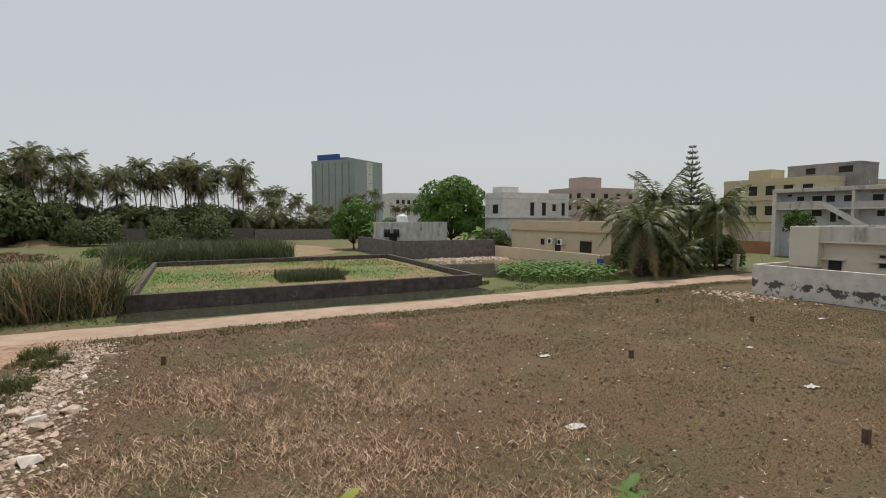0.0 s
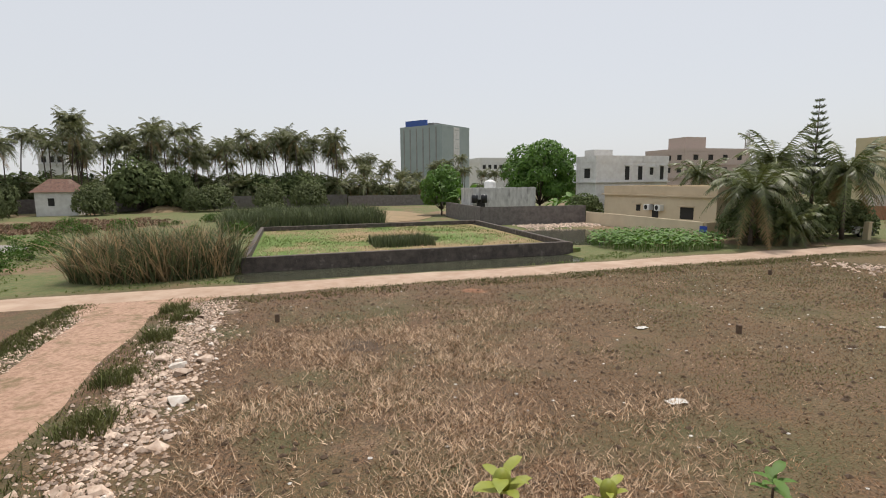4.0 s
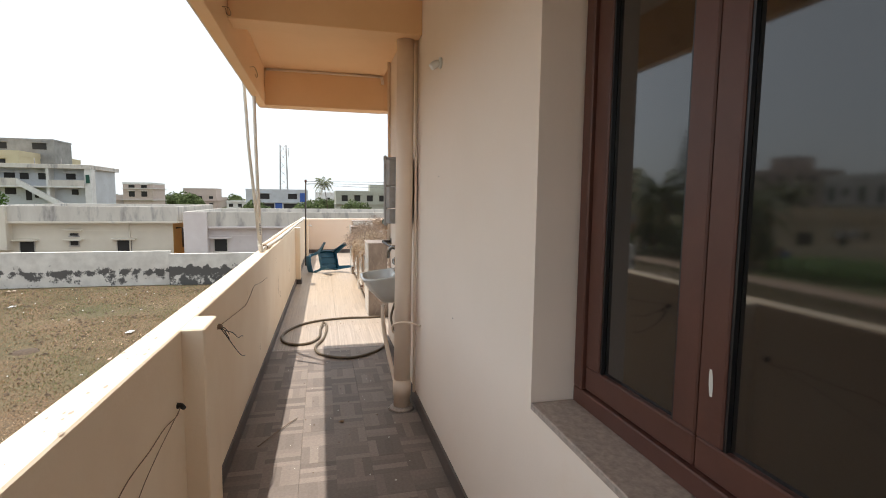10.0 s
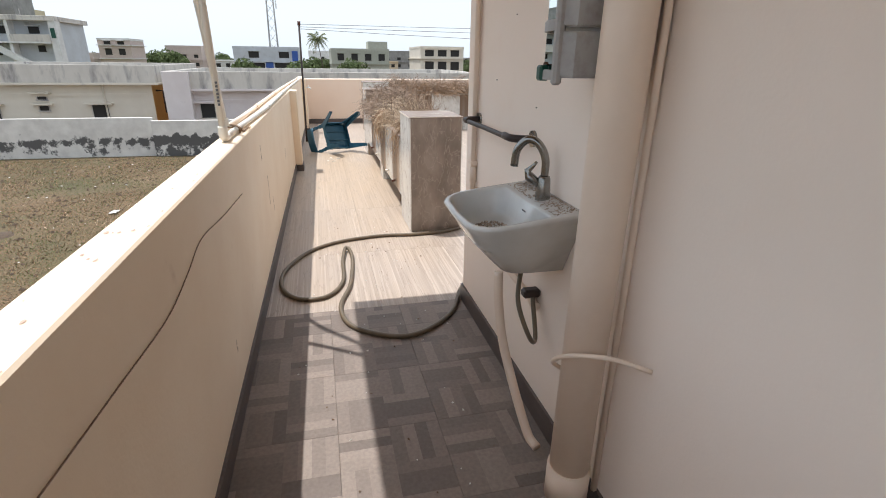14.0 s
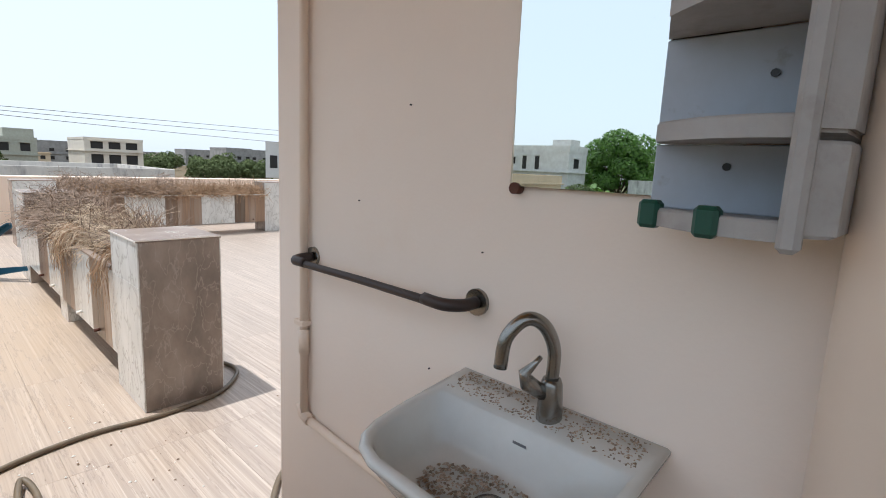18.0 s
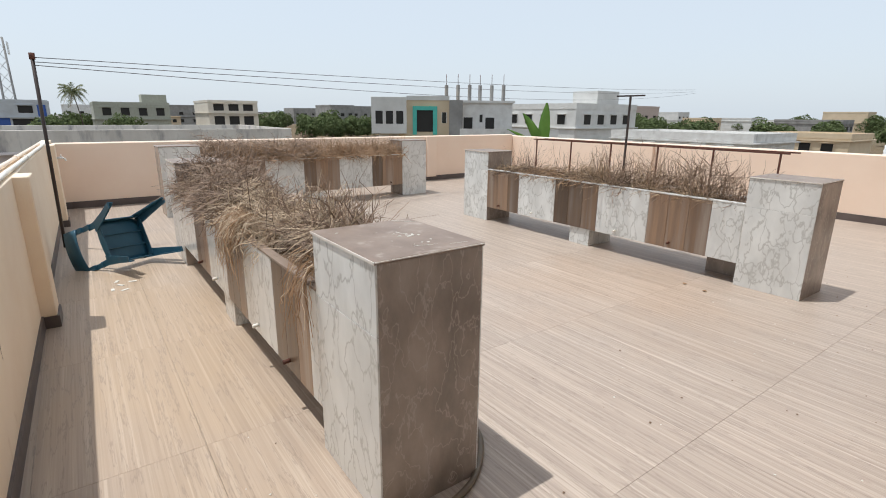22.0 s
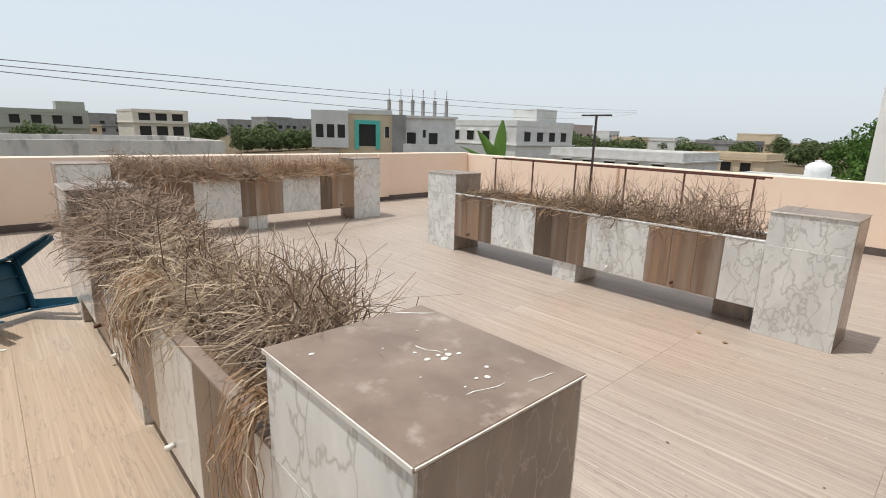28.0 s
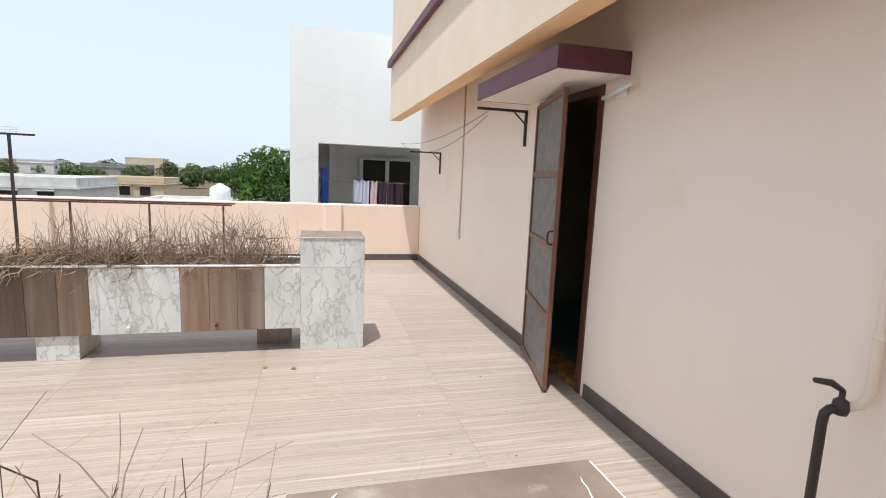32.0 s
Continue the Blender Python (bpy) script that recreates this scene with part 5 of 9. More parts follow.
for a, b, w in (((9.27, -0.16), (9.20, -0.185), 0.0025), ((9.01, -0.225), (9.0, -0.30), 0.002), ((9.39, -0.33), (9.455, -0.25), 0.004), ((9.05, -0.10), (9.03, -0.19), 0.002)):
    a, b = Vector((*a, 0)), Vector((*b, 0))
    bm = tube(bmesh.new(), [a + (b - a) * t + Vector((rr.uniform(-0.004, 0.004), rr.uniform(-0.004, 0.004), 0)) for t in (0, 0.25, 0.5, 0.75, 1)], [w * 0.6, w, w * 0.7, w, w * 0.4], 5)
    for v in bm.verts:
        v.co.z *= 0.25
    solid("cement_smear", bm, M["dropping"], "thin pale cement smear on the marble cap", "stain", (0, 0, PH + 0.0005), "smears on the cap")

# ---- door ----
door = thing("door_1", "brown steel screen door with mesh panels standing ajar", "door", (WX, -3.40, 0), rz=0)
door["kind"] = "structure"
part("frame", boxes([(-0.12, 0.008, -0.03, 0.045, 0, 2.05), (-0.12, 0.008, 0.835, 0.90, 0, 2.05), (-0.12, 0.008, 0.045, 0.835, 1.99, 2.05)], 0.003), M["brown_wood"], door)
screen = part("screen_leaf", boxes([(0.0, 0.03, 0.0, 0.035, 0.02, 2.02), (0.0, 0.03, 0.835, 0.87, 0.02, 2.02), (0.0, 0.03, 0.035, 0.835, 0.02, 0.055), (0.0, 0.03, 0.035, 0.835, 1.985, 2.02)]
                             + [(0.0, 0.03, 0.035, 0.835, z, z + 0.04) for z in (0.50, 0.98, 1.46)], 0.003), M["screen_brown"], door)
screen.location = (0.012, 0.0, 0)
screen.rotation_euler = (0, 0, radians(-14))
for z0, z1 in ((0.055, 0.50), (0.54, 0.98), (1.02, 1.46), (1.50, 1.985)):
    part("mesh_panel", boxes([(0.012, 0.016, 0.03, 0.84, z0 - 0.003, z1 + 0.003)]), M["screen_mesh"], screen, "dark grey insect mesh")
part("handle", tube(bmesh.new(), spline([(0.03, 0.845, 1.02), (0.06, 0.845, 1.03), (0.06, 0.845, 1.10), (0.03, 0.845, 1.11)], 4), 0.006, 8), M["dark_metal"], screen)
part("threshold", boxes([(-0.2, 0.004, 0.0, 0.90, 0.0, 0.05)], 0.003), M["threshold"], door, "yellow and maroon painted threshold")
inner = part("inner_door", boxes([(-0.9, -0.02, 0.0, 0.035, 0.02, 2.0)], 0.003), M["brown_wood"], door, "dark wooden door standing open")
inner.location = (-0.13, 0.80, 0)
inner.rotation_euler = (0, 0, radians(-6))
structure("floor_room", boxes([(WX - 2.9, WX - 0.22, -5.0, -1.2, 0.002, 0.012)]), M["room_floor"], "teal tiled floor of the room behind the door")
hood = thing("door_canopy", "white concrete door hood with a maroon edge", "canopy")
part("slab", boxes([(WX, 8.10, -3.62, -2.27, 2.06, 2.18)], 0.004), M["white_ceiling"], hood)
part("edge", boxes([(8.10, 8.118, -3.64, -2.25, 2.06, 2.19), (WX, 8.10, -2.268, -2.25, 2.06, 2.19), (WX, 8.10, -3.64, -3.622, 2.06, 2.19)], 0.003), M["maroon"], hood, "maroon painted edge")
for y, z in ((-3.68, 2.0), (-6.6, 1.75)):
    br = thing("wall_bracket", "dark iron angle bracket on the wall", "bracket", (WX, y, z), "iron wall brackets")
    part("arm", boxes([(0, 0.45, -0.012, 0.012, 0.0, 0.02)]), M["dark_metal"], br)
    part("upright", boxes([(0, 0.02, -0.012, 0.012, -0.28, 0.0)]), M["dark_metal"], br)
    part("strut", tube(bmesh.new(), [(0.01, 0, -0.1), (0.12, 0, 0.0)], 0.007, 6), M["dark_metal"], br)
tubelight = thing("wall_light", "small white tube light fitting above the door", "lamp", (WX, -2.3, 1.98))
part("base", boxes([(0, 0.03, -0.05, 0.05, -0.04, 0.04)], 0.008), M["white_plastic"], tubelight)
part("tube", tube(bmesh.new(), [(0.05, -0.14, -0.03), (0.05, 0.16, 0.02)], 0.014, 10), M["white_plastic"], tubelight)
sock = thing("wall_socket", "white electric socket with a conduit running up the wall", "socket", (WX, -5.5, 0.72))
part("plate", boxes([(0, 0.025, -0.1, 0.02, -0.04, 0.04)], 0.005), M["white_plastic"], sock)
part("conduit", tube(bmesh.new(), [(0.012, 0.0, 0.04), (0.012, 0.0, CEIL - 0.72)], 0.011, 8), M["pvc"], sock)
tapipe = thing("garden_tap", "dark metal tap on a bent pipe beside the wall", "tap", (WX, -0.79, 0))
part("stand_pipe", tube(bmesh.new(), [(0.155, 0.0, 0.0), (0.155, 0.0, 0.69), (0.15, 0.0, 0.722), (0.135, 0.003, 0.735), (0.09, 0.01, 0.74)], 0.0155, 10), M["dark_metal"], tapipe)
part("valve", lathe(bmesh.new(), [(0.022, 0.72), (0.026, 0.735), (0.022, 0.765), (0.009, 0.775), (0.009, 0.80)], 12, (0.10, 0.01, 0)), M["dark_metal"], tapipe)
part("lever", tube(bmesh.new(), [(0.10, 0.01, 0.80), (0.14, 0.0, 0.825), (0.20, -0.01, 0.835)], [0.009, 0.012, 0.009], 8), M["dark_metal"], tapipe)
part("riser", tube(bmesh.new(), [(0.09, 0.01, 0.74), (0.04, 0.03, 0.755), (0.03, 0.045, 0.80), (0.03, 0.05, CEIL)], 0.017, 10), M["pvc"], tapipe, "cream riser pipe")
part("clip", boxes([(0.0, 0.05, 0.028, 0.072, 0.98, 1.0)], 0.004), M["pvc"], tapipe)

# ---- chair lying on its back, hose ----
def chair():
    """A stackable chair tipped over: underside of the seat turned up, backrest on the floor."""
    th = thing("plastic_chair", "blue plastic chair lying overturned on the terrace floor", "chair")
    up = Vector((0.773, 0.499, -0.391)).normalized()
    back = Vector((-0.519, 0.852, 0.061))
    back = (back - up * back.dot(up)).normalized()
    side = back.cross(up)
    turn = Matrix((side, back, up)).transposed().to_4x4()
    th.matrix_basis = Matrix.Translation((13.06, 0.544, 0.238)) @ turn @ Matrix.Scale(0.90, 4) @ Matrix.Translation((0, 0, -0.41))
    s = 0.225
    seat = bmesh.new()
    bmesh.ops.create_grid(seat, x_segments=8, y_segments=8, size=s)
    for v in seat.verts:
        u, w = v.co.x / s, v.co.y / s
        k = 1 - 0.10 * min(1, u * u * w * w)
        v.co.x, v.co.y = v.co.x * k, v.co.y * k
        v.co.z = 0.41 - 0.018 * (1 - u * u) * (1 - w * w)
    for f in seat.faces:
        f.smooth = True
    geo = bmesh.ops.extrude_face_region(seat, geom=list(seat.faces))
    bmesh.ops.translate(seat, vec=(0, 0, 0.012), verts=[v for v in geo["geom"] if isinstance(v, bmesh.types.BMVert)])
    part("seat", seat, M["blue_plastic"], th)
    for a in (-1, 1):
        part("apron", boxes([(-s + 0.02, s - 0.02, min(a * s, a * (s - 0.012)), max(a * s, a * (s - 0.012)), 0.345, 0.415)], 0.004), M["blue_plastic"], th)
        part("apron", boxes([(min(a * s, a * (s - 0.012)), max(a * s, a * (s - 0.012)), -s + 0.02, s - 0.02, 0.345, 0.415)], 0.004), M["blue_plastic"], th)
    for x, y in ((-1, -1), (1, -1), (-1, 1), (1, 1)):
        leg = bmesh.new()
        for n, (w, z, o) in enumerate(((0.10, 0.425, 0.0), (0.072, 0.20, 0.035), (0.055, 0.0, 0.075))):
            cx, cy = x * (s + o), y * (s + o)
            ring = [leg.verts.new((cx - x * dx, cy - y * dy, z)) for dx, dy in ((0, 0), (w, 0), (w, 0.012), (0.012, 0.012), (0.012, w), (0, w))]
            if n:
                for q in range(6):
                    leg.faces.new((prev[q], prev[(q + 1) % 6], ring[(q + 1) % 6], ring[q]))
            else:
                leg.faces.new(ring)
            prev = ring
        leg.faces.new(prev)
        part("leg", leg, M["blue_plastic"], th)
    for k in (-0.07, 0.07):
        part("rib", boxes([(k - 0.004, k + 0.004, -s + 0.012, s - 0.012, 0.375, 0.402)]), M["blue_plastic"], th)
    rest = bmesh.new()
    rows = []
    for k in range(9):
        u = k / 4 - 1
        y = s + 0.045 + 0.03 * (1 - u * u)
        rows.append([rest.verts.new((u * s, y + dy + 0.04 * (z > 0.7), z)) for z, dy in ((0.64, 0.0), (0.76, 0.0), (0.77, 0.008), (0.76, 0.016), (0.64, 0.016), (0.63, 0.008))])
    for p, q in zip(rows, rows[1:]):
        for k in range(6):
            rest.faces.new((p[k], p[(k + 1) % 6], q[(k + 1) % 6], q[k])).smooth = True
    rest.faces.new(rows[0])
    rest.faces.new(rows[-1][::-1])
    part("backrest", rest, M["blue_plastic"], th)
    for x in (-1, 1):
        part("back_post", boxes([(min(x * s, x * (s - 0.06)), max(x * s, x * (s - 0.06)), s - 0.012, s + 0.004, 0.40, 0.52), (min(x * s, x * (s - 0.05)), max(x * s, x * (s - 0.05)), s + 0.004, s + 0.02, 0.48, 0.60), (min(x * s, x * (s - 0.05)), max(x * s, x * (s - 0.05)), s + 0.02, s + 0.05, 0.57, 0.70)], 0.003), M["blue_plastic"], th)
    return th


chair()
bib = thing("wall_tap", "small white plastic tap on the parapet pilaster", "tap", (15.46, 0.978, 0.84))
part("body", tube(bmesh.new(), [(0, 0.012, 0), (0, -0.05, 0)], 0.013, 10), M["white_plastic"], bib)
part("spout", tube(bmesh.new(), [(0, -0.045, 0), (0, -0.07, -0.012), (0, -0.075, -0.04)], 0.010, 8), M["white_plastic"], bib)
part("handle", tube(bmesh.new(), [(0, -0.035, 0.012), (0, -0.035, 0.03), (0.03, -0.035, 0.034)], 0.006, 6), M["white_plastic"], bib)
for k, (x, y) in enumerate(((12.30, 0.70), (12.40, 0.64), (12.46, 0.55), (12.25, 0.62), (12.52, 0.66))):
    solid("paint_scrap", boxes([(-0.03, 0.03, -0.012, 0.012, 0.0, 0.004)], 0.001), M["dropping"], "pale scrap of paint lying on the floor tiles", "litter", (x, y, 0.0015), "scraps on the floor").rotation_euler = (0, 0, 0.7 * k)
hose = solid("garden_hose", tube(bmesh.new(), spline([(9.52, -0.38, 0.014), (9.35, -0.50, 0.014), (9.14, -0.50, 0.014), (8.92, -0.28, 0.014), (8.86, 0.05, 0.014), (8.88, 0.36, 0.014), (8.80, 0.70, 0.014), (8.62, 0.93, 0.014), (8.30, 1.08, 0.014), (8.02, 1.09, 0.014), (7.83, 0.99, 0.014), (7.82, 0.82, 0.014), (8.02, 0.71, 0.014), (8.40, 0.69, 0.014), (8.62, 0.655, 0.03), (8.46, 0.62, 0.014), (7.99, 0.66, 0.014), (7.66, 0.74, 0.014), (7.40, 0.67, 0.014), (7.26, 0.40, 0.014), (7.45, 0.13, 0.014), (7.80, -0.04, 0.014), (8.0, -0.25, 0.014), (7.91, -0.55, 0.014), (7.82, -0.75, 0.02)], 6), 0.0135, 8), M["hose"], "long brown garden hose lying in loops on the floor", "hose")

part("coupling", tube(bmesh.new(), [(7.824, -0.735, 0.02), (7.812, -0.77, 0.03), (7.806, -0.79, 0.06)], 0.017, 10), M["dark_metal"], hose, "dark metal hose coupling")
part("open_end", tube(bmesh.new(), [(9.515, -0.383, 0.014), (9.545, -0.365, 0.014)], 0.0155, 10), M["black_plastic"], hose, "dark ring at the open hose end")

# ---- iron rack, pole and wires ----
rack = thing("iron_rack", "rusty iron trellis frame standing before the parapet", "frame", (0, -7.1, 0))
part("rail", boxes([(10.5, 15.3, -0.012, 0.012, 0.905, 0.925)]), M["rust"], rack)
part("rail", boxes([(10.5, 15.3, -0.35, -0.326, 0.905, 0.925)]), M["rust"], rack)
for k in range(6):
    x = 10.6 + 0.92 * k
    part("post", boxes([(x, x + 0.022, -0.011, 0.011, 0, 0.905)]), M["rust"], rack)
    part("crossbar", boxes([(x, x + 0.02, -0.326, -0.012, 0.907, 0.922)]), M["rust"], rack)
tp = thing("clothes_post", "dark iron T-shaped clothes-line post", "post", (13.02, -7.06, 0))
part("upright", boxes([(-0.014, 0.014, 0.02, 0.048, 0, 1.72)]), M["dark_metal"], tp)
part("arm", boxes([(-0.27, 0.27, 0.022, 0.046, 1.72, 1.745)]), M["dark_metal"], tp)
pole = thing("iron_pole", "thin black iron pole leaning beside the parapet", "pole", (14.15, 1.02, 0))
part("shaft", tube(bmesh.new(), [(0, 0, 0), (-0.15, -0.03, 1.88)], 0.016, 8), M["dark_metal"], pole)
part("cap", tube(bmesh.new(), [(-0.15, -0.03, 1.86), (-0.15, -0.03, 1.92)], 0.024, 8), M["rust"], pole)


def wire(a, b, sag, r, n=14):
    a, b = Vector(a), Vector(b)
    return tube(bmesh.new(), [a + (b - a) * (k / n) - Vector((0, 0, sag * 4 * (k / n) * (1 - k / n))) for k in range(n + 1)], r, 5)


for dz, sag in ((0.0, 0.10), (-0.04, 0.16), (-0.07, 0.30)):
    solid("wire", wire((14.0, 0.99, 1.88 + dz), (19.7, -21.4, 2.55 + dz * 2), sag, 0.004), M["grey_wire"], "thin grey line strung from the iron pole", "wire", group="lines from the pole")
for z, sag in ((1.99, 0.10), (1.96, 0.22)):
    solid("clothes_line", wire((8.0, -3.70, z), (8.05, -7.62, 1.93), sag, 0.003), M["grey_wire"], "thin clothes line between the wall brackets", "wire", group="clothes lines")
for r, line in ((0.0055, ((2.63, 3.3), (2.62, 2.6), (2.60, 2.1), (2.63, 1.85), (2.61, 1.65), (2.62, 1.3), (2.60, 1.05), (2.58, 0.5), (2.56, -1.2))),
                (0.006, ((3.52, 3.3), (3.50, 2.45), (3.46, 2.2), (3.38, 2.02), (3.37, 1.82), (3.40, 1.72), (3.37, 1.42), (3.38, 1.27), (3.33, 1.12), (3.31, 0.9), (3.30, 0.3), (3.28, -1.2)))):
    solid("hanging_cable", tube(bmesh.new(), spline([(x - 0.14, 1.354, z) for x, z in line], 5), r, 7), M["black_wire"], "black cable hanging outside the parapet", "cable", group="hanging cables")
beam_pipe = thing("conduit_pipe", "thin cream pipe along the end beam", "pipe")
part("pipe", tube(bmesh.new(), [(7.985, 0.02, 2.795), (7.985, 1.18, 2.80)], 0.013, 8), M["pvc"], beam_pipe)
part("elbow", tube(bmesh.new(), [(7.985, 0.03, 2.795), (7.975, 0.025, 2.78), (7.965, 0.02, 2.72)], 0.016, 8), M["pvc"], beam_pipe)
sensor = thing("wire_bundle", "cut wires sticking out of a hole in the parapet", "wires", (5.335, 1.197, 0.845))
part("grommet", lathe(bmesh.new(), [(0.02, -0.012), (0.024, 0.0), (0.014, 0.01)], 10), M["dirt"], sensor, "ragged hole in the plaster")
for pts in (((0, 0, 0), (-0.01, -0.03, -0.02), (0.05, -0.06, -0.05), (0.13, -0.075, -0.10), (0.20, -0.08, -0.11), (0.27, -0.08, -0.13)),
            ((0, 0, 0), (-0.02, -0.03, -0.03), (0.0, -0.06, -0.09), (0.05, -0.08, -0.15), (0.15, -0.09, -0.21), (0.25, -0.09, -0.24)),
            ((0, 0, 0), (-0.01, -0.03, -0.02), (-0.01, -0.05, -0.06), (0.0, -0.055, -0.08)), ((0, 0, 0), (0.0, -0.03, -0.01), (0.02, -0.05, -0.05))):
    part("wire", tube(bmesh.new(), spline(pts, 5), 0.0022, 6), M["black_wire"], sensor)
hole = thing("wire_stub", "dark cable stub sticking out of a hole in the parapet", "wires", (4.585, 1.206, 0.726))
part("stub", tube(bmesh.new(), [(0, 0.004, 0), (0.0, -0.012, 0.0), (-0.012, -0.026, -0.006)], [0.013, 0.011, 0.008], 8), M["black_wire"], hole)
part("wire", tube(bmesh.new(), spline([(0, -0.01, 0), (-0.06, -0.012, -0.015), (-0.18, -0.006, -0.004), (-0.33, -0.002, -0.012), (-0.5, 0.001, -0.01), (-0.62, 0.002, -0.03)], 5), 0.0017, 5), M["dirt"], hole)
solid("surface_wire", tube(bmesh.new(), spline([(5.354, 1.194, 0.845), (5.58, 1.190, 0.824), (5.87, 1.187, 0.80), (6.2, 1.184, 0.775), (6.42, 1.181, 0.80), (6.63, 1.178, 0.835), (7.0, 1.174, 0.80), (7.46, 1.167, 0.77)], 6), 0.0017, 5), M["dirt"], "thin wire running along the parapet", "wire")
solid("surface_wire", tube(bmesh.new(), spline([(4.62, 1.198, 0.72), (4.3, 1.205, 0.66), (4.1, 1.208, 0.6), (3.6, 1.214, 0.42), (3.2, 1.22, 0.25), (2.9, 1.223, 0.12)], 6), 0.0014, 5), M["dirt"], "thin wire hanging down the parapet", "wire")
solid("dry_stick", tube(bmesh.new(), spline([(5.66, 1.06, 0.006), (5.85, 0.95, 0.01), (6.015, 0.85, 0.008)], 5), 0.003, 6), M["twig"], "thin dry stick lying on the tiles", "stick")
# laundry on the neighbour's balcony
rnd = random.Random(77)
for k in range(6):
    x = 8.62 - k * 0.17
    vs, fs = [], []
    n, w = 7, rnd.uniform(0.13, 0.18)
    h = rnd.uniform(0.35, 0.6)
    for i in range(n):
        for j in range(4):
            vs.append((x - w * i / (n - 1), -9.75 + 0.02 * math.sin(i * 2.1 + j + k), 1.28 - h * j / 3 + 0.015 * math.sin(i * 1.3)))
    for i in range(n - 1):
        for j in range(3):
            q = i * 4 + j
            fs.append((q, q + 4, q + 5, q + 1))
    cloth = tagged(new("laundry", from_lists("laundry", vs, fs, M[("cloth_blue", "cloth_blue", "cloth_pink", "cloth_dark", "cloth_dark", "cloth_dark")[k]], True)), "%s cloth drying on the balcony line" % ("pale blue", "pale blue", "pink", "dark maroon", "dark maroon", "dark maroon")[k], "laundry", "washing on the balcony")
solid("balcony_line", wire((9.3, -9.74, 1.32), (7.3, -9.74, 1.26), 0.03, 0.004), M["grey_wire"], "washing line across the neighbour's balcony", "wire")
solid("blue_cloth", boxes([(9.1, 9.24, -10.4, -9.9, 0.5, 1.5)], 0.02), M["cloth_strong_blue"], "bright blue cloth hung inside the balcony", "laundry")
# crumbs, dead leaves and scraps on the floor
rr = random.Random(90)
vs, fs = [], []
for _ in range(420):
    x, y = rr.choice(((rr.uniform(7.8, 16.5), rr.uniform(-7.6, 0.9)), (rr.gauss(8.6, 0.5), rr.gauss(0.3, 0.35)), (rr.uniform(8.0, 9.4), rr.uniform(-6.5, -1.0)), (rr.uniform(3.0, 7.6), rr.uniform(0.15, 1.0))))
    if y > 1.05 or (8.9 < x < 13.3 and (-0.4 < y < 0.1 or -4.1 < y < -3.6)) or 15.25 < x < 15.8 or (x < 7.7 and y < 0.1):
        continue
    q, a = rr.uniform(0.003, 0.009), rr.uniform(0, 6.28)
    i = len(vs)
    for k in range(4):
        b = a + k * 1.57
        vs.append((x + q * math.cos(b) * rr.uniform(0.5, 1.2), y + q * math.sin(b) * rr.uniform(0.5, 1.2), 0.003))
    vs.append((x, y, 0.003 + q * rr.uniform(0.3, 0.8)))
    fs += [(i + k, i + (k + 1) % 4, i + 4) for k in range(4)]
half = len(fs) // 8 * 4
nv = half // 4 * 5
stuff_a = tagged(new("floor_crumbs", from_lists("floor_crumbs", vs[:nv], fs[:half], M["dropping"])), "small white crumbs scattered over the tiles", "crumbs", kind="stuff")
stuff_b = tagged(new("floor_litter", from_lists("floor_litter", vs[nv:], [tuple(v - nv for v in f) for f in fs[half:]], M["dirt"])), "bits of dead leaf and dirt on the tiles", "litter", kind="stuff")
for x, y, rz in ((5.9, 0.55, 20), (16.0, -6.9, 60), (9.75, -3.3, 100), (9.55, -3.25, 10)):
    bm = bmesh.new()
    bmesh.ops.create_grid(bm, x_segments=4, y_segments=2, size=0.02)
    for v in bm.verts:
        v.co.y *= max(0.1, 1 - (v.co.x / 0.02) ** 2) * 0.9
        v.co.z = 0.004 + 0.25 * abs(v.co.y) + 3 * v.co.x ** 2
    ob = solid("dead_leaf", bm, M["orange_straw"], "curled brown dead leaf on the tiles", "leaf", (x, y, 0.001), "dead leaves")
    ob.rotation_euler = (0, 0, radians(rz))
# old nails and wire ends on the fascia, a paint scratch on the window
rr = random.Random(41)
for x, y, z in ((4.9, 1.198, 2.66), (5.4, 1.198, 2.56), (5.75, 1.198, 2.6), (6.9, 1.198, 2.55), (6.6, 0.004, 2.35), (6.35, 0.004, 2.30)):
    a = rr.uniform(-1, 1)
    sg = -1 if y > 0.5 else 1
    solid("wire_end", tube(bmesh.new(), spline([(x, y, z), (x + 0.02, y + sg * 0.03, z + 0.005), (x + 0.05 * a, y + sg * 0.05, z - 0.05), (x + 0.09 * a, y + sg * 0.035, z - 0.06), (x + 0.11 * a, y + sg * 0.03, z - 0.03)], 4), 0.0022, 5), M["dirt"], "old rusty wire end sticking out of the paint", "wire", group="wire ends")
bm = bmesh.new()
bmesh.ops.create_grid(bm, x_segments=2, y_segments=5, size=0.5)
for v in bm.verts:
    t = v.co.y
    v.co = Vector((v.co.x * 0.012 * (1 - 1.8 * t * t) + 0.004 * t, 0.0, t * 0.06))
solid("paint_chip", bm, M["dropping"], "bare white chip in the brown window paint", "stain", (3.445, -0.1505, 1.13))
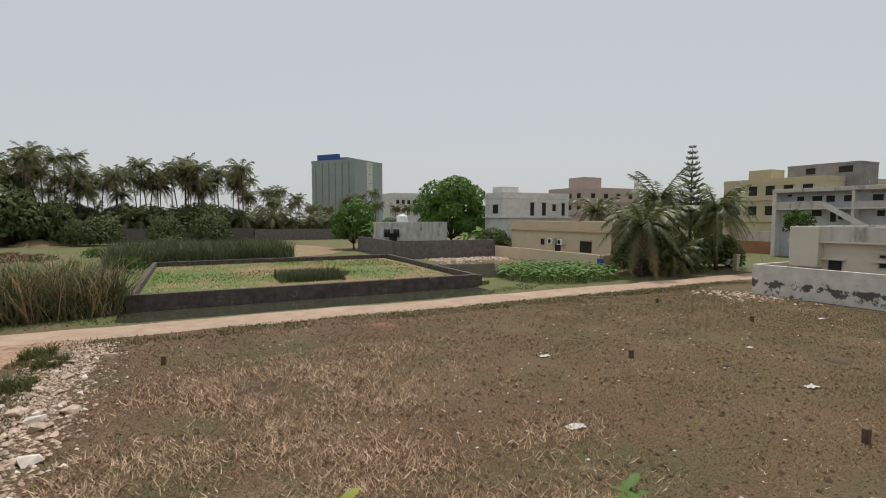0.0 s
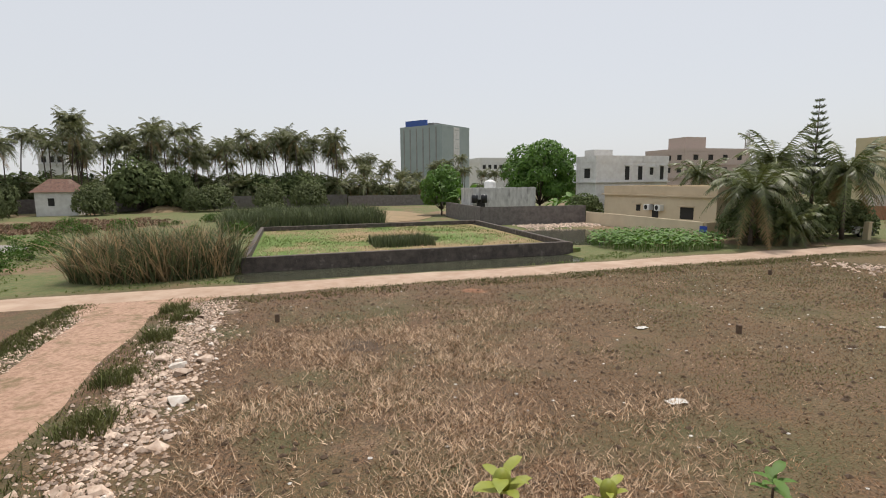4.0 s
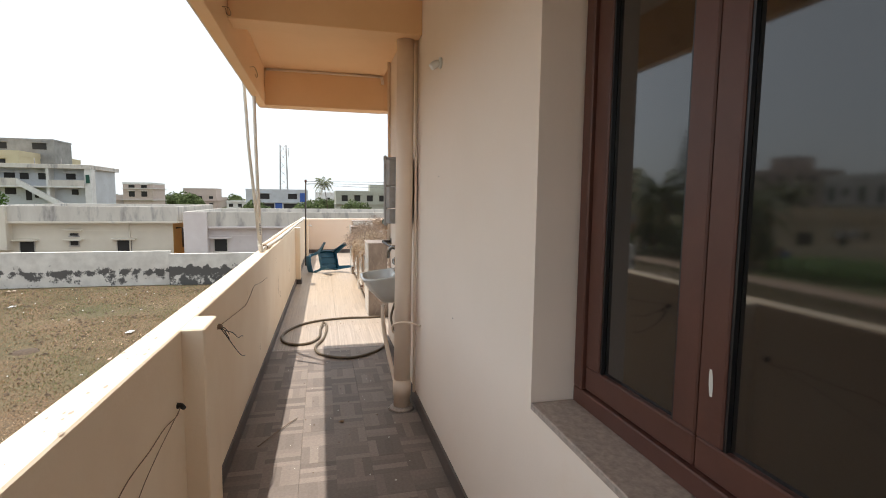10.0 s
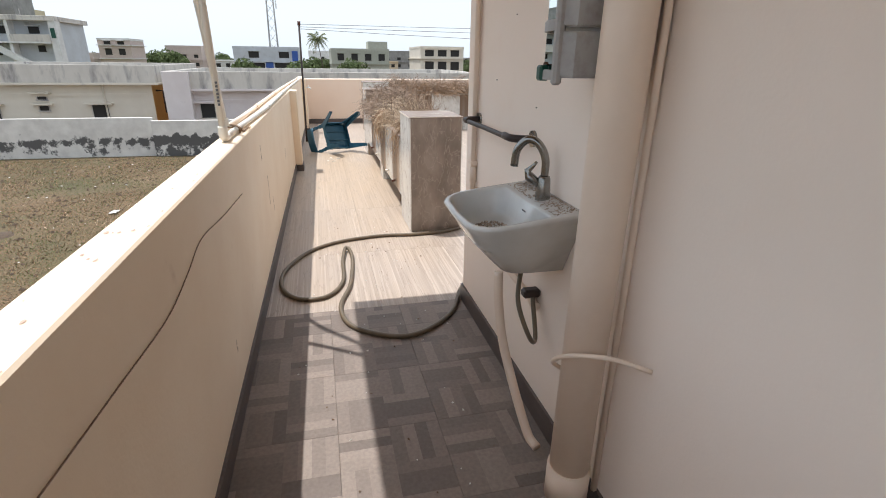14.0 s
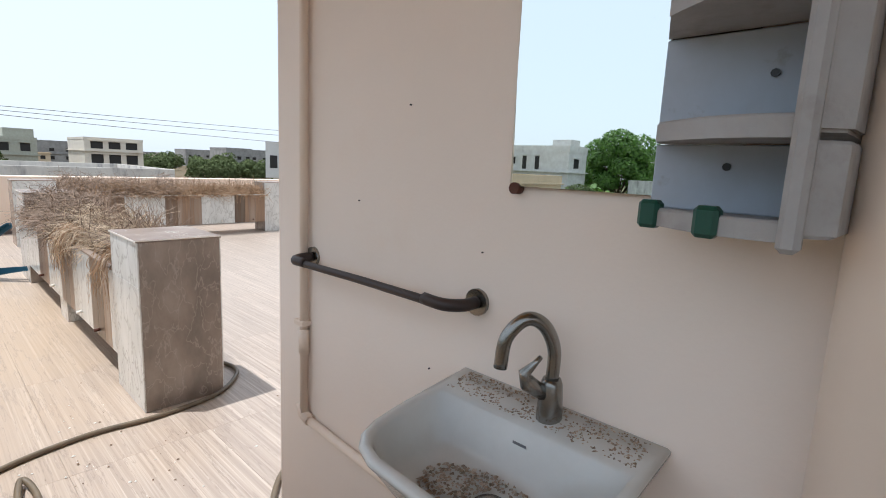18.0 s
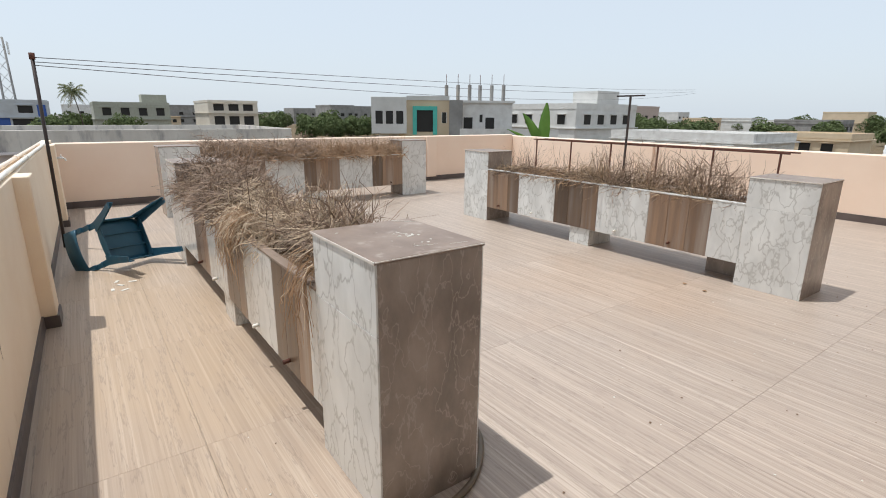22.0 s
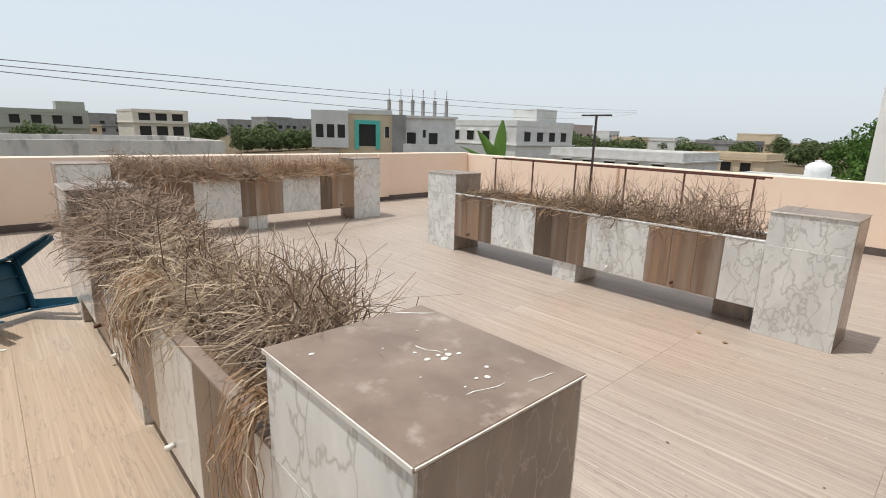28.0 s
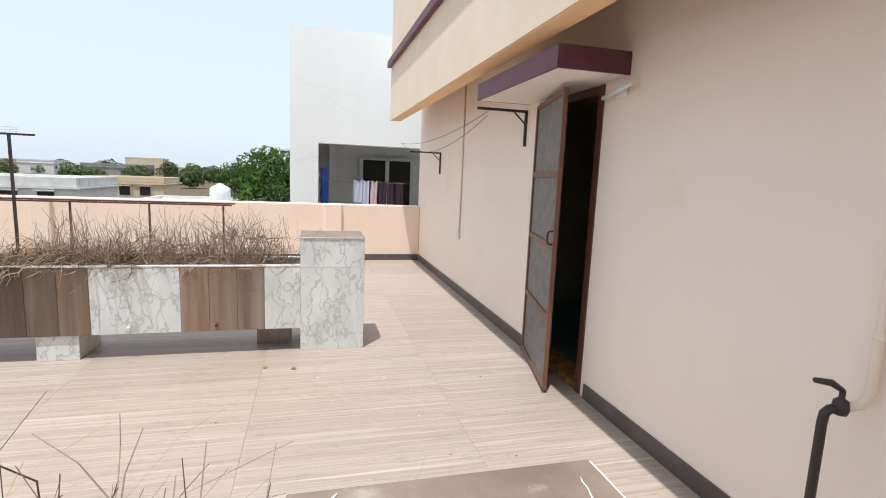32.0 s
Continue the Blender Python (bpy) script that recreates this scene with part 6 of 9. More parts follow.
for x, z, w, h in ((5.1, 0.72, 0.002, 0.05), (8.55, 0.62, 0.0014, 0.2), (8.75, 0.42, 0.0016, 0.1), (8.35, 0.86, 0.0012, 0.1), (6.9, 0.3, 0.0016, 0.06), (10.2, 0.55, 0.0014, 0.14), (3.2, 0.66, 0.0016, 0.06)):
    line = [(x + rr.uniform(-0.006, 0.006), PY - 0.0006 + 0.0125 * (6.0 - x), z - h * t) for t in (0, 0.25, 0.5, 0.75, 1)]
    solid("plaster_crack", tube(bmesh.new(), line, [w * 0.4, w * 0.5, w * 0.35, w * 0.5, w * 0.2], 5), M["dirt"], "fine dark crack in the parapet plaster", "crack", group="plaster cracks")
for x, z, r in ((5.05, 0.9, 0.002), (7.0, 1.55, 0.0022), (7.2, 1.3, 0.002), (5.4, 1.65, 0.002), (6.9, 0.9, 0.0022), (2.4, 1.9, 0.003), (2.2, 1.75, 0.002), (7.1, 1.95, 0.003), (6.75, 1.22, 0.002), (6.85, 1.9, 0.002)):
    solid("nail", tube(bmesh.new(), [(x, -0.002, z), (x, 0.004, z)], r, 7), M["dark_metal"], "small dark nail head in the house wall", "nail", group="wall nails")
rr = random.Random(52)
vs, fs = [], []
for _ in range(260):
    x = rr.uniform(-1.0, 14.5)
    y = PY + 0.0125 * (6.0 - x) + rr.uniform(0.008, 0.118)
    r, n, i = rr.uniform(0.002, 0.010), 6, len(vs)
    a = rr.uniform(0, 6.28)
    vs += [(x + 1.6 * r * math.cos(a + k * 1.047) * rr.uniform(0.4, 1.2), y + 0.7 * r * math.sin(a + k * 1.047) * rr.uniform(0.4, 1.2), 1.0012) for k in range(n)]
    fs.append(tuple(range(i, i + n)))
tagged(new("flaked_paint", from_lists("flaked_paint", vs, fs, M["flake"])), "pinkish flaked spots in the parapet paint", "stain", kind="stuff")
# ---- plants ----
def frond(vs, fs, base, yaw, rise, length, drop, leaflets, width, rnd):
    """One pinnate frond: an arching rib with leaflets hanging to both sides."""
    d = Vector((math.cos(yaw), math.sin(yaw), 0))
    s = Vector((-d.y, d.x, 0))
    line = []
    for k in range(leaflets + 1):
        t = k / leaflets
        line.append(base + d * length * (t - 0.18 * t * t) + Vector((0, 0, length * (rise * t - drop * t * t))))
    for k in range(1, leaflets + 1):
        a, b = line[k - 1], line[k]
        i = len(vs)
        w = 0.012 * length * (1 - 0.7 * k / leaflets)
        vs += [tuple(a - s * w), tuple(a + s * w), tuple(b + s * w), tuple(b - s * w)]
        fs.append((i, i + 1, i + 2, i + 3))
        t = k / leaflets
        ll = width * (math.sin(math.pi * min(1, 0.12 + 0.86 * t)) ** 0.6) * rnd.uniform(0.8, 1.15)
        fwd = (b - a).normalized()
        for sg in (-1, 1):
            tip = b + s * sg * ll * 0.75 + fwd * ll * 0.5 + Vector((0, 0, -ll * rnd.uniform(0.25, 0.75)))
            i = len(vs)
            wv = fwd * (length / leaflets * 0.44)
            vs += [tuple(b - wv), tuple(b + wv), tuple(tip)]
            fs.append((i, i + 1, i + 2))


def palm_tree(seed, height, crown=2.6, fronds=22, leaflets=14, lean=0.06, label="tall coconut palm with a drooping crown", group="coconut palms", dry=3, mat="palm", leaf=0.33):
    rnd = random.Random(seed)
    th = thing("palm_tree", label, "palm tree", group=group)
    lx, ly = rnd.uniform(-lean, lean) * height, rnd.uniform(-lean, lean) * height
    pts = [(lx * t * t, ly * t * t, height * t) for t in (0, 0.25, 0.5, 0.75, 1.0)]
    part("trunk", tube(bmesh.new(), pts, [0.20, 0.14, 0.12, 0.11, 0.12], 7), M["bark"], th)
    top = Vector((lx, ly, height))
    vs, fs = [], []
    for k in range(fronds):
        yaw = k * 2.399 + rnd.uniform(-0.25, 0.25)
        u = k / fronds
        frond(vs, fs, top, yaw, rnd.uniform(0.0, 0.3) + 1.15 * (1 - u), crown * rnd.uniform(0.75, 1.12), 0.62 + 0.5 * u, leaflets, crown * leaf, rnd)
    ob = new("crown", from_lists("crown", vs, fs, M[mat]))
    ob.parent = th
    if dry:
        vs, fs = [], []
        for k in range(dry):
            frond(vs, fs, top - Vector((0, 0, 0.15)), rnd.uniform(0, 6.28), -0.3, crown * 0.85, 0.8, leaflets, crown * 0.2, rnd)
        ob = new("dry_fronds", from_lists("dry_fronds", vs, fs, M["palm_dry"]))
        ob.parent = th
        tagged(ob, "brown hanging dead fronds")
    return th


def leaf_cloud(rnd, blobs, count, size, flat=0.5):
    """Small leaf faces scattered over lumpy blobs: (centre, radii)."""
    vs, fs = [], []
    for _ in range(count):
        c, r = rnd.choice(blobs)
        while True:
            d = Vector((rnd.gauss(0, 1), rnd.gauss(0, 1), rnd.gauss(0, 1))).normalized()
            if d.z > -0.55:
                break
        rad = rnd.uniform(0.72, 1.04) ** 0.7
        p = Vector(c) + Vector((d.x * r[0], d.y * r[1], d.z * r[2])) * rad
        n = (d + Vector((rnd.gauss(0, flat), rnd.gauss(0, flat), rnd.gauss(0, flat) + 0.3))).normalized()
        a = n.orthogonal().normalized()
        b = n.cross(a)
        ang = rnd.uniform(0, 6.28)
        a, b = a * math.cos(ang) + b * math.sin(ang), b * math.cos(ang) - a * math.sin(ang)
        s = size * rnd.uniform(0.6, 1.4)
        i = len(vs)
        vs += [tuple(p - a * s), tuple(p + b * s * 0.5), tuple(p + a * s + n * s * 0.2), tuple(p - b * s * 0.5)]
        fs.append((i, i + 1, i + 2, i + 3))
    return vs, fs


def leafy_tree(seed, height, radius, mat="leaf", count=3500, size=0.16, label="broad leafy green tree", name="tree", category="tree", trunk_h=0.35, group=""):
    rnd = random.Random(seed)
    th = thing(name, label, category, group=group)
    bm = bmesh.new()
    th_z = height * trunk_h
    tube(bm, [(0, 0, 0), (0.05, 0.03, th_z * 0.6), (0.0, 0.1, th_z)], [0.05 * height * 0.5, 0.04 * height * 0.5, 0.03 * height * 0.5], 7)
    blobs = []
    for k in range(17):
        a, u = k * 2.399, (k + 0.5) / 17
        rr = radius * rnd.uniform(0.5, 0.75) * math.sqrt(1 - max(0, 2 * u - 0.8) ** 2 * 0.62)
        c = Vector((rr * math.cos(a), rr * math.sin(a), th_z + (height - th_z) * (0.12 + 0.72 * u)))
        r = radius * rnd.uniform(0.30, 0.52)
        blobs.append((c, (r, r, r * 0.8)))
        tube(bm, [(0, 0.05, th_z * 0.9), c * 0.5 + Vector((0, 0, th_z * 0.5)), c], [0.02 * height * 0.5, 0.012 * height * 0.5, 0.004 * height], 5)
    part("trunk", bm, M["bark"], th)
    ob = new("crown", from_lists("crown", *leaf_cloud(rnd, blobs, count, size), M[mat]))
    ob.parent = th
    return th


def blades(rnd, n, x0, x1, y0, y1, h, w, z=None, lean=0.35, test=None):
    """Upright grass or reed blades, two faces each."""
    vs, fs = [], []
    for _ in range(n):
        x, y = rnd.uniform(x0, x1), rnd.uniform(y0, y1)
        if test and not test(x, y):
            continue
        zz = ground_height(x, y) - 0.02 if z is None else z
        hh = h * rnd.uniform(0.5, 1.15)
        a = rnd.uniform(0, 6.28)
        s = Vector((math.cos(a), math.sin(a), 0)) * w * rnd.uniform(0.6, 1.3)
        l = Vector((rnd.gauss(0, lean), rnd.gauss(0, lean), 0)) * hh
        p = Vector((x, y, zz))
        m, t = p + l * 0.35 + Vector((0, 0, hh * 0.6)), p + l + Vector((0, 0, hh * 0.98))
        i = len(vs)
        vs += [tuple(p - s), tuple(p + s), tuple(m + s * 0.7), tuple(m - s * 0.7), tuple(t)]
        fs += [(i, i + 1, i + 2, i + 3), (i + 3, i + 2, i + 4)]
    return vs, fs


def stuff(name, lists, mat, label, category):
    return tagged(new(name, from_lists(name, *lists, M[mat])), label, category, kind="stuff")


# ---- buildings ----
def building(name, label, x0, x1, y0, y1, top, wall="white_wall", floors=(), windows=(), parapet=0.5, roof_room=None, trim=None, base=G, category="house"):
    """A flat-roofed house. windows: (face, along0, along1, z0, z1); faces w, e, s, n. floors: heights of projecting slab bands."""
    th = thing(name, label, category)
    part("wall", boxes([(x0, x1, y0, y1, base - 0.2, top - parapet)]), M[wall], th)
    t = 0.15
    part("roof_parapet", boxes([(x0 - 0.05, x1 + 0.05, y0 - 0.05, y0 + t, top - parapet, top), (x0 - 0.05, x1 + 0.05, y1 - t, y1 + 0.05, top - parapet, top), (x0 - 0.05, x0 + t, y0 + t, y1 - t, top - parapet, top), (x1 - t, x1 + 0.05, y0 + t, y1 - t, top - parapet, top)]), M[trim or wall], th)
    for z in floors:
        part("floor_band", boxes([(x0 - 0.35, x1 + 0.2, y0 - 0.35, y1 + 0.2, z, z + 0.14)]), M[trim or wall], th)
    for f, a, b, z0, z1 in windows:
        d = 0.06
        if f == "w":
            r, hood = (x0 - 0.03, x0 + d, a, b, z0, z1), (x0 - 0.35, x0, a - 0.15, b + 0.15, z1 + 0.08, z1 + 0.16)
        elif f == "s":
            r, hood = (a, b, y0 - 0.03, y0 + d, z0, z1), (a - 0.15, b + 0.15, y0 - 0.35, y0, z1 + 0.08, z1 + 0.16)
        elif f == "n":
            r, hood = (a, b, y1 - d, y1 + 0.03, z0, z1), (a - 0.15, b + 0.15, y1, y1 + 0.35, z1 + 0.08, z1 + 0.16)
        else:
            r, hood = (x1 - d, x1 + 0.03, a, b, z0, z1), (x1, x1 + 0.35, a - 0.15, b + 0.15, z1 + 0.08, z1 + 0.16)
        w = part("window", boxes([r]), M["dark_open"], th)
        part("hood", boxes([hood]), M[trim or wall], w)
    if roof_room:
        part("roof_room", boxes([roof_room]), M[wall], th)
    return th


def window_row(face, a, b, n, z0, z1, width):
    step = (b - a) / n
    return [(face, a + step * (k + 0.5) - width / 2, a + step * (k + 0.5) + width / 2, z0, z1) for k in range(n)]


# ---- road, track, tank, ponds ----
def strip(name, pts_left, pts_right, mat, label, lift=0.03):
    """A sheet between two lines on the ground."""
    vs, fs = [], []
    m = 6
    for a, b in zip(pts_left, pts_right):
        for k in range(m + 1):
            t = k / m
            x, y = a[0] + (b[0] - a[0]) * t, a[1] + (b[1] - a[1]) * t
            vs.append((x, y, ground_height(x, y) + lift * (math.sin(math.pi * t) ** 0.5 if 0 < t < 1 else -0.6)))
    for i in range(len(pts_left) - 1):
        for k in range(m):
            q = i * (m + 1) + k
            fs.append((q, q + 1, q + m + 2, q + m + 1))
    return tagged(new(name, from_lists(name, vs, fs, M[mat], True)), label, name, kind="structure")


xs = [-49 + 1.0 * i for i in range(98)]
strip("road", [(x, 26.6 + 0.35 * noise.noise((x * 0.3, 1, 0))) for x in xs], [(x, 29.9 + 0.4 * noise.noise((x * 0.3, 9, 0))) for x in xs], "road", "pale sandy unpaved road along the field", 0.07)
ys = [-12 + 1.0 * i for i in range(40)]
strip("road_track", [(-7.9 + 0.3 * noise.noise((y * 0.3, 4, 0)) - max(0, y - 24) * 0.7, y) for y in ys], [(-4.8 + 0.3 * noise.noise((y * 0.3, 7, 0)) + max(0, y - 24) * 0.9, y) for y in ys], "track", "reddish dirt track joining the road", 0.05)

TX0, TX1, TY0, TY1 = -2.4, 21.0, 34.2, 58.5
bm = boxes([(TX0, TX1, TY0, TY0 + 0.35, G - 0.3, G + 0.85), (TX0, TX0 + 0.35, TY0 + 0.35, TY1, G - 0.3, G + 0.75), (TX0, TX1 + 1.5, TY1, TY1 + 0.35, G - 0.3, G + 0.75)], 0.03)
q = bmesh.new()
box(q, 0, 0.35, 0, 24.3, G - 0.3, G + 0.75, 0.03)
bmesh.ops.rotate(q, cent=(0, 0, 0), matrix=Matrix.Rotation(radians(-3.5), 3, 'Z'), verts=q.verts)
bmesh.ops.translate(q, vec=(TX1, TY0 + 0.2, 0), verts=q.verts)
structure("wall_tank_low", bm, M["old_concrete"], "low black-stained concrete wall round the marsh plot")
structure("wall_tank_side", q, M["old_concrete"], "low black-stained concrete side wall of the marsh plot")
ob = solid("ground_marsh", boxes([(TX0 + 0.2, TX1 + 1.0, TY0 + 0.2, TY1 + 0.1, G - 0.2, G + 0.28)]), M["marsh"], "bright green marsh grass inside the walled plot", "ground", kind="structure")


def pool(name, cx, cy, rx, ry, z, label, seed, mat="water"):
    n = 28
    vs = [(cx + rx * (1 + 0.25 * noise.noise((math.cos(k * math.tau / n) * 1.3, math.sin(k * math.tau / n) * 1.3, seed))) * math.cos(k * math.tau / n),
           cy + ry * (1 + 0.25 * noise.noise((math.cos(k * math.tau / n) * 1.3, math.sin(k * math.tau / n) * 1.3, seed + 5))) * math.sin(k * math.tau / n), z) for k in range(n)]
    return tagged(new(name, from_lists(name, vs, [tuple(range(n))], M[mat])), label, "water", kind="structure")


pool("water_ditch", 9.0, 32.6, 14.0, 3.2, G - 0.12, "still muddy ditch water beside the road", 1)
pool("water_marsh", 10.5, 45.0, 3.4, 3.2, G + 0.31, "open water in the marsh", 2)
pool("water_pond", 28.5, 45.5, 8.5, 9.5, G - 0.13, "dark muddy pond beside the houses", 3)
pool("water_puddle", -24.8, 52.0, 3.4, 4.2, G + 0.08, "grey dried puddle in the grass", 4, "mud")
pool("ground_plot", 14.0, 84.0, 9, 16, G + 0.07, "dry ploughed plot behind the marsh", 8, "plot")
rnd = random.Random(11)
stuff("marsh_reeds", blades(rnd, 1800, 7, 12, 40, 43.5, 0.9, 0.03, G + 0.28, 0.2), "reed", "clumps of dark reeds in the marsh", "reeds")
stuff("marsh_tufts", blades(rnd, 9000, TX0 + 0.6, TX1, TY0 + 0.6, TY1, 0.17, 0.03, G + 0.27, 0.8, lambda x, y: noise.noise((x * 0.12, y * 0.16, 0)) + 0.25 * noise.noise((x, y, 4)) > 0.0), "grass", "marsh grass tufts", "grass")
stuff("marsh_straw", blades(rnd, 7000, TX0 + 0.6, TX1, TY0 + 0.6, TY1, 0.15, 0.03, G + 0.27, 0.9, lambda x, y: noise.noise((x * 0.12, y * 0.16, 0)) + 0.25 * noise.noise((x, y, 4)) < 0.02), "dry_grass", "withered brown marsh grass", "grass")
stuff("reed_bed", blades(rnd, 9000, -7, 12, 61, 74, 2.5, 0.05, G, 0.32), "reed", "wide bed of tall grey-green reeds", "reeds")
def clump(x, y):
    return ((x + 6.9) / 4.5) ** 2 + ((y - 34.0) / 2.1) ** 2 < 1 + 0.3 * noise.noise((x * 0.5, y * 0.5, 0))
for k, (n, h, lean, mat) in enumerate(((1700, 3.2, 0.3, "reed"), (1700, 2.5, 0.5, "reed"), (900, 1.6, 0.8, "reed"), (1500, 3.1, 0.5, "dry_reed"), (1300, 1.9, 0.9, "dry_reed"))):
    stuff("reed_clump", blades(random.Random(60 + k), n, -11.6, -2.2, 31.8, 36.2, h, 0.034, G, lean, lambda x, y: clump(x, y) and noise.noise((x * 0.8, y * 0.8, k)) > -0.25), mat, "tall clump of green and dry reeds beside the road", "reeds")

# ---- walls and houses to the north ----
structure("wall_far_compound", boxes([(-150, 14, 121, 121.4, G - 0.3, G + 2.8), (14, 40, 119, 119.4, G - 0.3, G + 2.5)]), M["block_wall"], "long dark compound wall before the palm grove")
def pump_wall():
    bm = bmesh.new()
    for (ax, ay), (bx, by) in (((24.7, 77.0), (23.6, 59.3)), ((23.6, 59.3), (37.2, 57.3))):
        d = Vector((bx - ax, by - ay, 0))
        n = Vector((-d.y, d.x, 0)).normalized() * 0.12
        vs = [bm.verts.new((px + s * n.x, py + s * n.y, z)) for z in (G - 0.2, G + 2.3) for px, py, s in ((ax, ay, -1), (bx, by, -1), (bx, by, 1), (ax, ay, 1))]
        for f in ((3, 2, 1, 0), (4, 5, 6, 7), (0, 1, 5, 4), (1, 2, 6, 5), (2, 3, 7, 6), (3, 0, 4, 7)):
            bm.faces.new([vs[i] for i in f])
    return bm
structure("wall_block_compound", pump_wall(), M["block_wall"], "grey block compound wall")
building("shed", "small whitewashed shed with stained walls behind the block wall", 25.6, 35.4, 67.5, 72.5, 0.75, "stained_shed", windows=[("s", 26.2, 27.4, -2.2, -0.9)], parapet=0.35)
building("house", "white two-storey house with dark window slits", 41.8, 54, 62, 67, 5.1, "white_wall", (1.35,), [("w", 63.4, 64.8, 2.0, 3.3), ("s", 46.6, 47.3, 1.7, 3.6), ("s", 48.8, 49.5, 1.7, 3.6), ("s", 50.8, 51.4, 2.4, 3.4), ("s", 52.6, 53.2, 1.7, 3.6)], 0.9, (42.5, 45.5, 63.5, 66, 4.6, 6.0))
building("house", "single-storey cream house with air conditioners behind a low wall", 39.5, 50, 38.8, 56.5, 0.95, "cream_wall", (-0.15,), [("w", 41.6, 43.4, -2.4, -1.2), ("w", 46.6, 47.6, -2.5, -1.1), ("w", 49.6, 50.3, -1.9, -1.2), ("s", 40.5, 42.5, -2.9, -1.2)], 0.9, None, "cream_trim")
structure("wall_cream_compound", boxes([(37.2, 37.4, 38.0, 57.1, G - 0.2, G + 1.5), (37.4, 47, 37.8, 38.0, G - 0.2, G + 1.5)], 0.01), M["cream_wall"], "cream compound wall of the house")
building("apartment_building", "pinkish multi-storey apartment building far off", 92, 112, 100, 114, 9.2, "pink_wall", (2, 5.2), window_row("w", 100, 114, 4, 3.4, 4.6, 1.4) + window_row("s", 93, 111, 4, 3.4, 4.6, 1.4) + window_row("w", 100, 114, 4, 6.4, 7.6, 1.4) + window_row("s", 93, 111, 4, 6.4, 7.6, 1.4), 0.8, (94, 100, 102, 108, 8, 12.0), category="building")
building("apartment_building", "yellow three-storey apartment building", 92, 112, 45, 62, 8.2, "yellow_wall", (0.6, 4.4), window_row("w", 46, 61, 5, 1.8, 3.4, 1.5) + window_row("w", 46, 61, 5, 5.3, 6.9, 1.5), 0.8, (93, 97, 54, 58, 8, 9.9), category="building")
building("unfinished_building", "unfinished grey concrete upper storey", 98, 104, 43, 54, 10.6, "concrete", (), [("w", 44, 46, 8.9, 9.9), ("w", 49.5, 51, 8.9, 9.9)], 0.3, category="building")
def balcony_block():
    """White flats with a thick roof edge, recessed upper storey, balcony parapets and an outside stair."""
    th = thing("apartment_building", "white apartment building with recessed balconies and an outside stair", "building")
    part("wall", boxes([(72.8, 80, 28, 41, G - 0.2, 4.7)]), M["pale_blue_wall"], th)
    part("roof_slab", boxes([(71.5, 80.4, 27.6, 41.4, 4.7, 5.2)], 0.02), M["roof_edge"], th)
    for y0, y1 in ((27.6, 28.3), (32.0, 32.3), (40.9, 41.4)):
        part("fin_wall", boxes([(71.6, 72.8, y0, y1, G, 4.7)]), M["white_wall"], th)
    part("balcony_slab", boxes([(71.4, 72.8, 28.3, 40.9, 2.45, 2.62)]), M["white_wall"], th)
    part("balcony_wall", boxes([(71.4, 71.55, 28.3, 32.0, 2.62, 3.35)]), M["roof_edge"], th, "stained balcony parapet")
    part("balcony_wall", boxes([(71.4, 71.55, 35.2, 40.9, 2.62, 3.5)]), M["roof_edge"], th, "stained balcony parapet")
    bm = boxes([(71.3, 71.7, 0, 4.6, 0, 0.7)])
    for v in bm.verts:
        v.co.z += 2.75 - 0.62 * v.co.y
        v.co.y = 35.2 - v.co.y
    part("staircase", bm, M["white_wall"], th, "white outside stair flight")
    for a, c, z0, z1 in ((29.7, 30.7, 3.45, 4.15), (32.6, 33.6, 3.4, 4.15), (34.6, 35.5, 3.4, 4.15), (36.0, 37.1, 3.4, 4.15), (38.1, 38.9, 3.6, 4.15), (39.6, 40.1, 4.2, 4.45), (29.5, 30.2, 1.6, 2.25), (33.7, 34.1, 1.2, 2.25), (34.4, 35.0, 0.9, 2.3), (36.0, 37.1, 1.6, 2.35), (38.4, 39.4, 1.6, 2.35)):
        w = part("window", boxes([(72.74, 72.82, a, c, z0, z1)]), M["dark_open"], th)
        part("hood", boxes([(72.45, 72.8, a - 0.15, c + 0.15, z1 + 0.06, z1 + 0.13)]), M["white_wall"], w)
    part("window", boxes([(71.54, 71.6, 27.75, 28.15, 3.0, 4.0)]), M["green_plastic"], th, "green shutter")
    for y in (31.2, 34.0, 38.6):
        part("roof_pipe", tube(bmesh.new(), [(73, y, 5.2), (73, y, 5.9)], 0.05, 5), M["concrete"], th)


balcony_block()
tower = building("office_tower", "tall grey-green clad office block with a blue rooftop structure", 0, 16.0, 0, 17.6, 20.1, "green_clad", (), [("s", 7.0, 9.0, z, z + 1.6) for z in (2, 5, 8, 11, 14, 17)], 0.8, None, category="building")
part("lift_shaft_panel", boxes([(6.4, 9.8, -0.12, 0.0, G, 19.6)]), M["white_wall"], tower, "white vertical window strip")
part("roof_plant", boxes([(2.5, 8, 5, 15, 19.3, 21.1)]), M["concrete"], tower)
part("roof_screen", boxes([(0.4, 1.6, 7, 15.5, 19.3, 22.0)]), M["blue_paint"], tower, "blue rooftop screen")
for k in range(6):
    part("cladding_rib", boxes([(-0.1, 0.0, 2.2 + 2.7 * k, 2.6 + 2.7 * k, G, 19.2)]), M["concrete"], tower)
tower.matrix_basis = Matrix.Translation((48.7, 157, 0)) @ Matrix.Rotation(radians(37), 4, 'Z')
building("apartment_building", "row of pale far apartment blocks", 92, 118, 235, 250, 13.5, "white_wall", (3, 7, 11), window_row("s", 93, 117, 8, 4, 6, 1.6) + window_row("s", 93, 117, 8, 8, 10, 1.6), 0.8, category="building")
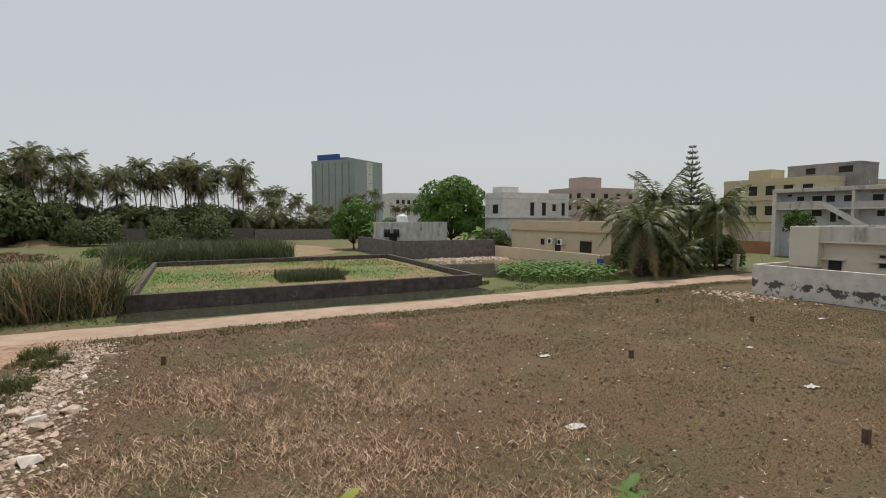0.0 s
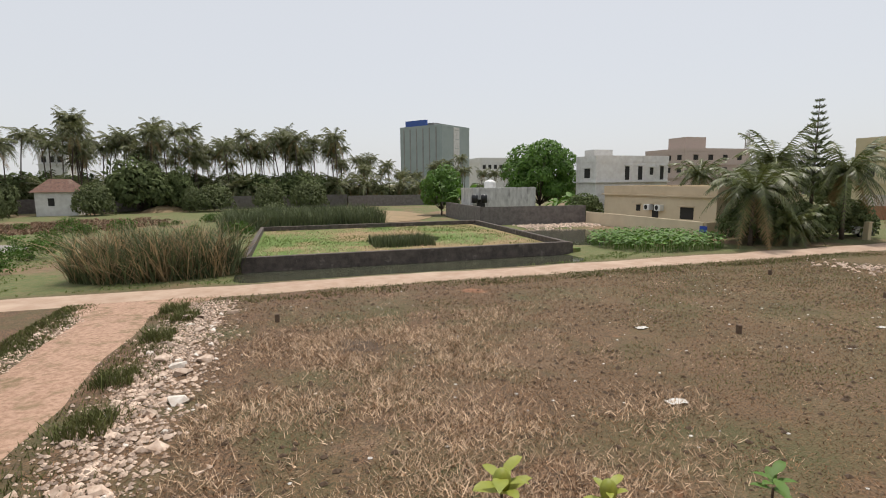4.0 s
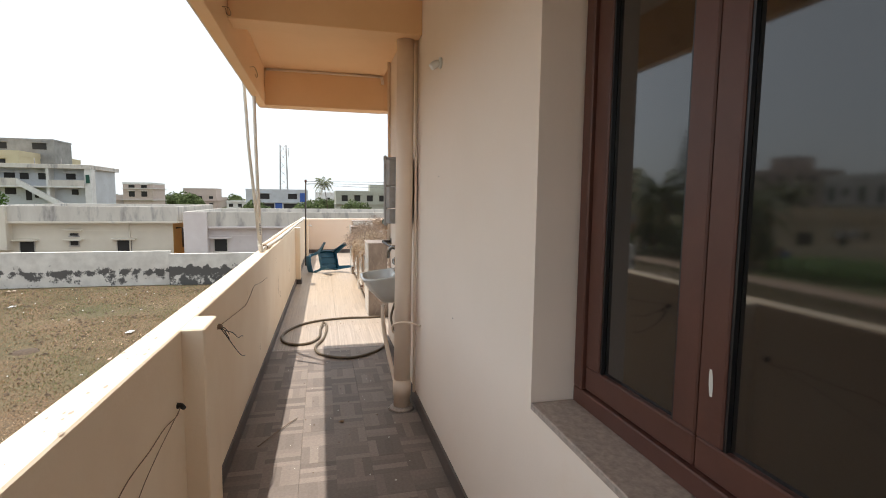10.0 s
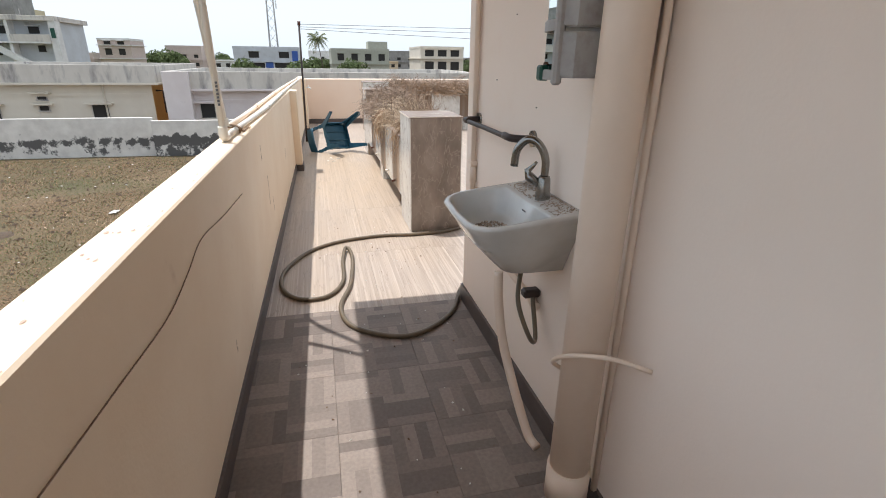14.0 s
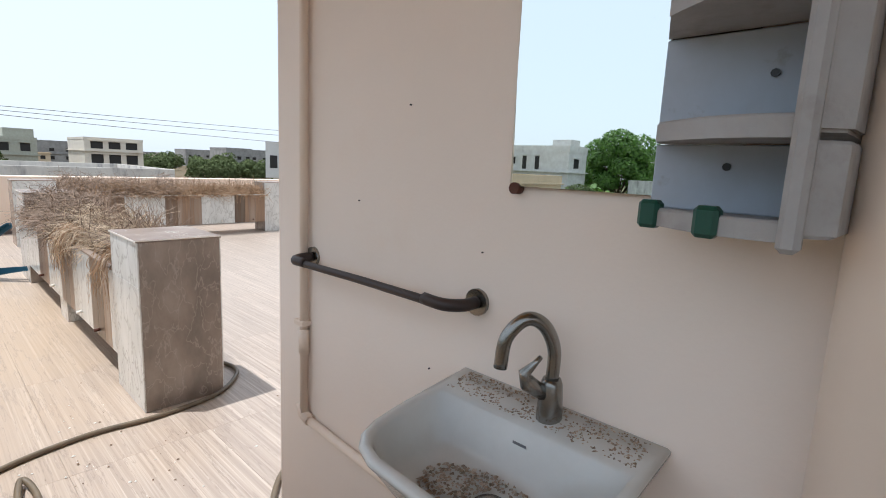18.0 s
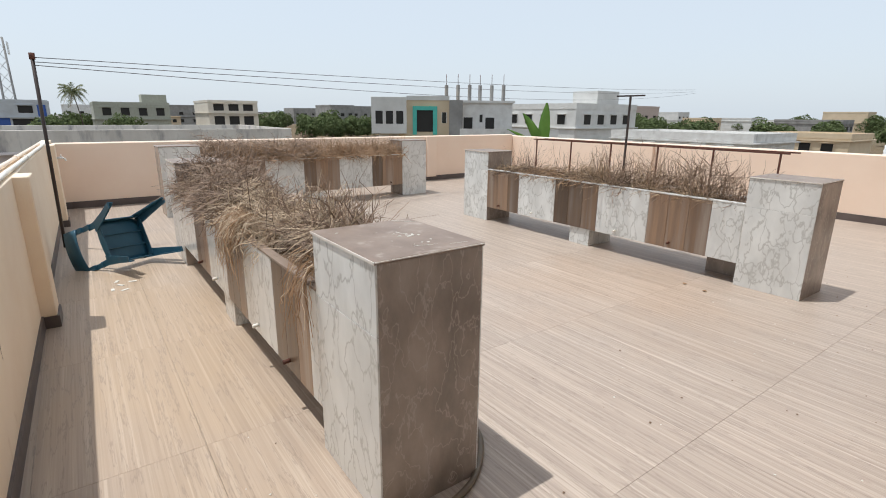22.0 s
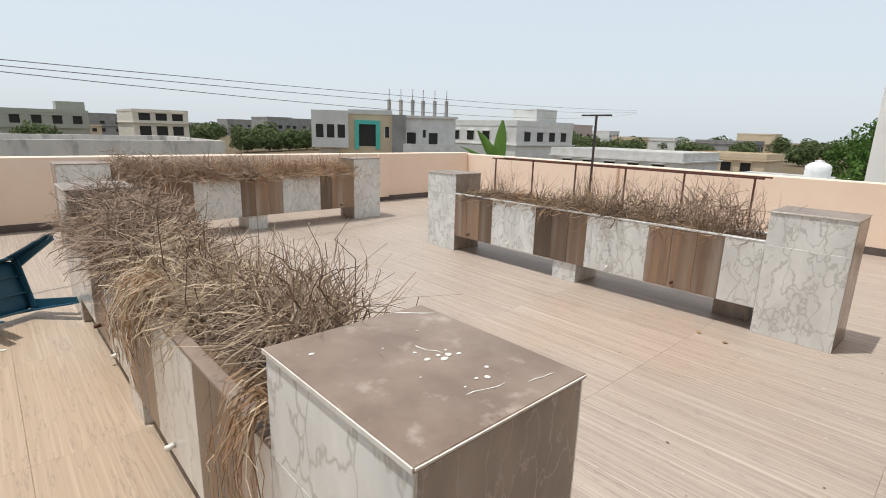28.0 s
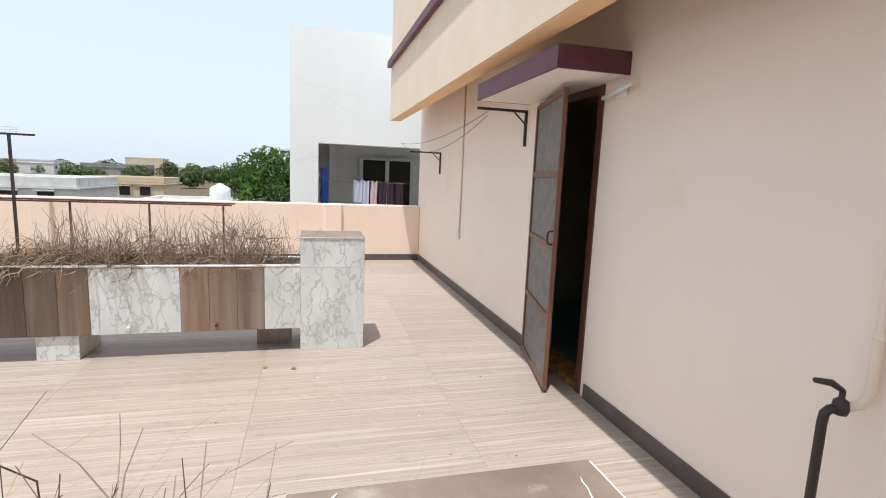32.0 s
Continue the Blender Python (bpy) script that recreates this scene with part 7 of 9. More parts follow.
building("shed", "old brick godown with a rusty sloping roof", -69.5, -54.0, 108, 120, 6.0, "godown_wall", (), window_row("s", -68, -58, 2, -0.6, 0.8, 1.3), 0.2, category="building")
building("house", "small cottage with a red tiled roof", -43, -36.5, 109, 114, 0.6, "white_wall", (), [("s", -41, -40, -2, -0.6)], 0.1)
bm = bmesh.new()
v = [bm.verts.new(c) for c in ((-43.6, 108.4, 0.5), (-36, 108.4, 0.5), (-36, 114.5, 0.5), (-43.6, 114.5, 0.5), (-41.5, 111.5, 2.9), (-38, 111.5, 2.9))]
for f in ((0, 1, 5, 4), (1, 2, 5), (2, 3, 4, 5), (3, 0, 4), (3, 2, 1, 0)):
    bm.faces.new([v[i] for i in f])
solid("cottage_roof", bm, M["tile_roof"], "hipped red clay-tiled roof on the cottage", "roof")
building("house", "white two-storey house behind the palms", -121, -100, 158, 170, 14.6, "far_white", (6.5, 10.8), window_row("s", -120, -101, 5, 8, 10, 1.8) + window_row("s", -120, -101, 5, 11.5, 13, 1.8), 0.7)
building("house", "small white house with dark windows among the palms", -63.5, -57, 164, 172, 11.0, "far_white", (7.4,), window_row("s", -63, -57.5, 3, 8, 9.6, 1.1), 0.6)
building("house", "white far house seen among the palms", -118, -98, 140, 152, 10.5, "white_wall", (3.5, 7), window_row("s", -117, -99, 4, 5, 6.5, 2), 0.6)
# white bungalows behind the stained wall
structure("wall_stained_compound", boxes([(35.6, 35.85, 9.6, 22.0, G - 0.3, -1.75), (35.85, 44, 21.8, 22.0, G - 0.3, -1.75)], 0.01), M["stained_white"], "white compound wall with black mould along its foot")
structure("wall_stained_lower", boxes([(35.3, 35.55, -14, 9.6, G - 0.3, -1.9)], 0.01), M["stained_grey"], "white compound wall dark with mould over most of its height")


def bungalow(name, label, mat, x, y0, y1, top, windows, block, side):
    """A flat-roofed bungalow seen from its west side: wall, roof edge slab and parapet, projecting block, hooded windows."""
    th = thing(name, label, "house")
    part("wall", boxes([(x, x + 11, y0, y1, G - 0.2, top - 1.1)]), M[mat], th)
    part("side_wall", boxes([(x + 0.02, x + 11, y0 - 0.012 if side < 0 else y1, y0 if side < 0 else y1 + 0.012, G, top - 1.12)]), M["orange_wall"], th, "ochre painted side wall")
    part("roof_slab", boxes([(x - 0.55, x + 11.3, y0 - 0.5, y1 + 0.4, top - 1.1, top - 0.97)], 0.01), M[mat], th)
    for r in ((x - 0.45, x - 0.27, y0 - 0.4, y1 + 0.3), (x - 0.27, x + 11.2, y0 - 0.4, y0 - 0.22), (x - 0.27, x + 11.2, y1 + 0.12, y1 + 0.3), (x + 11.0, x + 11.2, y0 - 0.22, y1 + 0.12)):
        part("roof_parapet", boxes([(*r, top - 0.97, top)], 0.01), M["roof_edge"], th, "roof parapet streaked with grey mould")
    part("roof", boxes([(x - 0.27, x + 11.0, y0 - 0.22, y1 + 0.12, top - 0.97, top - 0.85)]), M["concrete"], th)
    part("band", boxes([(x - 0.05, x, y0 + 0.3, y1 - 0.3, top - 1.75, top - 1.6)]), M[mat], th)
    part("projecting_room", boxes([(x - 0.7, x - 0.02, block[0], block[1], block[2], top - 0.02)]), M[mat], th)
    for a, b, z0, z1 in windows:
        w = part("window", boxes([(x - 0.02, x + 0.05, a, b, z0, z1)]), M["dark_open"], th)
        part("hood", boxes([(x - 0.4, x, a - 0.3, b + 0.3, z1 + 0.06, z1 + 0.14)]), M[mat], w)
        for e in (a - 0.06, b):
            part("frame", boxes([(x - 0.04, x - 0.02, e, e + 0.06, z0, z1)]), M["roof_edge"], w)
        part("sill", boxes([(x - 0.06, x - 0.02, a - 0.1, b + 0.1, z0 - 0.08, z0)]), M["roof_edge"], w)
    part("down_pipe", tube(bmesh.new(), [(x - 0.06, y0 + 2.6, G), (x - 0.06, y0 + 2.6, top - 1.1)], 0.05, 6), M[mat], th)
    return th


bungalow("bungalow", "cream-white single-storey bungalow with small dark windows", "bungalow", 39.5, 10.4, 21.2, 0.85, ((12.92, 13.76, -2.28, -1.40), (16.0, 16.45, -1.07, -0.80), (16.0, 16.45, -1.69, -1.42), (18.47, 19.24, -2.36, -1.43)), (19.6, 21.4, -1.9), -1)
bungalow("bungalow", "pinkish-white single-storey bungalow with small dark windows", "bungalow_pink", 38.6, -9.5, 9.0, 0.55, ((6.87, 7.65, -2.11, -1.30), (2.3, 2.9, -2.2, -1.3), (0.7, 1.3, -2.2, -1.3), (-5, -4, -2.2, -1.2)), (7.95, 9.35, -2.2), 1)
solid("water_pipe_stub", tube(bmesh.new(), [(39.9, 9.9, -1.9), (39.9, 9.9, -0.6), (39.9, 10.3, -0.6)], 0.06, 6), M["dark_metal"], "dark pipe stub between the bungalows", "pipe")

# ---- houses to the east and south ----
blue_house = building("house", "two-storey house with bright blue walls", 122, 136, 4, 17, 3.4, "pale_blue_wall", (0.4,), [("w", 5, 9, -1.6, 0.2), ("w", 11, 14, -1.6, 0.2), ("w", 6, 8, 1.2, 2.4), ("w", 12, 14, 1.2, 2.4)], 0.5)
for a, b, z0, z1 in ((4.2, 6.0, -2.2, 0.35), (9.3, 10.8, -2.2, 0.35), (4.2, 5.4, 0.6, 2.6), (14.4, 16.6, -1.0, 0.35)):
    part("blue_wall", boxes([(121.93, 122.0, a, b, z0, z1)]), M["blue_paint"], blue_house, "bright blue painted wall")
building("house", "small pink and white house behind the flats", 128, 137, 37.5, 43.5, 4.6, "pink_wall", (0.6, 3.2), window_row("w", 38, 43, 2, 1.4, 2.6, 1.2) + window_row("w", 38, 43, 2, 3.4, 4.0, 1.2), 0.4, None, "far_white")
building("house", "grey-green two-storey house with flat roof", 115, 130, -14.2, -2.5, 3.2, "green_wall", (0.2,), window_row("w", -14, -3, 4, 0.9, 2.2, 1.3), 0.5, (116, 120, -14, -10, 3, 4.6))
building("house", "cream three-storey house under construction", 111, 124, -29, -20, 3.8, "bungalow", (-1.2, 1.4), window_row("w", -28.5, -20.5, 3, -0.7, 0.9, 1.8) + window_row("w", -28.5, -20.5, 3, 1.9, 3.1, 1.8), 0.4)
def turquoise_house():
    th = thing("house", "white two-storey house with a turquoise window bay and rooftop columns", "house")
    part("white_room", boxes([(53.2, 64, -31.4, -28.0, -0.5, 3.2)], 0.02), M["far_white"], th, "white upper room jutting out")
    part("wall", boxes([(54.0, 64, -36.9, -30.6, G - 0.2, 2.9)]), M["cream_trim"], th)
    part("lower_wall", boxes([(55.0, 64, -30.6, -28.6, G - 0.2, -0.5)]), M["white_wall"], th)
    part("rear_wall", boxes([(55.2, 66, -42.0, -36.9, G - 0.2, 2.7)]), M["white_wall"], th)
    part("pillar", boxes([(53.6, 54.0, -36.9, -35.6, G, 2.95)]), M["concrete"], th)
    part("roof_edge", boxes([(54.9, 66.2, -42.2, -36.9, 2.7, 2.95)]), M["white_wall"], th)
    part("roof_railing", boxes([(53.9, 54.05, -35.6, -31.4, 2.9, 3.35)]), M["far_white"], th)
    fr = part("bay_frame", boxes([(53.7, 54.0, -34.4, -34.0, -0.6, 2.3), (53.7, 54.0, -32.4, -32.0, -0.6, 2.3), (53.7, 54.0, -34.0, -32.4, 1.9, 2.3)]), M["teal_paint"], th, "turquoise window frame")
    part("pane", boxes([(53.95, 54.02, -34.0, -32.4, -0.3, 1.9)]), M["dark_open"], fr)
    for a, c, z0, z1, x in ((-29.1, -28.4, 0.5, 1.8, 53.2), (-30.1, -29.4, 0.5, 1.8, 53.2), (-31.1, -30.4, 0.5, 1.8, 53.2), (-35.3, -34.9, 0.6, 1.7, 54.0), (-38.0, -37.1, -0.1, 1.2, 55.2), (-39.0, -38.7, 0.7, 1.5, 55.2), (-40.2, -39.3, -0.4, 1.2, 55.2)):
        w = part("window", boxes([(x - 0.03, x + 0.05, a, c, z0, z1)]), M["dark_open"], th)
        for e in (a - 0.06, c):
            part("frame", boxes([(x - 0.05, x - 0.03, e, e + 0.06, z0, z1)]), M["white_wall"], w)
    part("compound_wall", boxes([(50.5, 50.7, -46, -36.5, G, 0.1)]), M["white_wall"], th)

    return th


TURN = Matrix.Translation((55.5, -24.5, 0)) @ Matrix.Rotation(radians(-33), 4, 'Z') @ Matrix.Diagonal((0.7, 1.07, 1, 1)) @ Matrix.Translation((-53.2, 28.0, 0))
turquoise_house().matrix_basis = TURN
building("house", "off-white two-storey house with balconies", 55, 70, -70, -56, 3.2, "far_white", (-0.3,), window_row("w", -69, -57, 4, 0.3, 1.6, 1.4) + window_row("n", 56, 69, 4, 0.3, 1.6, 1.4), 0.8, (55.5, 60, -66, -61, 2.4, 5.0))
building("house", "long low white house with a flat roof", 30, 46, -62, -52, -0.1, "white_wall", (-1.1,), window_row("n", 31, 45, 5, -2.6, -1.4, 1.3), 0.8)
building("house", "small cream flat-roofed house", 28, 37, -80, -72, -0.3, "cream_trim", (-1.2,), window_row("n", 29, 36, 3, -2.6, -1.5, 1.2), 0.6)
nb = thing("neighbour_house", "tall white neighbouring house with cracked plaster and an open balcony", "house")
for r in ((9.3, 9.82, -20, -9.6, G - 0.2, 4.06), (3.0, 9.3, -9.9, -9.6, 1.97, 4.06), (3.0, 9.3, -20, -9.6, G - 0.2, 0.0), (3, 3.2, -20, -9.6, 0.0, 3.7), (3.2, 9.3, -13.2, -13.0, 0.0, 3.7)):
    part("wall", boxes([r]), M["nb_white"], nb)
part("roof", boxes([(3.0, 9.3, -20, -9.9, 3.7, 4.06)]), M["nb_white"], nb)
part("column", boxes([(8.85, 9.0, -12.9, -12.6, 0, 2.3)], 0.01), M["nb_white"], nb)
w = part("window", boxes([(6.85, 8.2, -12.99, -12.9, 0.1, 1.85)]), M["dark_open"], nb)
part("frame", boxes([(6.8, 6.88, -12.89, -12.85, 0.1, 1.85), (7.45, 7.55, -12.89, -12.85, 0.1, 1.85), (8.13, 8.21, -12.89, -12.85, 0.1, 1.85), (6.88, 8.13, -12.89, -12.85, 1.78, 1.86)]), M["white_plastic"], w)
rr = random.Random(3)
for pts in (((9.75, -9.594, 3.1), (9.4, -9.594, 3.02), (8.9, -9.594, 2.98), (8.5, -9.594, 2.8)), ((9.2, -9.594, 2.95), (9.0, -9.594, 2.75), (8.7, -9.594, 2.6)), ((9.7, -9.594, 1.85), (9.45, -9.594, 1.78), (9.33, -9.594, 1.7)), ((9.75, -9.594, 1.6), (9.5, -9.594, 1.68), (9.33, -9.594, 1.72))):
    line = [Vector(p) + Vector((rr.uniform(-0.03, 0.03), 0, rr.uniform(-0.03, 0.03))) for p in spline(pts, 6)]
    part("crack", tube(bmesh.new(), line, 0.0012, 4), M["nb_crack"], nb, "fine crack in the plaster")

# ---- trees ----
TREES = random.Random(5)
palms = [palm_tree(20 + k, h, c, f, 19, 0.08, leaf=lf) for k, (h, c, f, lf) in enumerate(((15.5, 4.0, 30, 0.32), (18.5, 3.8, 28, 0.32), (12.5, 4.2, 30, 0.32), (14.0, 3.8, 28, 0.32), (4.5, 4.8, 24, 0.28), (16.0, 3.5, 28, 0.34)))]
spots = []
for k in range(66):
    x = -50 + k * 1.14 + TREES.uniform(-1.4, 1.4)
    spots.append((x, 123 + TREES.uniform(0, 24), TREES.choice((0, 2, 3, 5, 0, 2, 3, 1)), 0.98 if x < 14 else 0.78))
for k in range(22):
    spots.append((25 + k * 1.6 + TREES.uniform(-0.9, 0.9), 128 + TREES.uniform(0, 16), TREES.choice((2, 3, 3, 5)), TREES.uniform(0.52, 0.72)))
for x in (-112, -106, -101.5, -93, -88, -82.4, -76, -62, -57, -54, -47):
    spots.append((x, 119 + TREES.uniform(0, 8), TREES.choice((0, 3, 2, 5)), TREES.uniform(0.85, 1.05)))
for k in range(56):
    spots.append((-104 + k * 2.55 + TREES.uniform(-2, 2), 123 + TREES.uniform(0, 9), 4, TREES.uniform(0.7, 1.1)))
spots += [(-61.5, 105.0, 3, 0.9), (-56.5, 104.0, 2, 0.95), (-66.5, 122, 0, 1.0), (-47.5, 110, 2, 0.9), (-43.0, 117, 0, 0.95)]
for k, p in enumerate(palms):
    p.matrix_basis = pose(-52 + 11 * k, 126, G - 0.1, 0, 0, k * 70)
for x, y, k, *f in spots:
    copy_thing(palms[k], pose(x, y, G - 0.1, TREES.uniform(-4, 4), TREES.uniform(-4, 4), TREES.uniform(0, 360)) @ Matrix.Scale(TREES.uniform(0.86, 1.1) * f[0], 4))
big = leafy_tree(3, 10.0, 5.2, "leaf_bright", 11000, 0.26, "large round bright green tree beside the white house", trunk_h=0.16)
big.matrix_basis = pose(39.6, 74.0, G) @ Matrix.Scale(1.16, 4)
t2 = leafy_tree(4, 6.8, 3.6, "leaf_bright", 5200, 0.24, "bright green tree beside the block wall", trunk_h=0.12)
t2.matrix_basis = pose(24.9, 80.5, G) @ Matrix.Diagonal((0.98, 0.98, 1.2, 1))
bush = [leafy_tree(30 + k, 5.6, 4.0, "dark_leaf", 3000, 0.34, "dark green bushy tree before the grove", "bushy_tree", "tree", 0.06, "bushy trees") for k in range(3)]
scrub_tree = leafy_tree(36, 5.0, 4.0, "grey_leaf", 2800, 0.30, "grey-green bushy tree at the meadow's edge", "bushy_tree", "tree", 0.06, "bushy trees")
for k, b in enumerate(bush):
    b.matrix_basis = pose(-60 + 31 * k, 128, G)
scrub_tree.matrix_basis = pose(-14, 113, G)
for k in range(84):
    x, y = -105 + k * 1.95 + TREES.uniform(-2, 2), 125 + TREES.uniform(0, 24)
    copy_thing(bush[k % 3], pose(x, y, G - 0.2, 0, 0, TREES.uniform(0, 360)) @ Matrix.Scale(TREES.uniform(0.8, 1.5) * (0.6 if x > 14 else 1.0), 4))
for b, x, y, s, h in ((scrub_tree, -77.5, 114, 1.5, 2.05), (bush[0], -54.0, 105, 0.9, 1.75), (bush[2], -70.5, 105, 0.55, 1.0), (scrub_tree, -48.4, 108, 0.85, 1.3), (scrub_tree, -33.3, 107, 0.82, 1.08), (bush[1], -28, 117, 1.5, 1.85), (bush[2], -21.5, 118, 1.0, 1.5), (scrub_tree, -17.4, 111, 0.5, 0.9),
                      (scrub_tree, -70, 116, 0.7, 0.9), (scrub_tree, -3, 112, 0.8, 1.0), (scrub_tree, 5, 115, 1.0, 1.1), (scrub_tree, -44, 99, 0.3, 0.75), (scrub_tree, -61, 86, 0.45, 0.8), (scrub_tree, -1.5, 80, 0.5, 0.5)):
    copy_thing(b, pose(x, y, G - 0.1, 0, 0, TREES.uniform(0, 360)) @ Matrix.Diagonal((s, s, h, 1)))


def banana_tree(seed, height, leaves):
    """A clump of broad arching leaves on a short green stem."""
    r = random.Random(seed)
    th = thing("banana_tree", "banana plant with broad torn green leaves", "plant", group="banana plants by the shed")
    part("stem", tube(bmesh.new(), [(0, 0, 0), (0.05, 0, height * 0.55)], [0.16, 0.07], 7), M["leaf"], th)
    for k in range(leaves):
        a, rise, ln = k * 2.4 + r.uniform(-0.3, 0.3), r.uniform(0.5, 1.5), height * r.uniform(0.40, 0.55)
        d, e = Vector((math.cos(a), math.sin(a), 0)), Vector((-math.sin(a), math.cos(a), 0))
        vs = []
        for i in range(8):
            t = i / 7
            c = Vector((0, 0, height * 0.5)) + d * ln * t + Vector((0, 0, ln * (rise * t - 0.9 * t * t)))
            w = ln * 0.15 * math.sin(math.pi * min(0.97, 0.1 + 0.88 * t)) ** 0.6 * r.uniform(0.8, 1.1)
            vs += [tuple(c + e * w - Vector((0, 0, w * 0.3))), tuple(c), tuple(c - e * w - Vector((0, 0, w * 0.3)))]
        fs = []
        for i in range(7):
            fs += [(3 * i, 3 * i + 1, 3 * i + 4, 3 * i + 3), (3 * i + 1, 3 * i + 2, 3 * i + 5, 3 * i + 4)]
        new("leaf", from_lists("leaf", vs, fs, M["leaf_bright"])).parent = th
    return th


bt = banana_tree(6, 5.6, 9)
bt.matrix_basis = pose(26.9, 75.5, G)
for x, y, f, z in ((28.2, 76.5, 1.1, 40), (29.6, 75.2, 0.95, 150), (36.6, 63.5, 0.75, 60), (38.2, 62.3, 0.85, 200), (39.6, 61.5, 0.8, 310)):
    copy_thing(bt, pose(x, y, G, 0, 0, z) @ Matrix.Scale(f, 4))
for k, (x, y) in enumerate([(112 + 3 * k, -40 - 6 * k) for k in range(6)] + [(100 - 9 * k, -80 - 7 * k) for k in range(8)] + [(96 + 4 * k, 12 - 9 * k) for k in range(3)]):
    copy_thing(bush[k % 3], pose(x, y, G, 0, 0, TREES.uniform(0, 360)) @ Matrix.Scale(0.8, 4))
low = leafy_tree(38, 0.8, 0.9, "leaf", 420, 0.07, "low green weed bush in the meadow", "weed_bush", "bush", 0.06, "meadow weeds")
low.matrix_basis = pose(-25, 43, G)
for k in range(44):
    x, y = TREES.uniform(-48, -3.5), TREES.uniform(38, 84)
    copy_thing(low, pose(x, y, ground_height(x, y) if y < 70 else G - 0.03, 0, 0, TREES.uniform(0, 360)) @ Matrix.Scale(TREES.uniform(0.6, 1.9), 4))
for k in range(14):
    a = k * math.tau / 14
    copy_thing(low, pose(-24.8 + 4.6 * math.cos(a), 52 + 4.9 * math.sin(a), G - 0.02, 0, 0, k * 50) @ Matrix.Scale(TREES.uniform(0.5, 0.9), 4))
ne = palm_tree(50, 4.4, 4.4, 34, 26, 0.02, "bushy coconut palm with wide drooping fronds", "roadside palms", 4, "palm_near", 0.22)
ne.matrix_basis = pose(36.8, 32.6, G)
ne2 = palm_tree(51, 6.0, 4.6, 34, 26, 0.03, "bushy coconut palm with wide drooping fronds", "roadside palms", 5, "palm_near", 0.22)
ne2.matrix_basis = pose(47.5, 32.8, G)
copy_thing(ne2, pose(44.0, 37.0, G + 0.9, 0, 0, 130))
copy_thing(ne, pose(41.0, 34.8, G + 0.2, 0, 0, 200))
copy_thing(ne, pose(40.0, 31.8, G - 1.4, 0, 0, 300) @ Matrix.Scale(0.7, 4))
copy_thing(ne, pose(53, 55, G + 1.5, 0, 0, 40))
copy_thing(palms[3], pose(96.3, -0.6, G, 0, 0, 40) @ Matrix.Scale(0.56, 4))
copy_thing(bush[0], pose(39.0, 60.0, G, 0, 0, 40) @ Matrix.Scale(0.62, 4))
copy_thing(bush[1], pose(43.5, 58.5, G, 0, 0, 10) @ Matrix.Scale(0.5, 4))
copy_thing(scrub_tree, pose(51, 45.0, G, 0, 0, 10) @ Matrix.Scale(1.25, 4))


def monkey_tree():
    """A tall conifer with tiers of rising branches."""
    rnd = random.Random(9)
    th = thing("conifer", "slender conifer with regular tiers of branches", "tree", (47.0, 35.4, G))
    part("trunk", tube(bmesh.new(), [(0, 0, 0), (0, 0, 12.6)], [0.2, 0.02], 7), M["bark"], th)
    vs, fs = [], []
    for tier in range(15):
        z = 4.0 + tier * 0.6
        r = 2.7 * (1 - tier / 16.5)
        for k in range(10):
            a = k * math.tau / 10 + tier * 0.4
            frond(vs, fs, Vector((0, 0, z)), a, 0.22, r, -0.14, 10, 0.34, rnd)
    ob = new("foliage", from_lists("foliage", vs, fs, M["dark_leaf"]))
    ob.parent = th


monkey_tree()
for k, (x, y, h, r) in enumerate(((38.5, 33.8, 3.4, 2.8), (43.5, 33.4, 3.2, 2.6), (50, 34.5, 3.4, 2.6))):
    b = leafy_tree(60 + k, h, r, "dark_leaf", 2400, 0.2, "dense shrub growing under the palms", "shrub", "shrub", 0.1, "roadside shrubs")
    b.matrix_basis = pose(x, y, G)
sb = leafy_tree(70, 6.6, 2.6, "leaf", 5000, 0.13, "green tree beside the neighbouring house")
sb.matrix_basis = pose(11.6, -34, G)
copy_thing(sb, pose(17, -58, G - 0.8, 0, 0, 80))
# ---- the field and its litter ----
rnd = random.Random(21)
for x, y, h in ((0.0, 21.3, 0.45), (15.65, 14.35, 0.45), (26.5, 22.2, 0.42), (26.3, 16.3, 0.42), (15.0, 6.75, 0.5)):
    z = ground_height(x, y)
    po = thing("marker_post", "short brown granite boundary post in the field", "post", (x, y, z - 0.05), "boundary posts")
    part("stone", boxes([(-0.085, 0.085, -0.075, 0.075, 0, h * 0.72 + 0.05)], 0.025), M["post_stone"], po)


def blade_field(seed, n, x0, x1, y0, y1, h, w, lean, test, mat, label, near=1.5):
    """Short grass over the ground: bent three-corner blades, thickest near the house. test: keeps a blade at (x, y)."""
    r = random.Random(seed)
    vs, fs = [], []
    for _ in range(n):
        x, y = r.uniform(x0, x1), y0 + (y1 - y0) * r.random() ** near
        if not test(x + r.gauss(0, 0.35), y + r.gauss(0, 0.35)):
            continue
        z = ground_height(x, y) - 0.01
        hh, a, b = h * r.uniform(0.5, 1.5), r.uniform(0, 6.28), r.uniform(0, 6.28)
        ww = w * r.uniform(0.6, 1.4) * (0.7 + y * 0.035)
        sx, sy = ww * math.cos(a), ww * math.sin(a)
        k = r.uniform(0.2, 1.0) * lean * hh
        i = len(vs)
        vs += [(x - sx, y - sy, z), (x + sx, y + sy, z), (x + k * math.cos(b), y + k * math.sin(b), z + hh)]
        fs.append((i, i + 1, i + 2))
    return stuff("field_grass", (vs, fs), mat, label, "grass")


def patch(x, y, s, k):
    return noise.noise((x * s, y * s, k)) + 0.5 * noise.noise((x * s * 3.1, y * s * 3.1, k + 5))


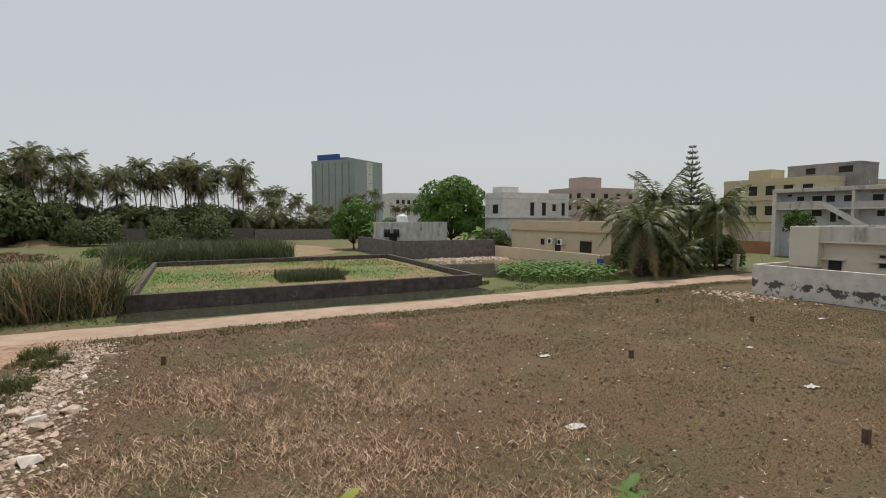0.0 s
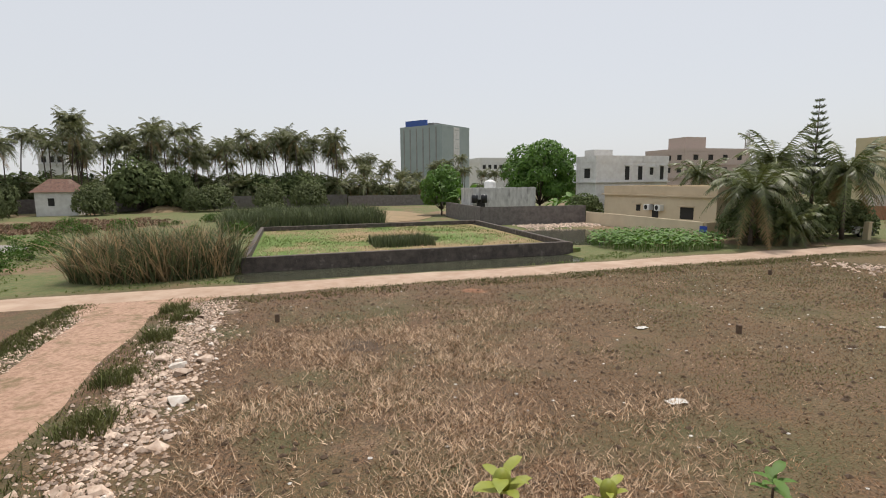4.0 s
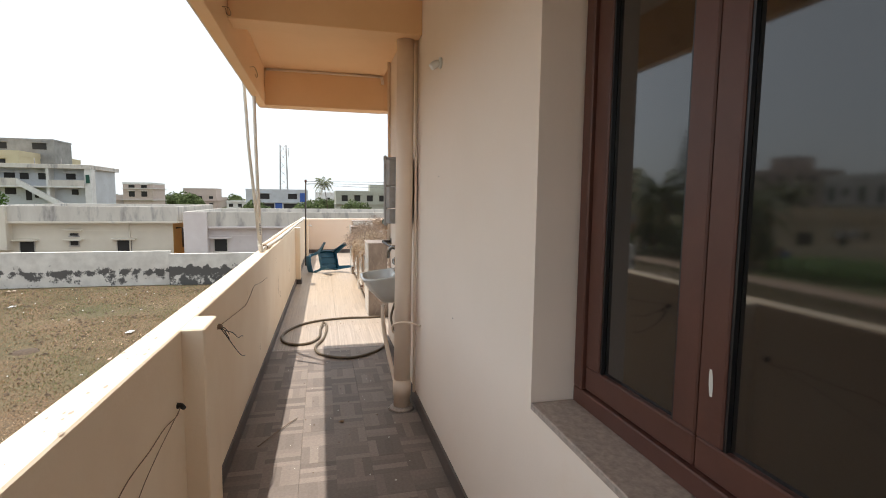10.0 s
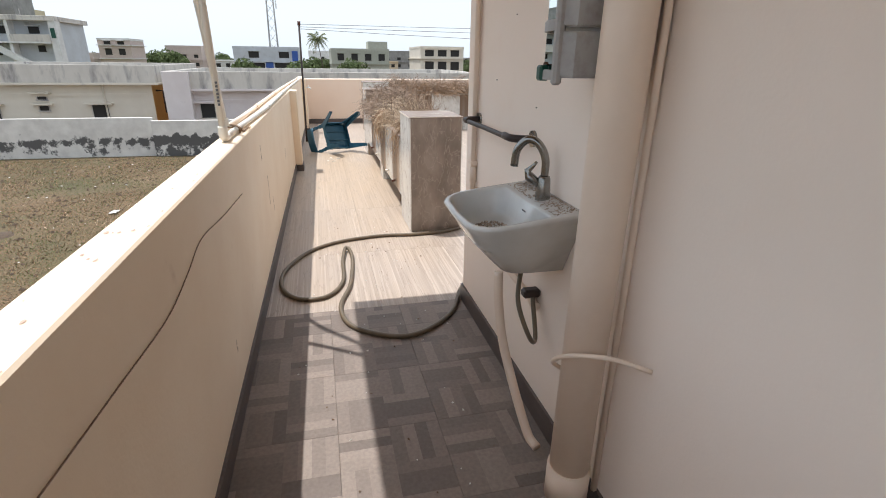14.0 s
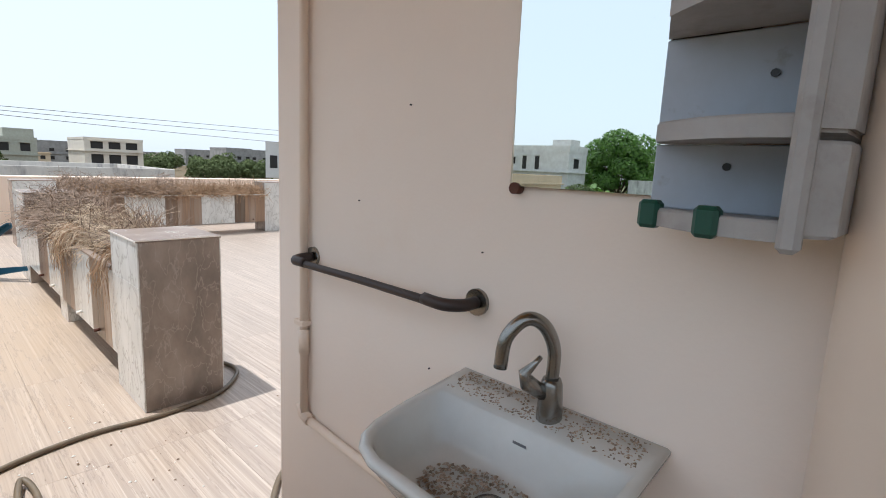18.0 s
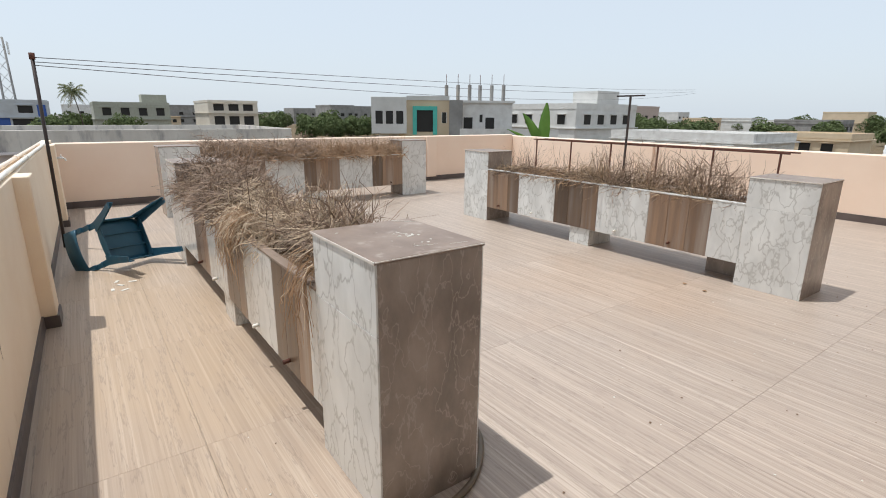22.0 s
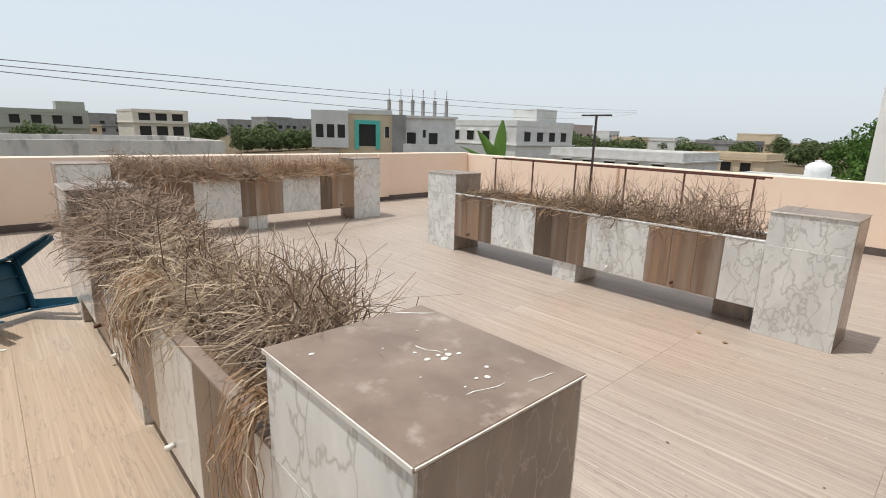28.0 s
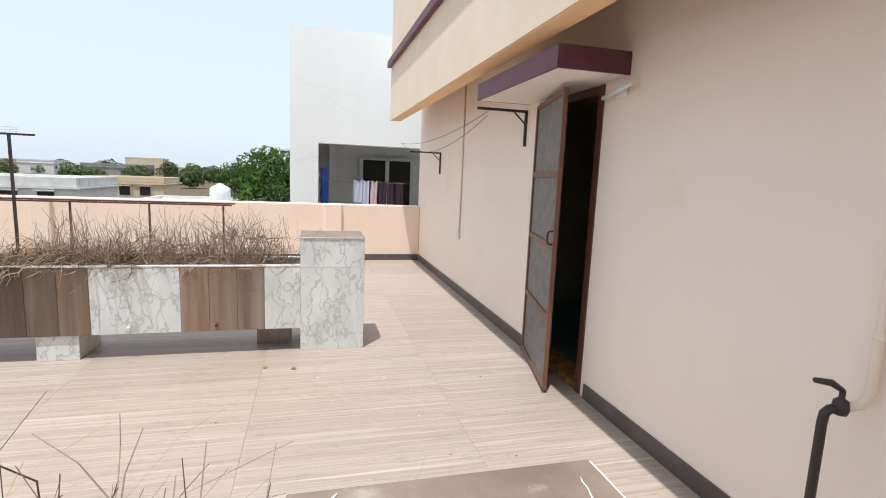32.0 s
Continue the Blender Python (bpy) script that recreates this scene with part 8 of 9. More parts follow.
def on_field(x, y):
    return x > -4.2 + 0.4 * math.sin(y) and y < 26.2 + 0.3 * math.sin(x)


blade_field(1, 190000, -4.4, 35, 2.0, 26.5, 0.05, 0.012, 2.0, lambda x, y: on_field(x, y) and patch(x, y, 0.3, 2) > -0.3, "brown_grass", "short brown withered grass over the field")
blade_field(2, 110000, -4.4, 35, 2.0, 26.5, 0.05, 0.011, 2.4, lambda x, y: on_field(x, y) and patch(x, y, 0.5, 12) + 0.25 * noise.noise((x * 2.2, y * 2.2, 1)) > 0.10 + 0.02 * max(0.0, x - 9), "dry_grass", "trampled pale dry grass in patches")
blade_field(3, 130000, -4.4, 35.3, 2.0, 26.5, 0.045, 0.013, 1.6, lambda x, y: on_field(x, y) and patch(x, y, 0.22, 9) + 0.03 * (x - 14) > 0.1, "field_green", "patches of green grass in the field")
blade_field(4, 90000, -1.8, 10.5, 2.5, 20.5, 0.12, 0.013, 1.8, lambda x, y: patch(x, y, 0.42, 31) + 0.5 * noise.noise((x * 1.7, y * 1.7, 8)) + 0.15 > 0.09 * abs(x - 3.5), "dry_grass", "flattened pale straw over the field", 1.1)
blade_field(5, 9000, -3, 42, 25.0, 27.0, 0.10, 0.015, 0.8, lambda x, y: patch(x, y, 0.5, 3) > -0.2, "field_green", "green grass along the road verge", 1.0)
blade_field(6, 22000, -9.2, -7.6, 0, 27, 0.11, 0.014, 1.0, lambda x, y: patch(x, y, 0.5, 6) > -0.15 + 0.5 * (x + 8.6), "field_green", "green grass beside the track", 1.0)
blade_field(7, 8000, -5.0, -3.0, 2, 27, 0.12, 0.014, 1.0, lambda x, y: patch(x, y, 0.55, 7) > 0.05, "field_green", "green grass beside the track", 1.0)
blade_field(8, 9000, -7.4, -5.2, 2, 26, 0.05, 0.010, 1.0, lambda x, y: patch(x, y, 0.9, 8) > 0.18 + 0.5 * abs(x + 6.3), "field_green", "sparse grass in the middle of the track", 1.0)


def stone_mesh(seed, flat):
    """An angular broken lump: the hull of a few random corners."""
    r = random.Random(seed)
    bm = bmesh.new()
    for _ in range(13):
        d = Vector((r.gauss(0, 1), r.gauss(0, 1), r.gauss(0, 1))).normalized()
        bm.verts.new((d.x * r.uniform(0.7, 1.2), d.y * r.uniform(0.6, 1.0), d.z * flat))
    bmesh.ops.convex_hull(bm, input=list(bm.verts))
    return mesh_of(bm, "stone", M["rock"])


stones = [stone_mesh(k, 0.55) for k in range(6)]
pale_stone = stone_mesh(9, 0.6)
pale_stone.materials[0] = M["white_stone"]
count = 0
for k in range(300):
    y = 6.5 + 17.5 * rnd.random() ** 1.7
    x = rnd.gauss(-3.1 + 0.04 * (y - 12), 0.6)
    if rnd.random() < 0.26:
        x = rnd.gauss(-8.05, 0.25)
    s = rnd.uniform(0.07, 0.19) * (1.7 if rnd.random() < 0.2 else 1.0)
    ob = new("stone", stones[k % 6] if k % 7 else pale_stone)
    ob.matrix_basis = pose(x, y, ground_height(x, y) + s * 0.12, rnd.uniform(-20, 20), rnd.uniform(-20, 20), rnd.uniform(0, 360)) @ Matrix.Diagonal((s, s, s, 1))
    tagged(ob, "pale broken rubble stone beside the track", "stone", "rubble along the track")


def scatter(n, test, size, flat, seed):
    """Many small irregular chips in one mesh."""
    r = random.Random(seed)
    vs, fs = [], []
    for _ in range(n):
        x, y = test(r)
        s = size * r.uniform(0.4, 1.6)
        z = ground_height(x, y) + 0.25 * s * flat
        i = len(vs)
        a0 = r.uniform(0, 6.28)
        for k in range(5):
            a = a0 + k * 1.2566
            vs.append((x + s * r.uniform(0.6, 1.1) * math.cos(a), y + s * r.uniform(0.5, 1.0) * math.sin(a), z))
        vs.append((x + r.uniform(-0.3, 0.3) * s, y, z + s * flat))
        fs += [(i + k, i + (k + 1) % 5, i + 5) for k in range(5)]
    return vs, fs


stuff("rubble_chips", scatter(4600, lambda r: (r.gauss(-3.1, 0.65), r.uniform(6, 26)), 0.055, 0.7, 3), "rock", "small pale rubble chips along the track", "rubble")
stuff("track_chips", scatter(1700, lambda r: (r.gauss(-8.0, 0.4), r.uniform(6, 26)), 0.05, 0.6, 4), "rock", "small stones along the track edge", "rubble")
stuff("field_litter", scatter(380, lambda r: (r.uniform(-2, 35), r.uniform(3, 26)), 0.045, 0.35, 5), "paper", "scraps of white litter in the field", "litter")
stuff("clods", scatter(2600, lambda r: (r.uniform(-2, 35), r.uniform(3, 26)), 0.07, 0.5, 6), "dark_soil", "dark earth clods and dung in the field", "clods")
stuff("pond_rubble", scatter(900, lambda r: (r.uniform(27, 37), r.gauss(55, 1.2)), 0.16, 0.7, 7), "rock", "heaps of broken brick beside the pond", "rubble")
stuff("wall_rubble", scatter(170, lambda r: (r.gauss(34.0, 1.0), r.gauss(21.8, 1.6)), 0.12, 0.6, 8), "rock", "rubble by the end of the stained wall", "rubble")
for x, y, s in ((12.8, 15.9, 0.22), (9.5, 10.5, 0.25), (18.0, 9.4, 0.22), (21.0, 13.2, 0.15), (30.0, 15.0, 0.2), (24.0, 8.0, 0.2)):
    bm = bmesh.new()
    bmesh.ops.create_grid(bm, x_segments=5, y_segments=4, size=s)
    for v in bm.verts:
        v.co.z = 0.05 + 0.06 * noise.noise((v.co.x * 9 + x, v.co.y * 9 + y, 0))
        v.co.y *= 0.6
    solid("plastic_bag", bm, M["paper"], "crumpled white plastic bag lying in the field", "bag", (x, y, ground_height(x, y)), "litter bags")


def mound(x, y, r, h, mat, label):
    bm = bmesh.new()
    bmesh.ops.create_grid(bm, x_segments=14, y_segments=14, size=r)
    for v in bm.verts:
        d = v.co.length / r
        n = noise.noise((v.co.x * 1.4 + x, v.co.y * 1.4 + y, 0))
        v.co.z = h * max(-0.2, (1 - d * d) + 0.5 * n) - 0.03
    return solid("soil_mound", bm, M[mat], label, "soil", (x, y, ground_height(x, y)), "soil patches")


mound(2.6, 17.6, 1.5, 0.05, "dark_soil", "dark burnt patch of soil in the field")
mound(-23.8, 116.5, 4.2, 1.1, "plot", "pale heap of dry earth before the compound wall")
mound(9.3, 24.0, 1.0, 0.05, "red_soil", "reddish bare soil patch")
mound(22.0, 10.5, 0.5, 0.10, "dark_soil", "low dark dung heap")
# low wall and bush beside the track
structure("wall_track_side", boxes([(-9.45, -9.2, 0.0, 20.8, G - 0.3, -2.85)], 0.02), M["old_concrete_light"], "low rough cement wall beside the track")
bsh = thing("thorn_bush", "large thorny bush of bare brown twigs with green shoots", "bush", (-12.0, 14.6, G))


def bush_top(y):
    """Height of the thicket along the wall, from its middle (y = 0)."""
    if y < 2.0:
        return 4.55
    return 4.55 - 3.0 * min(1.0, (y - 2.0) / 4.2)


blobs = []
for _ in range(110):
    y = rnd.uniform(-9.0, 6.2)
    u = rnd.uniform(0.05, 0.88)
    z = bush_top(y) * u
    blobs.append((Vector((rnd.uniform(-2.2, 2.75 - 1.1 * u * u), y, z)), (0.8, 0.85, 0.6)))
vs, fs = [], []
for _ in range(64000):
    c, r = rnd.choice(blobs)
    p = c + Vector((rnd.gauss(0, 0.55) * r[0], rnd.gauss(0, 0.55) * r[1], rnd.gauss(0, 0.55) * r[2]))
    if p.z < 0.03 or (p.x > 2.5 and p.z < 1.1) or p.x > 3.2:
        continue
    d = Vector((rnd.gauss(0, 1), rnd.gauss(0, 1), rnd.gauss(0.3, 0.8))).normalized() * rnd.uniform(0.2, 0.65)
    s = d.orthogonal().normalized() * rnd.uniform(0.006, 0.016)
    i = len(vs)
    m = p + d * 0.5 + Vector((rnd.gauss(0, 0.05), rnd.gauss(0, 0.05), 0.05))
    vs += [tuple(p - s), tuple(p + s), tuple(m + s * 0.8), tuple(m - s * 0.8), tuple(p + d)]
    fs += [(i, i + 1, i + 2, i + 3), (i + 3, i + 2, i + 4)]
ob = new("brushwood", from_lists("brushwood", vs, fs, M["scrub"]))
ob.parent = bsh
green = [b for b in blobs if b[0].z > bush_top(b[0].y) * 0.72 or noise.noise((b[0].x, b[0].y * 0.6, 3)) > 0.15]
ob = new("foliage", from_lists("foliage", *leaf_cloud(rnd, [(c + Vector((0.15, 0, 0.25)), (1.0, 1.05, 0.8)) for c, r in green], 36000, 0.06, 0.9), M["thorn_leaf"]))
ob.parent = bsh
for k, (x, y) in enumerate(((-3.9, 13.5), (-4.2, 16.5), (-4.0, 20.5), (-3.6, 23.2), (-4.6, 9.5), (-4.3, 24.8))):
    stuff("verge_tuft", blades(rnd, 420, x - 0.5, x + 0.5, y - 0.6, y + 0.6, 0.38, 0.016, None, 0.5), "field_green", "green weed tuft beside the track", "weeds")
# own compound wall below the balcony, with shrubs along it
structure("wall_own_compound", boxes([(-4, 30, 3.05, 3.2, G - 0.3, -2.3)], 0.015), M["parapet"], "low cream compound wall below the balcony")


def leaf_shrub(seed, x, y, z0, h, r, mat, big, label):
    rr = random.Random(seed)
    th = thing("shrub", label, "shrub", (x, y, z0), "shrubs below the balcony")
    tips = []
    for _ in range(12):
        a = rr.uniform(0, 6.28)
        t = Vector((r * rr.uniform(0.2, 0.9) * math.cos(a), r * rr.uniform(0.2, 0.9) * math.sin(a), h * rr.uniform(0.6, 1.0)))
        part("stem", tube(bmesh.new(), [(0, 0, 0), t * 0.5 + Vector((0, 0, h * 0.12)), t], [0.02, 0.012, 0.004], 5), M["bark"], th)
        tips.append(t)
    ob = new("leaves", from_lists("leaves", *leaf_cloud(rr, [(t, (r * 0.42, r * 0.42, h * 0.16)) for t in tips], 2600, big, 0.8), M[mat]))
    ob.parent = th


for k, (x, y, h, r, mat, b) in enumerate(((6.4, 2.35, 2.3, 0.75, "leaf", 0.04), (8.4, 2.5, 2.7, 0.72, "grey_leaf", 0.05), (10.2, 2.4, 2.2, 0.8, "leaf", 0.045), (13.6, 2.5, 2.6, 1.0, "leaf_bright", 0.045), (12.0, 2.5, 1.9, 0.8, "leaf", 0.045), (16.5, 2.4, 2.0, 0.8, "leaf", 0.05))):
    leaf_shrub(80 + k, x, y, G, h, r, mat, b, "leafy green shrub growing by the compound wall")


def tip_plant(seed, x, y, top, leaf_len, mat, label):
    """A thin stem from the garden with a spray of long leaves at its tip."""
    rr = random.Random(seed)
    th = thing("garden_plant", label, "plant", (x, y, G), "plants below the balcony")
    h = top - G
    part("stem", tube(bmesh.new(), [(0, 0, 0), (0.04, 0.02, h * 0.5), (0, 0, h - 0.1)], [0.022, 0.014, 0.006], 6), M["bark"], th)
    for k in range(9):
        a, lift = k * 2.4, rr.uniform(0.1, 0.9)
        d = Vector((math.cos(a), math.sin(a), lift)).normalized()
        s = Vector((-math.sin(a), math.cos(a), 0))
        L = leaf_len * rr.uniform(0.7, 1.1)
        p = Vector((0, 0, h - 0.12 + 0.01 * k))
        vs = [tuple(p)]
        for t, w in ((0.3, 0.16), (0.6, 0.17), (0.85, 0.09)):
            c = p + d * L * t - Vector((0, 0, 0.35 * L * t * t))
            vs += [tuple(c + s * w * L), tuple(c - Vector((0, 0, 0.03 * L))), tuple(c - s * w * L)]
        vs.append(tuple(p + d * L - Vector((0, 0, 0.4 * L))))
        fs = [(0, 1, 2), (0, 2, 3), (1, 4, 5, 2), (2, 5, 6, 3), (4, 7, 8, 5), (5, 8, 9, 6), (7, 10, 8), (8, 10, 9)]
        ob = new("leaf", from_lists("leaf", vs, fs, M[mat], True))
        ob.parent = th


tip_plant(1, 0.49, 2.85, 0.43, 0.17, "leaf_bright", "thin garden plant with a spray of bright leaves")
tip_plant(2, 1.36, 2.7, 0.53, 0.16, "leaf_yellow", "thin garden plant with yellow-green leaves at its tip")
tip_plant(3, 1.84, 2.7, 0.38, 0.12, "leaf_yellow", "thin garden plant with yellow-green leaves at its tip")
tip_plant(4, 2.75, 2.7, 0.26, 0.14, "leaf_bright", "thin garden plant with a spray of bright leaves")
for x, y, z in ((1.36, 2.7, 0.47), (1.84, 2.7, 0.33)):
    bm = lathe(bmesh.new(), [(0.004, -0.055), (0.022, -0.04), (0.034, -0.012), (0.036, 0.012), (0.026, 0.036), (0.008, 0.05)], 14)
    solid("unripe_fruit", bm, M["leaf_yellow"], "pale green unripe fruit at a plant's tip", "fruit", (x, y, z), "unripe fruit")
dw = new("dry_brush", from_lists("dry_brush", *blades(random.Random(5), 520, 0.30, 1.1, 2.6, 2.95, 3.7, 0.005, G, 0.06), M["scrub"]))
tagged(dw, "tangle of dry grey twigs below the balcony", "twigs", kind="stuff")
# broad-leaved pond plants
rr = random.Random(44)
vs, fs = [], []
for _ in range(2600):
    x, y = rr.uniform(24.5, 35.5), rr.uniform(31.2, 41.5)
    if ((x - 30) / 5.4) ** 2 + ((y - 36) / 5.3) ** 2 > 1:
        continue
    h = rr.uniform(0.5, 1.15)
    a, s = rr.uniform(0, 6.28), rr.uniform(0.10, 0.22)
    d, e = Vector((math.cos(a), math.sin(a), -0.35)), Vector((-math.sin(a), math.cos(a), 0))
    p = Vector((x, y, G + h))
    i = len(vs)
    vs += [tuple(p), tuple(p + d * s + e * s * 0.8), tuple(p + d * s * 2.1), tuple(p + d * s - e * s * 0.8), (x - 0.012, y, G), (x + 0.012, y, G)]
    fs += [(i, i + 1, i + 2, i + 3), (i + 4, i + 5, i)]
stuff("taro_patch", (vs, fs), "leaf_bright", "thick patch of broad-leaved green pond plants", "plants")

# ---- small far things ----
def lattice_tower(name, label, x, y, h, w, base):
    th = thing(name, label, "tower", (x, y, base))
    for sx, sy in ((-1, -1), (1, -1), (1, 1), (-1, 1)):
        part("leg", tube(bmesh.new(), [(sx * w, sy * w, 0), (sx * w * 0.7, sy * w * 0.7, h)], 0.13, 5), M["concrete"], th)
    bm = bmesh.new()
    n = 9
    for k in range(n):
        z0, z1 = h * k / n, h * (k + 1) / n
        for (ax, ay), (bx, by) in (((-1, -1), (1, -1)), ((1, -1), (1, 1)), ((1, 1), (-1, 1)), ((-1, 1), (-1, -1))):
            f0, f1 = w * (1 - 0.3 * k / n), w * (1 - 0.3 * (k + 1) / n)
            tube(bm, [(ax * f0, ay * f0, z0), (bx * f1, by * f1, z1)], 0.05, 4)
    part("bracing", bm, M["concrete"], th)
    for k in range(3):
        part("antenna_panel", boxes([(-w - 0.5 + k * 0.9, -w - 0.1 + k * 0.9, -w - 0.4, -w - 0.2, h - 3.0, h - 0.8)]), M["white_plastic"], th)


lattice_tower("cell_tower", "grey steel lattice phone mast", 136, 9.8, 18.5, 1.0, G)
lattice_tower("phone_mast", "slender far phone mast", 112.7, 101.6, 17, 0.4, G)
tank = thing("water_tank", "ribbed white plastic roof water tank", "tank", (14.4, -30.2, -0.55), "water tanks")
part("body", lathe(bmesh.new(), [(0.55, 0), (0.58, 0.1), (0.54, 0.2), (0.58, 0.3), (0.54, 0.4), (0.58, 0.5), (0.54, 0.6), (0.56, 0.75), (0.42, 0.9), (0.2, 0.98)], 20), M["white_plastic"], tank)
part("lid", lathe(bmesh.new(), [(0.2, 0.98), (0.2, 1.05), (0.05, 1.07)], 14), M["white_plastic"], tank)
building("house", "low blue-edged flat roof below the white water tank", 10.0, 19, -36, -27, -0.55, "white_wall", (), (), 0.2)
copy_thing(tank, pose(29.0, 69.5, 0.4) @ Matrix.Scale(1.5, 4))
for x, y in ((25.5, 66.6), (26.8, 66.3)):
    bk = thing("water_tank", "small black plastic water tank", "tank", (x, y, -1.3), "water tanks")
    part("body", lathe(bmesh.new(), [(0.45, 0), (0.45, 1.0), (0.3, 1.15)], 14), M["black_plastic"], bk)
for k in range(6):
    x, y = 56.8 + 0.6 * (k % 3), -41.2 + 1.15 * k
    col = thing("rebar_column", "unfinished concrete roof column with rebar", "column", (*(TURN @ Vector((x, y, 2.7)))[:], ), "rooftop columns")
    part("stub", boxes([(-0.14, 0.14, -0.14, 0.14, 0, 1.9)]), M["concrete"], col)
    part("rebar", tube(bmesh.new(), [(0, 0, 1.9), (0, 0, 3.0)], 0.03, 4), M["rust"], col)
ac = thing("air_conditioner", "white outdoor air conditioner unit on the cream house", "air conditioner", (39.2, 47.9, -1.7), "air conditioners")
part("case", boxes([(-0.3, 0.3, -0.45, 0.45, 0, 0.65)], 0.02), M["white_plastic"], ac)
part("grille", tube(bmesh.new(), [(-0.31, 0.05, 0.33), (-0.30, 0.05, 0.33)], 0.26, 16), M["dark_open"], ac)
copy_thing(ac, pose(39.2, 46.2, -1.7))
ban = thing("banana_plant", "banana plant with two upright green leaves behind the parapet", "plant", (16.6, -8.75, G))
part("stem", tube(bmesh.new(), [(0, 0, 0), (0, 0, 4.0), (0, 0, 4.7)], [0.12, 0.08, 0.03], 8), M["leaf"], ban)
for k, (dx, dy, h, w) in enumerate(((-0.12, 0.05, 5.5, 0.21), (0.62, 0.10, 5.5, 0.2), (1.1, 0.2, 5.1, 0.18))):
    vs, fs = [], []
    for i in range(9):
        t = i / 8
        c = Vector((dx * t ** 1.4, dy * t, 4.2 + (h - 4.2) * t - 0.25 * t * t * (k > 0)))
        ww = w * math.sin(math.pi * min(0.98, 0.08 + 0.9 * t)) ** 0.7
        vs += [tuple(c + Vector((-ww, 0.06 * ww, 0))), tuple(c + Vector((0, 0.05, 0))), tuple(c + Vector((ww, -0.06 * ww, 0)))]
    for i in range(8):
        q = i * 3
        fs += [(q, q + 1, q + 4, q + 3), (q + 1, q + 2, q + 5, q + 4)]
    ob = new("leaf", from_lists("leaf", vs, fs, M["leaf_bright"], True))
    ob.parent = ban
# scattered far town to the east and south
TOWN = random.Random(8)
for k in range(56):
    a = radians(-80 + k * 2.5 + TOWN.uniform(-2, 2))
    d = TOWN.uniform(150, 300)
    x, y = 10 + d * math.cos(a), d * math.sin(a)
    w, dp, hh = TOWN.uniform(9, 18), TOWN.uniform(8, 14), TOWN.choice((-0.4, 0.4, 1.2, 2.8, 3.4, 3.8)) + d * 0.004
    building("town_house", TOWN.choice(("pale far town house with flat roof", "cream far town house with flat roof", "grey far town house with flat roof")), x, x + w, y, y + dp, hh, TOWN.choice(("far_white", "far_white", "white_wall", "cream_trim", "pink_wall", "concrete")), (0.0,), window_row("w", y, y + dp, 3, -1.8, -0.7, 1.3) + window_row("w", y, y + dp, 3, 0.8 if hh > 2 else -1.8, 1.8 if hh > 2 else -0.7, 1.3)[:3 if hh > 2 else 0], 0.5)
for k in range(110):
    a = radians(-85 + k * 1.4 + TOWN.uniform(-1, 1))
    d = TOWN.uniform(110, 300)
    if -15 < math.degrees(a) < 26 and d < 150:
        d += 50
    copy_thing(bush[k % 3], pose(10 + d * math.cos(a), d * math.sin(a), G, 0, 0, TOWN.uniform(0, 360)) @ Matrix.Scale(TOWN.uniform(0.6, 1.15), 4))
stuff("track_pebbles", scatter(3200, lambda r: (r.uniform(-7.8, -4.9), r.uniform(3, 26)), 0.024, 0.5, 14), "rock", "small loose pebbles on the dirt track", "pebbles")
stuff("road_pebbles", scatter(900, lambda r: (r.uniform(-12, 46), r.uniform(26.8, 29.8)), 0.03, 0.5, 15), "rock", "small loose stones on the sandy road", "pebbles")


def ragged(cx, cy, rx, ry, k):
    return lambda x, y: ((x - cx) / rx) ** 2 + ((y - cy) / ry) ** 2 < 1 + 0.7 * noise.noise((x * 0.35, y * 0.35, k))


stuff("withered_plants", blades(random.Random(70), 9000, -44, -10, 64, 98, 0.42, 0.09, G - 0.03, 1.0, ragged(-27, 80, 11, 12, 1)), "hyacinth", "brown patch of withered pond plants in the meadow", "plants")
stuff("pond_leaves", blades(random.Random(71), 4200, -50, -22, 56, 70, 0.34, 0.09, G - 0.03, 1.0, ragged(-36, 62.5, 9.5, 4.0, 2)), "leaf_bright", "bright green patch of pond leaves in the meadow", "plants")
stuff("meadow_grass", blades(random.Random(72), 14000, -40, -2, 30.2, 56, 0.14, 0.035, None, 0.9, lambda x, y: patch(x, y, 0.2, 41) > -0.05), "grass", "short green grass across the road", "grass")
stuff("ditch_grass", blades(random.Random(73), 2200, 14, 26, 30.0, 33.8, 0.2, 0.02, None, 0.7, lambda x, y: patch(x, y, 0.4, 44) > 0.1), "grass", "green grass beside the ditch", "grass")
gr = bmesh.new()
v = [gr.verts.new(c) for c in ((-70.3, 107.2, 5.9), (-53.2, 107.2, 5.9), (-53.2, 120.6, 5.9), (-70.3, 120.6, 5.9), (-70.3, 114, 8.3), (-53.2, 114, 8.3))]
for f in ((0, 1, 5, 4), (2, 3, 4, 5), (1, 2, 5), (3, 0, 4), (3, 2, 1, 0)):
    gr.faces.new([v[i] for i in f])
solid("godown_roof", gr, M["old_tile"], "brown sloping roof on the old godown", "roof")
structure("wall_red_compound", boxes([(75, 75.25, 42.0, 49.5, G - 0.2, -2.05)]), M["red_brick_wall"], "orange-red low wall beyond the road's end")
structure("wall_grey_compound", boxes([(75.6, 75.9, 40.5, 50, G - 0.2, -0.6)]), M["roof_edge"], "stained grey wall behind the orange one")
sign = thing("wall_sign", "small blue sign board on the cream compound wall", "sign", (37.19, 37.9, -3.0))
part("board", boxes([(-0.03, 0.0, -0.45, 0.45, -0.35, 0.35)], 0.01), M["sign_blue"], sign)
gpost = thing("gate_post", "yellowish masonry gate post beside the road", "post", (49.3, 31.9, G))
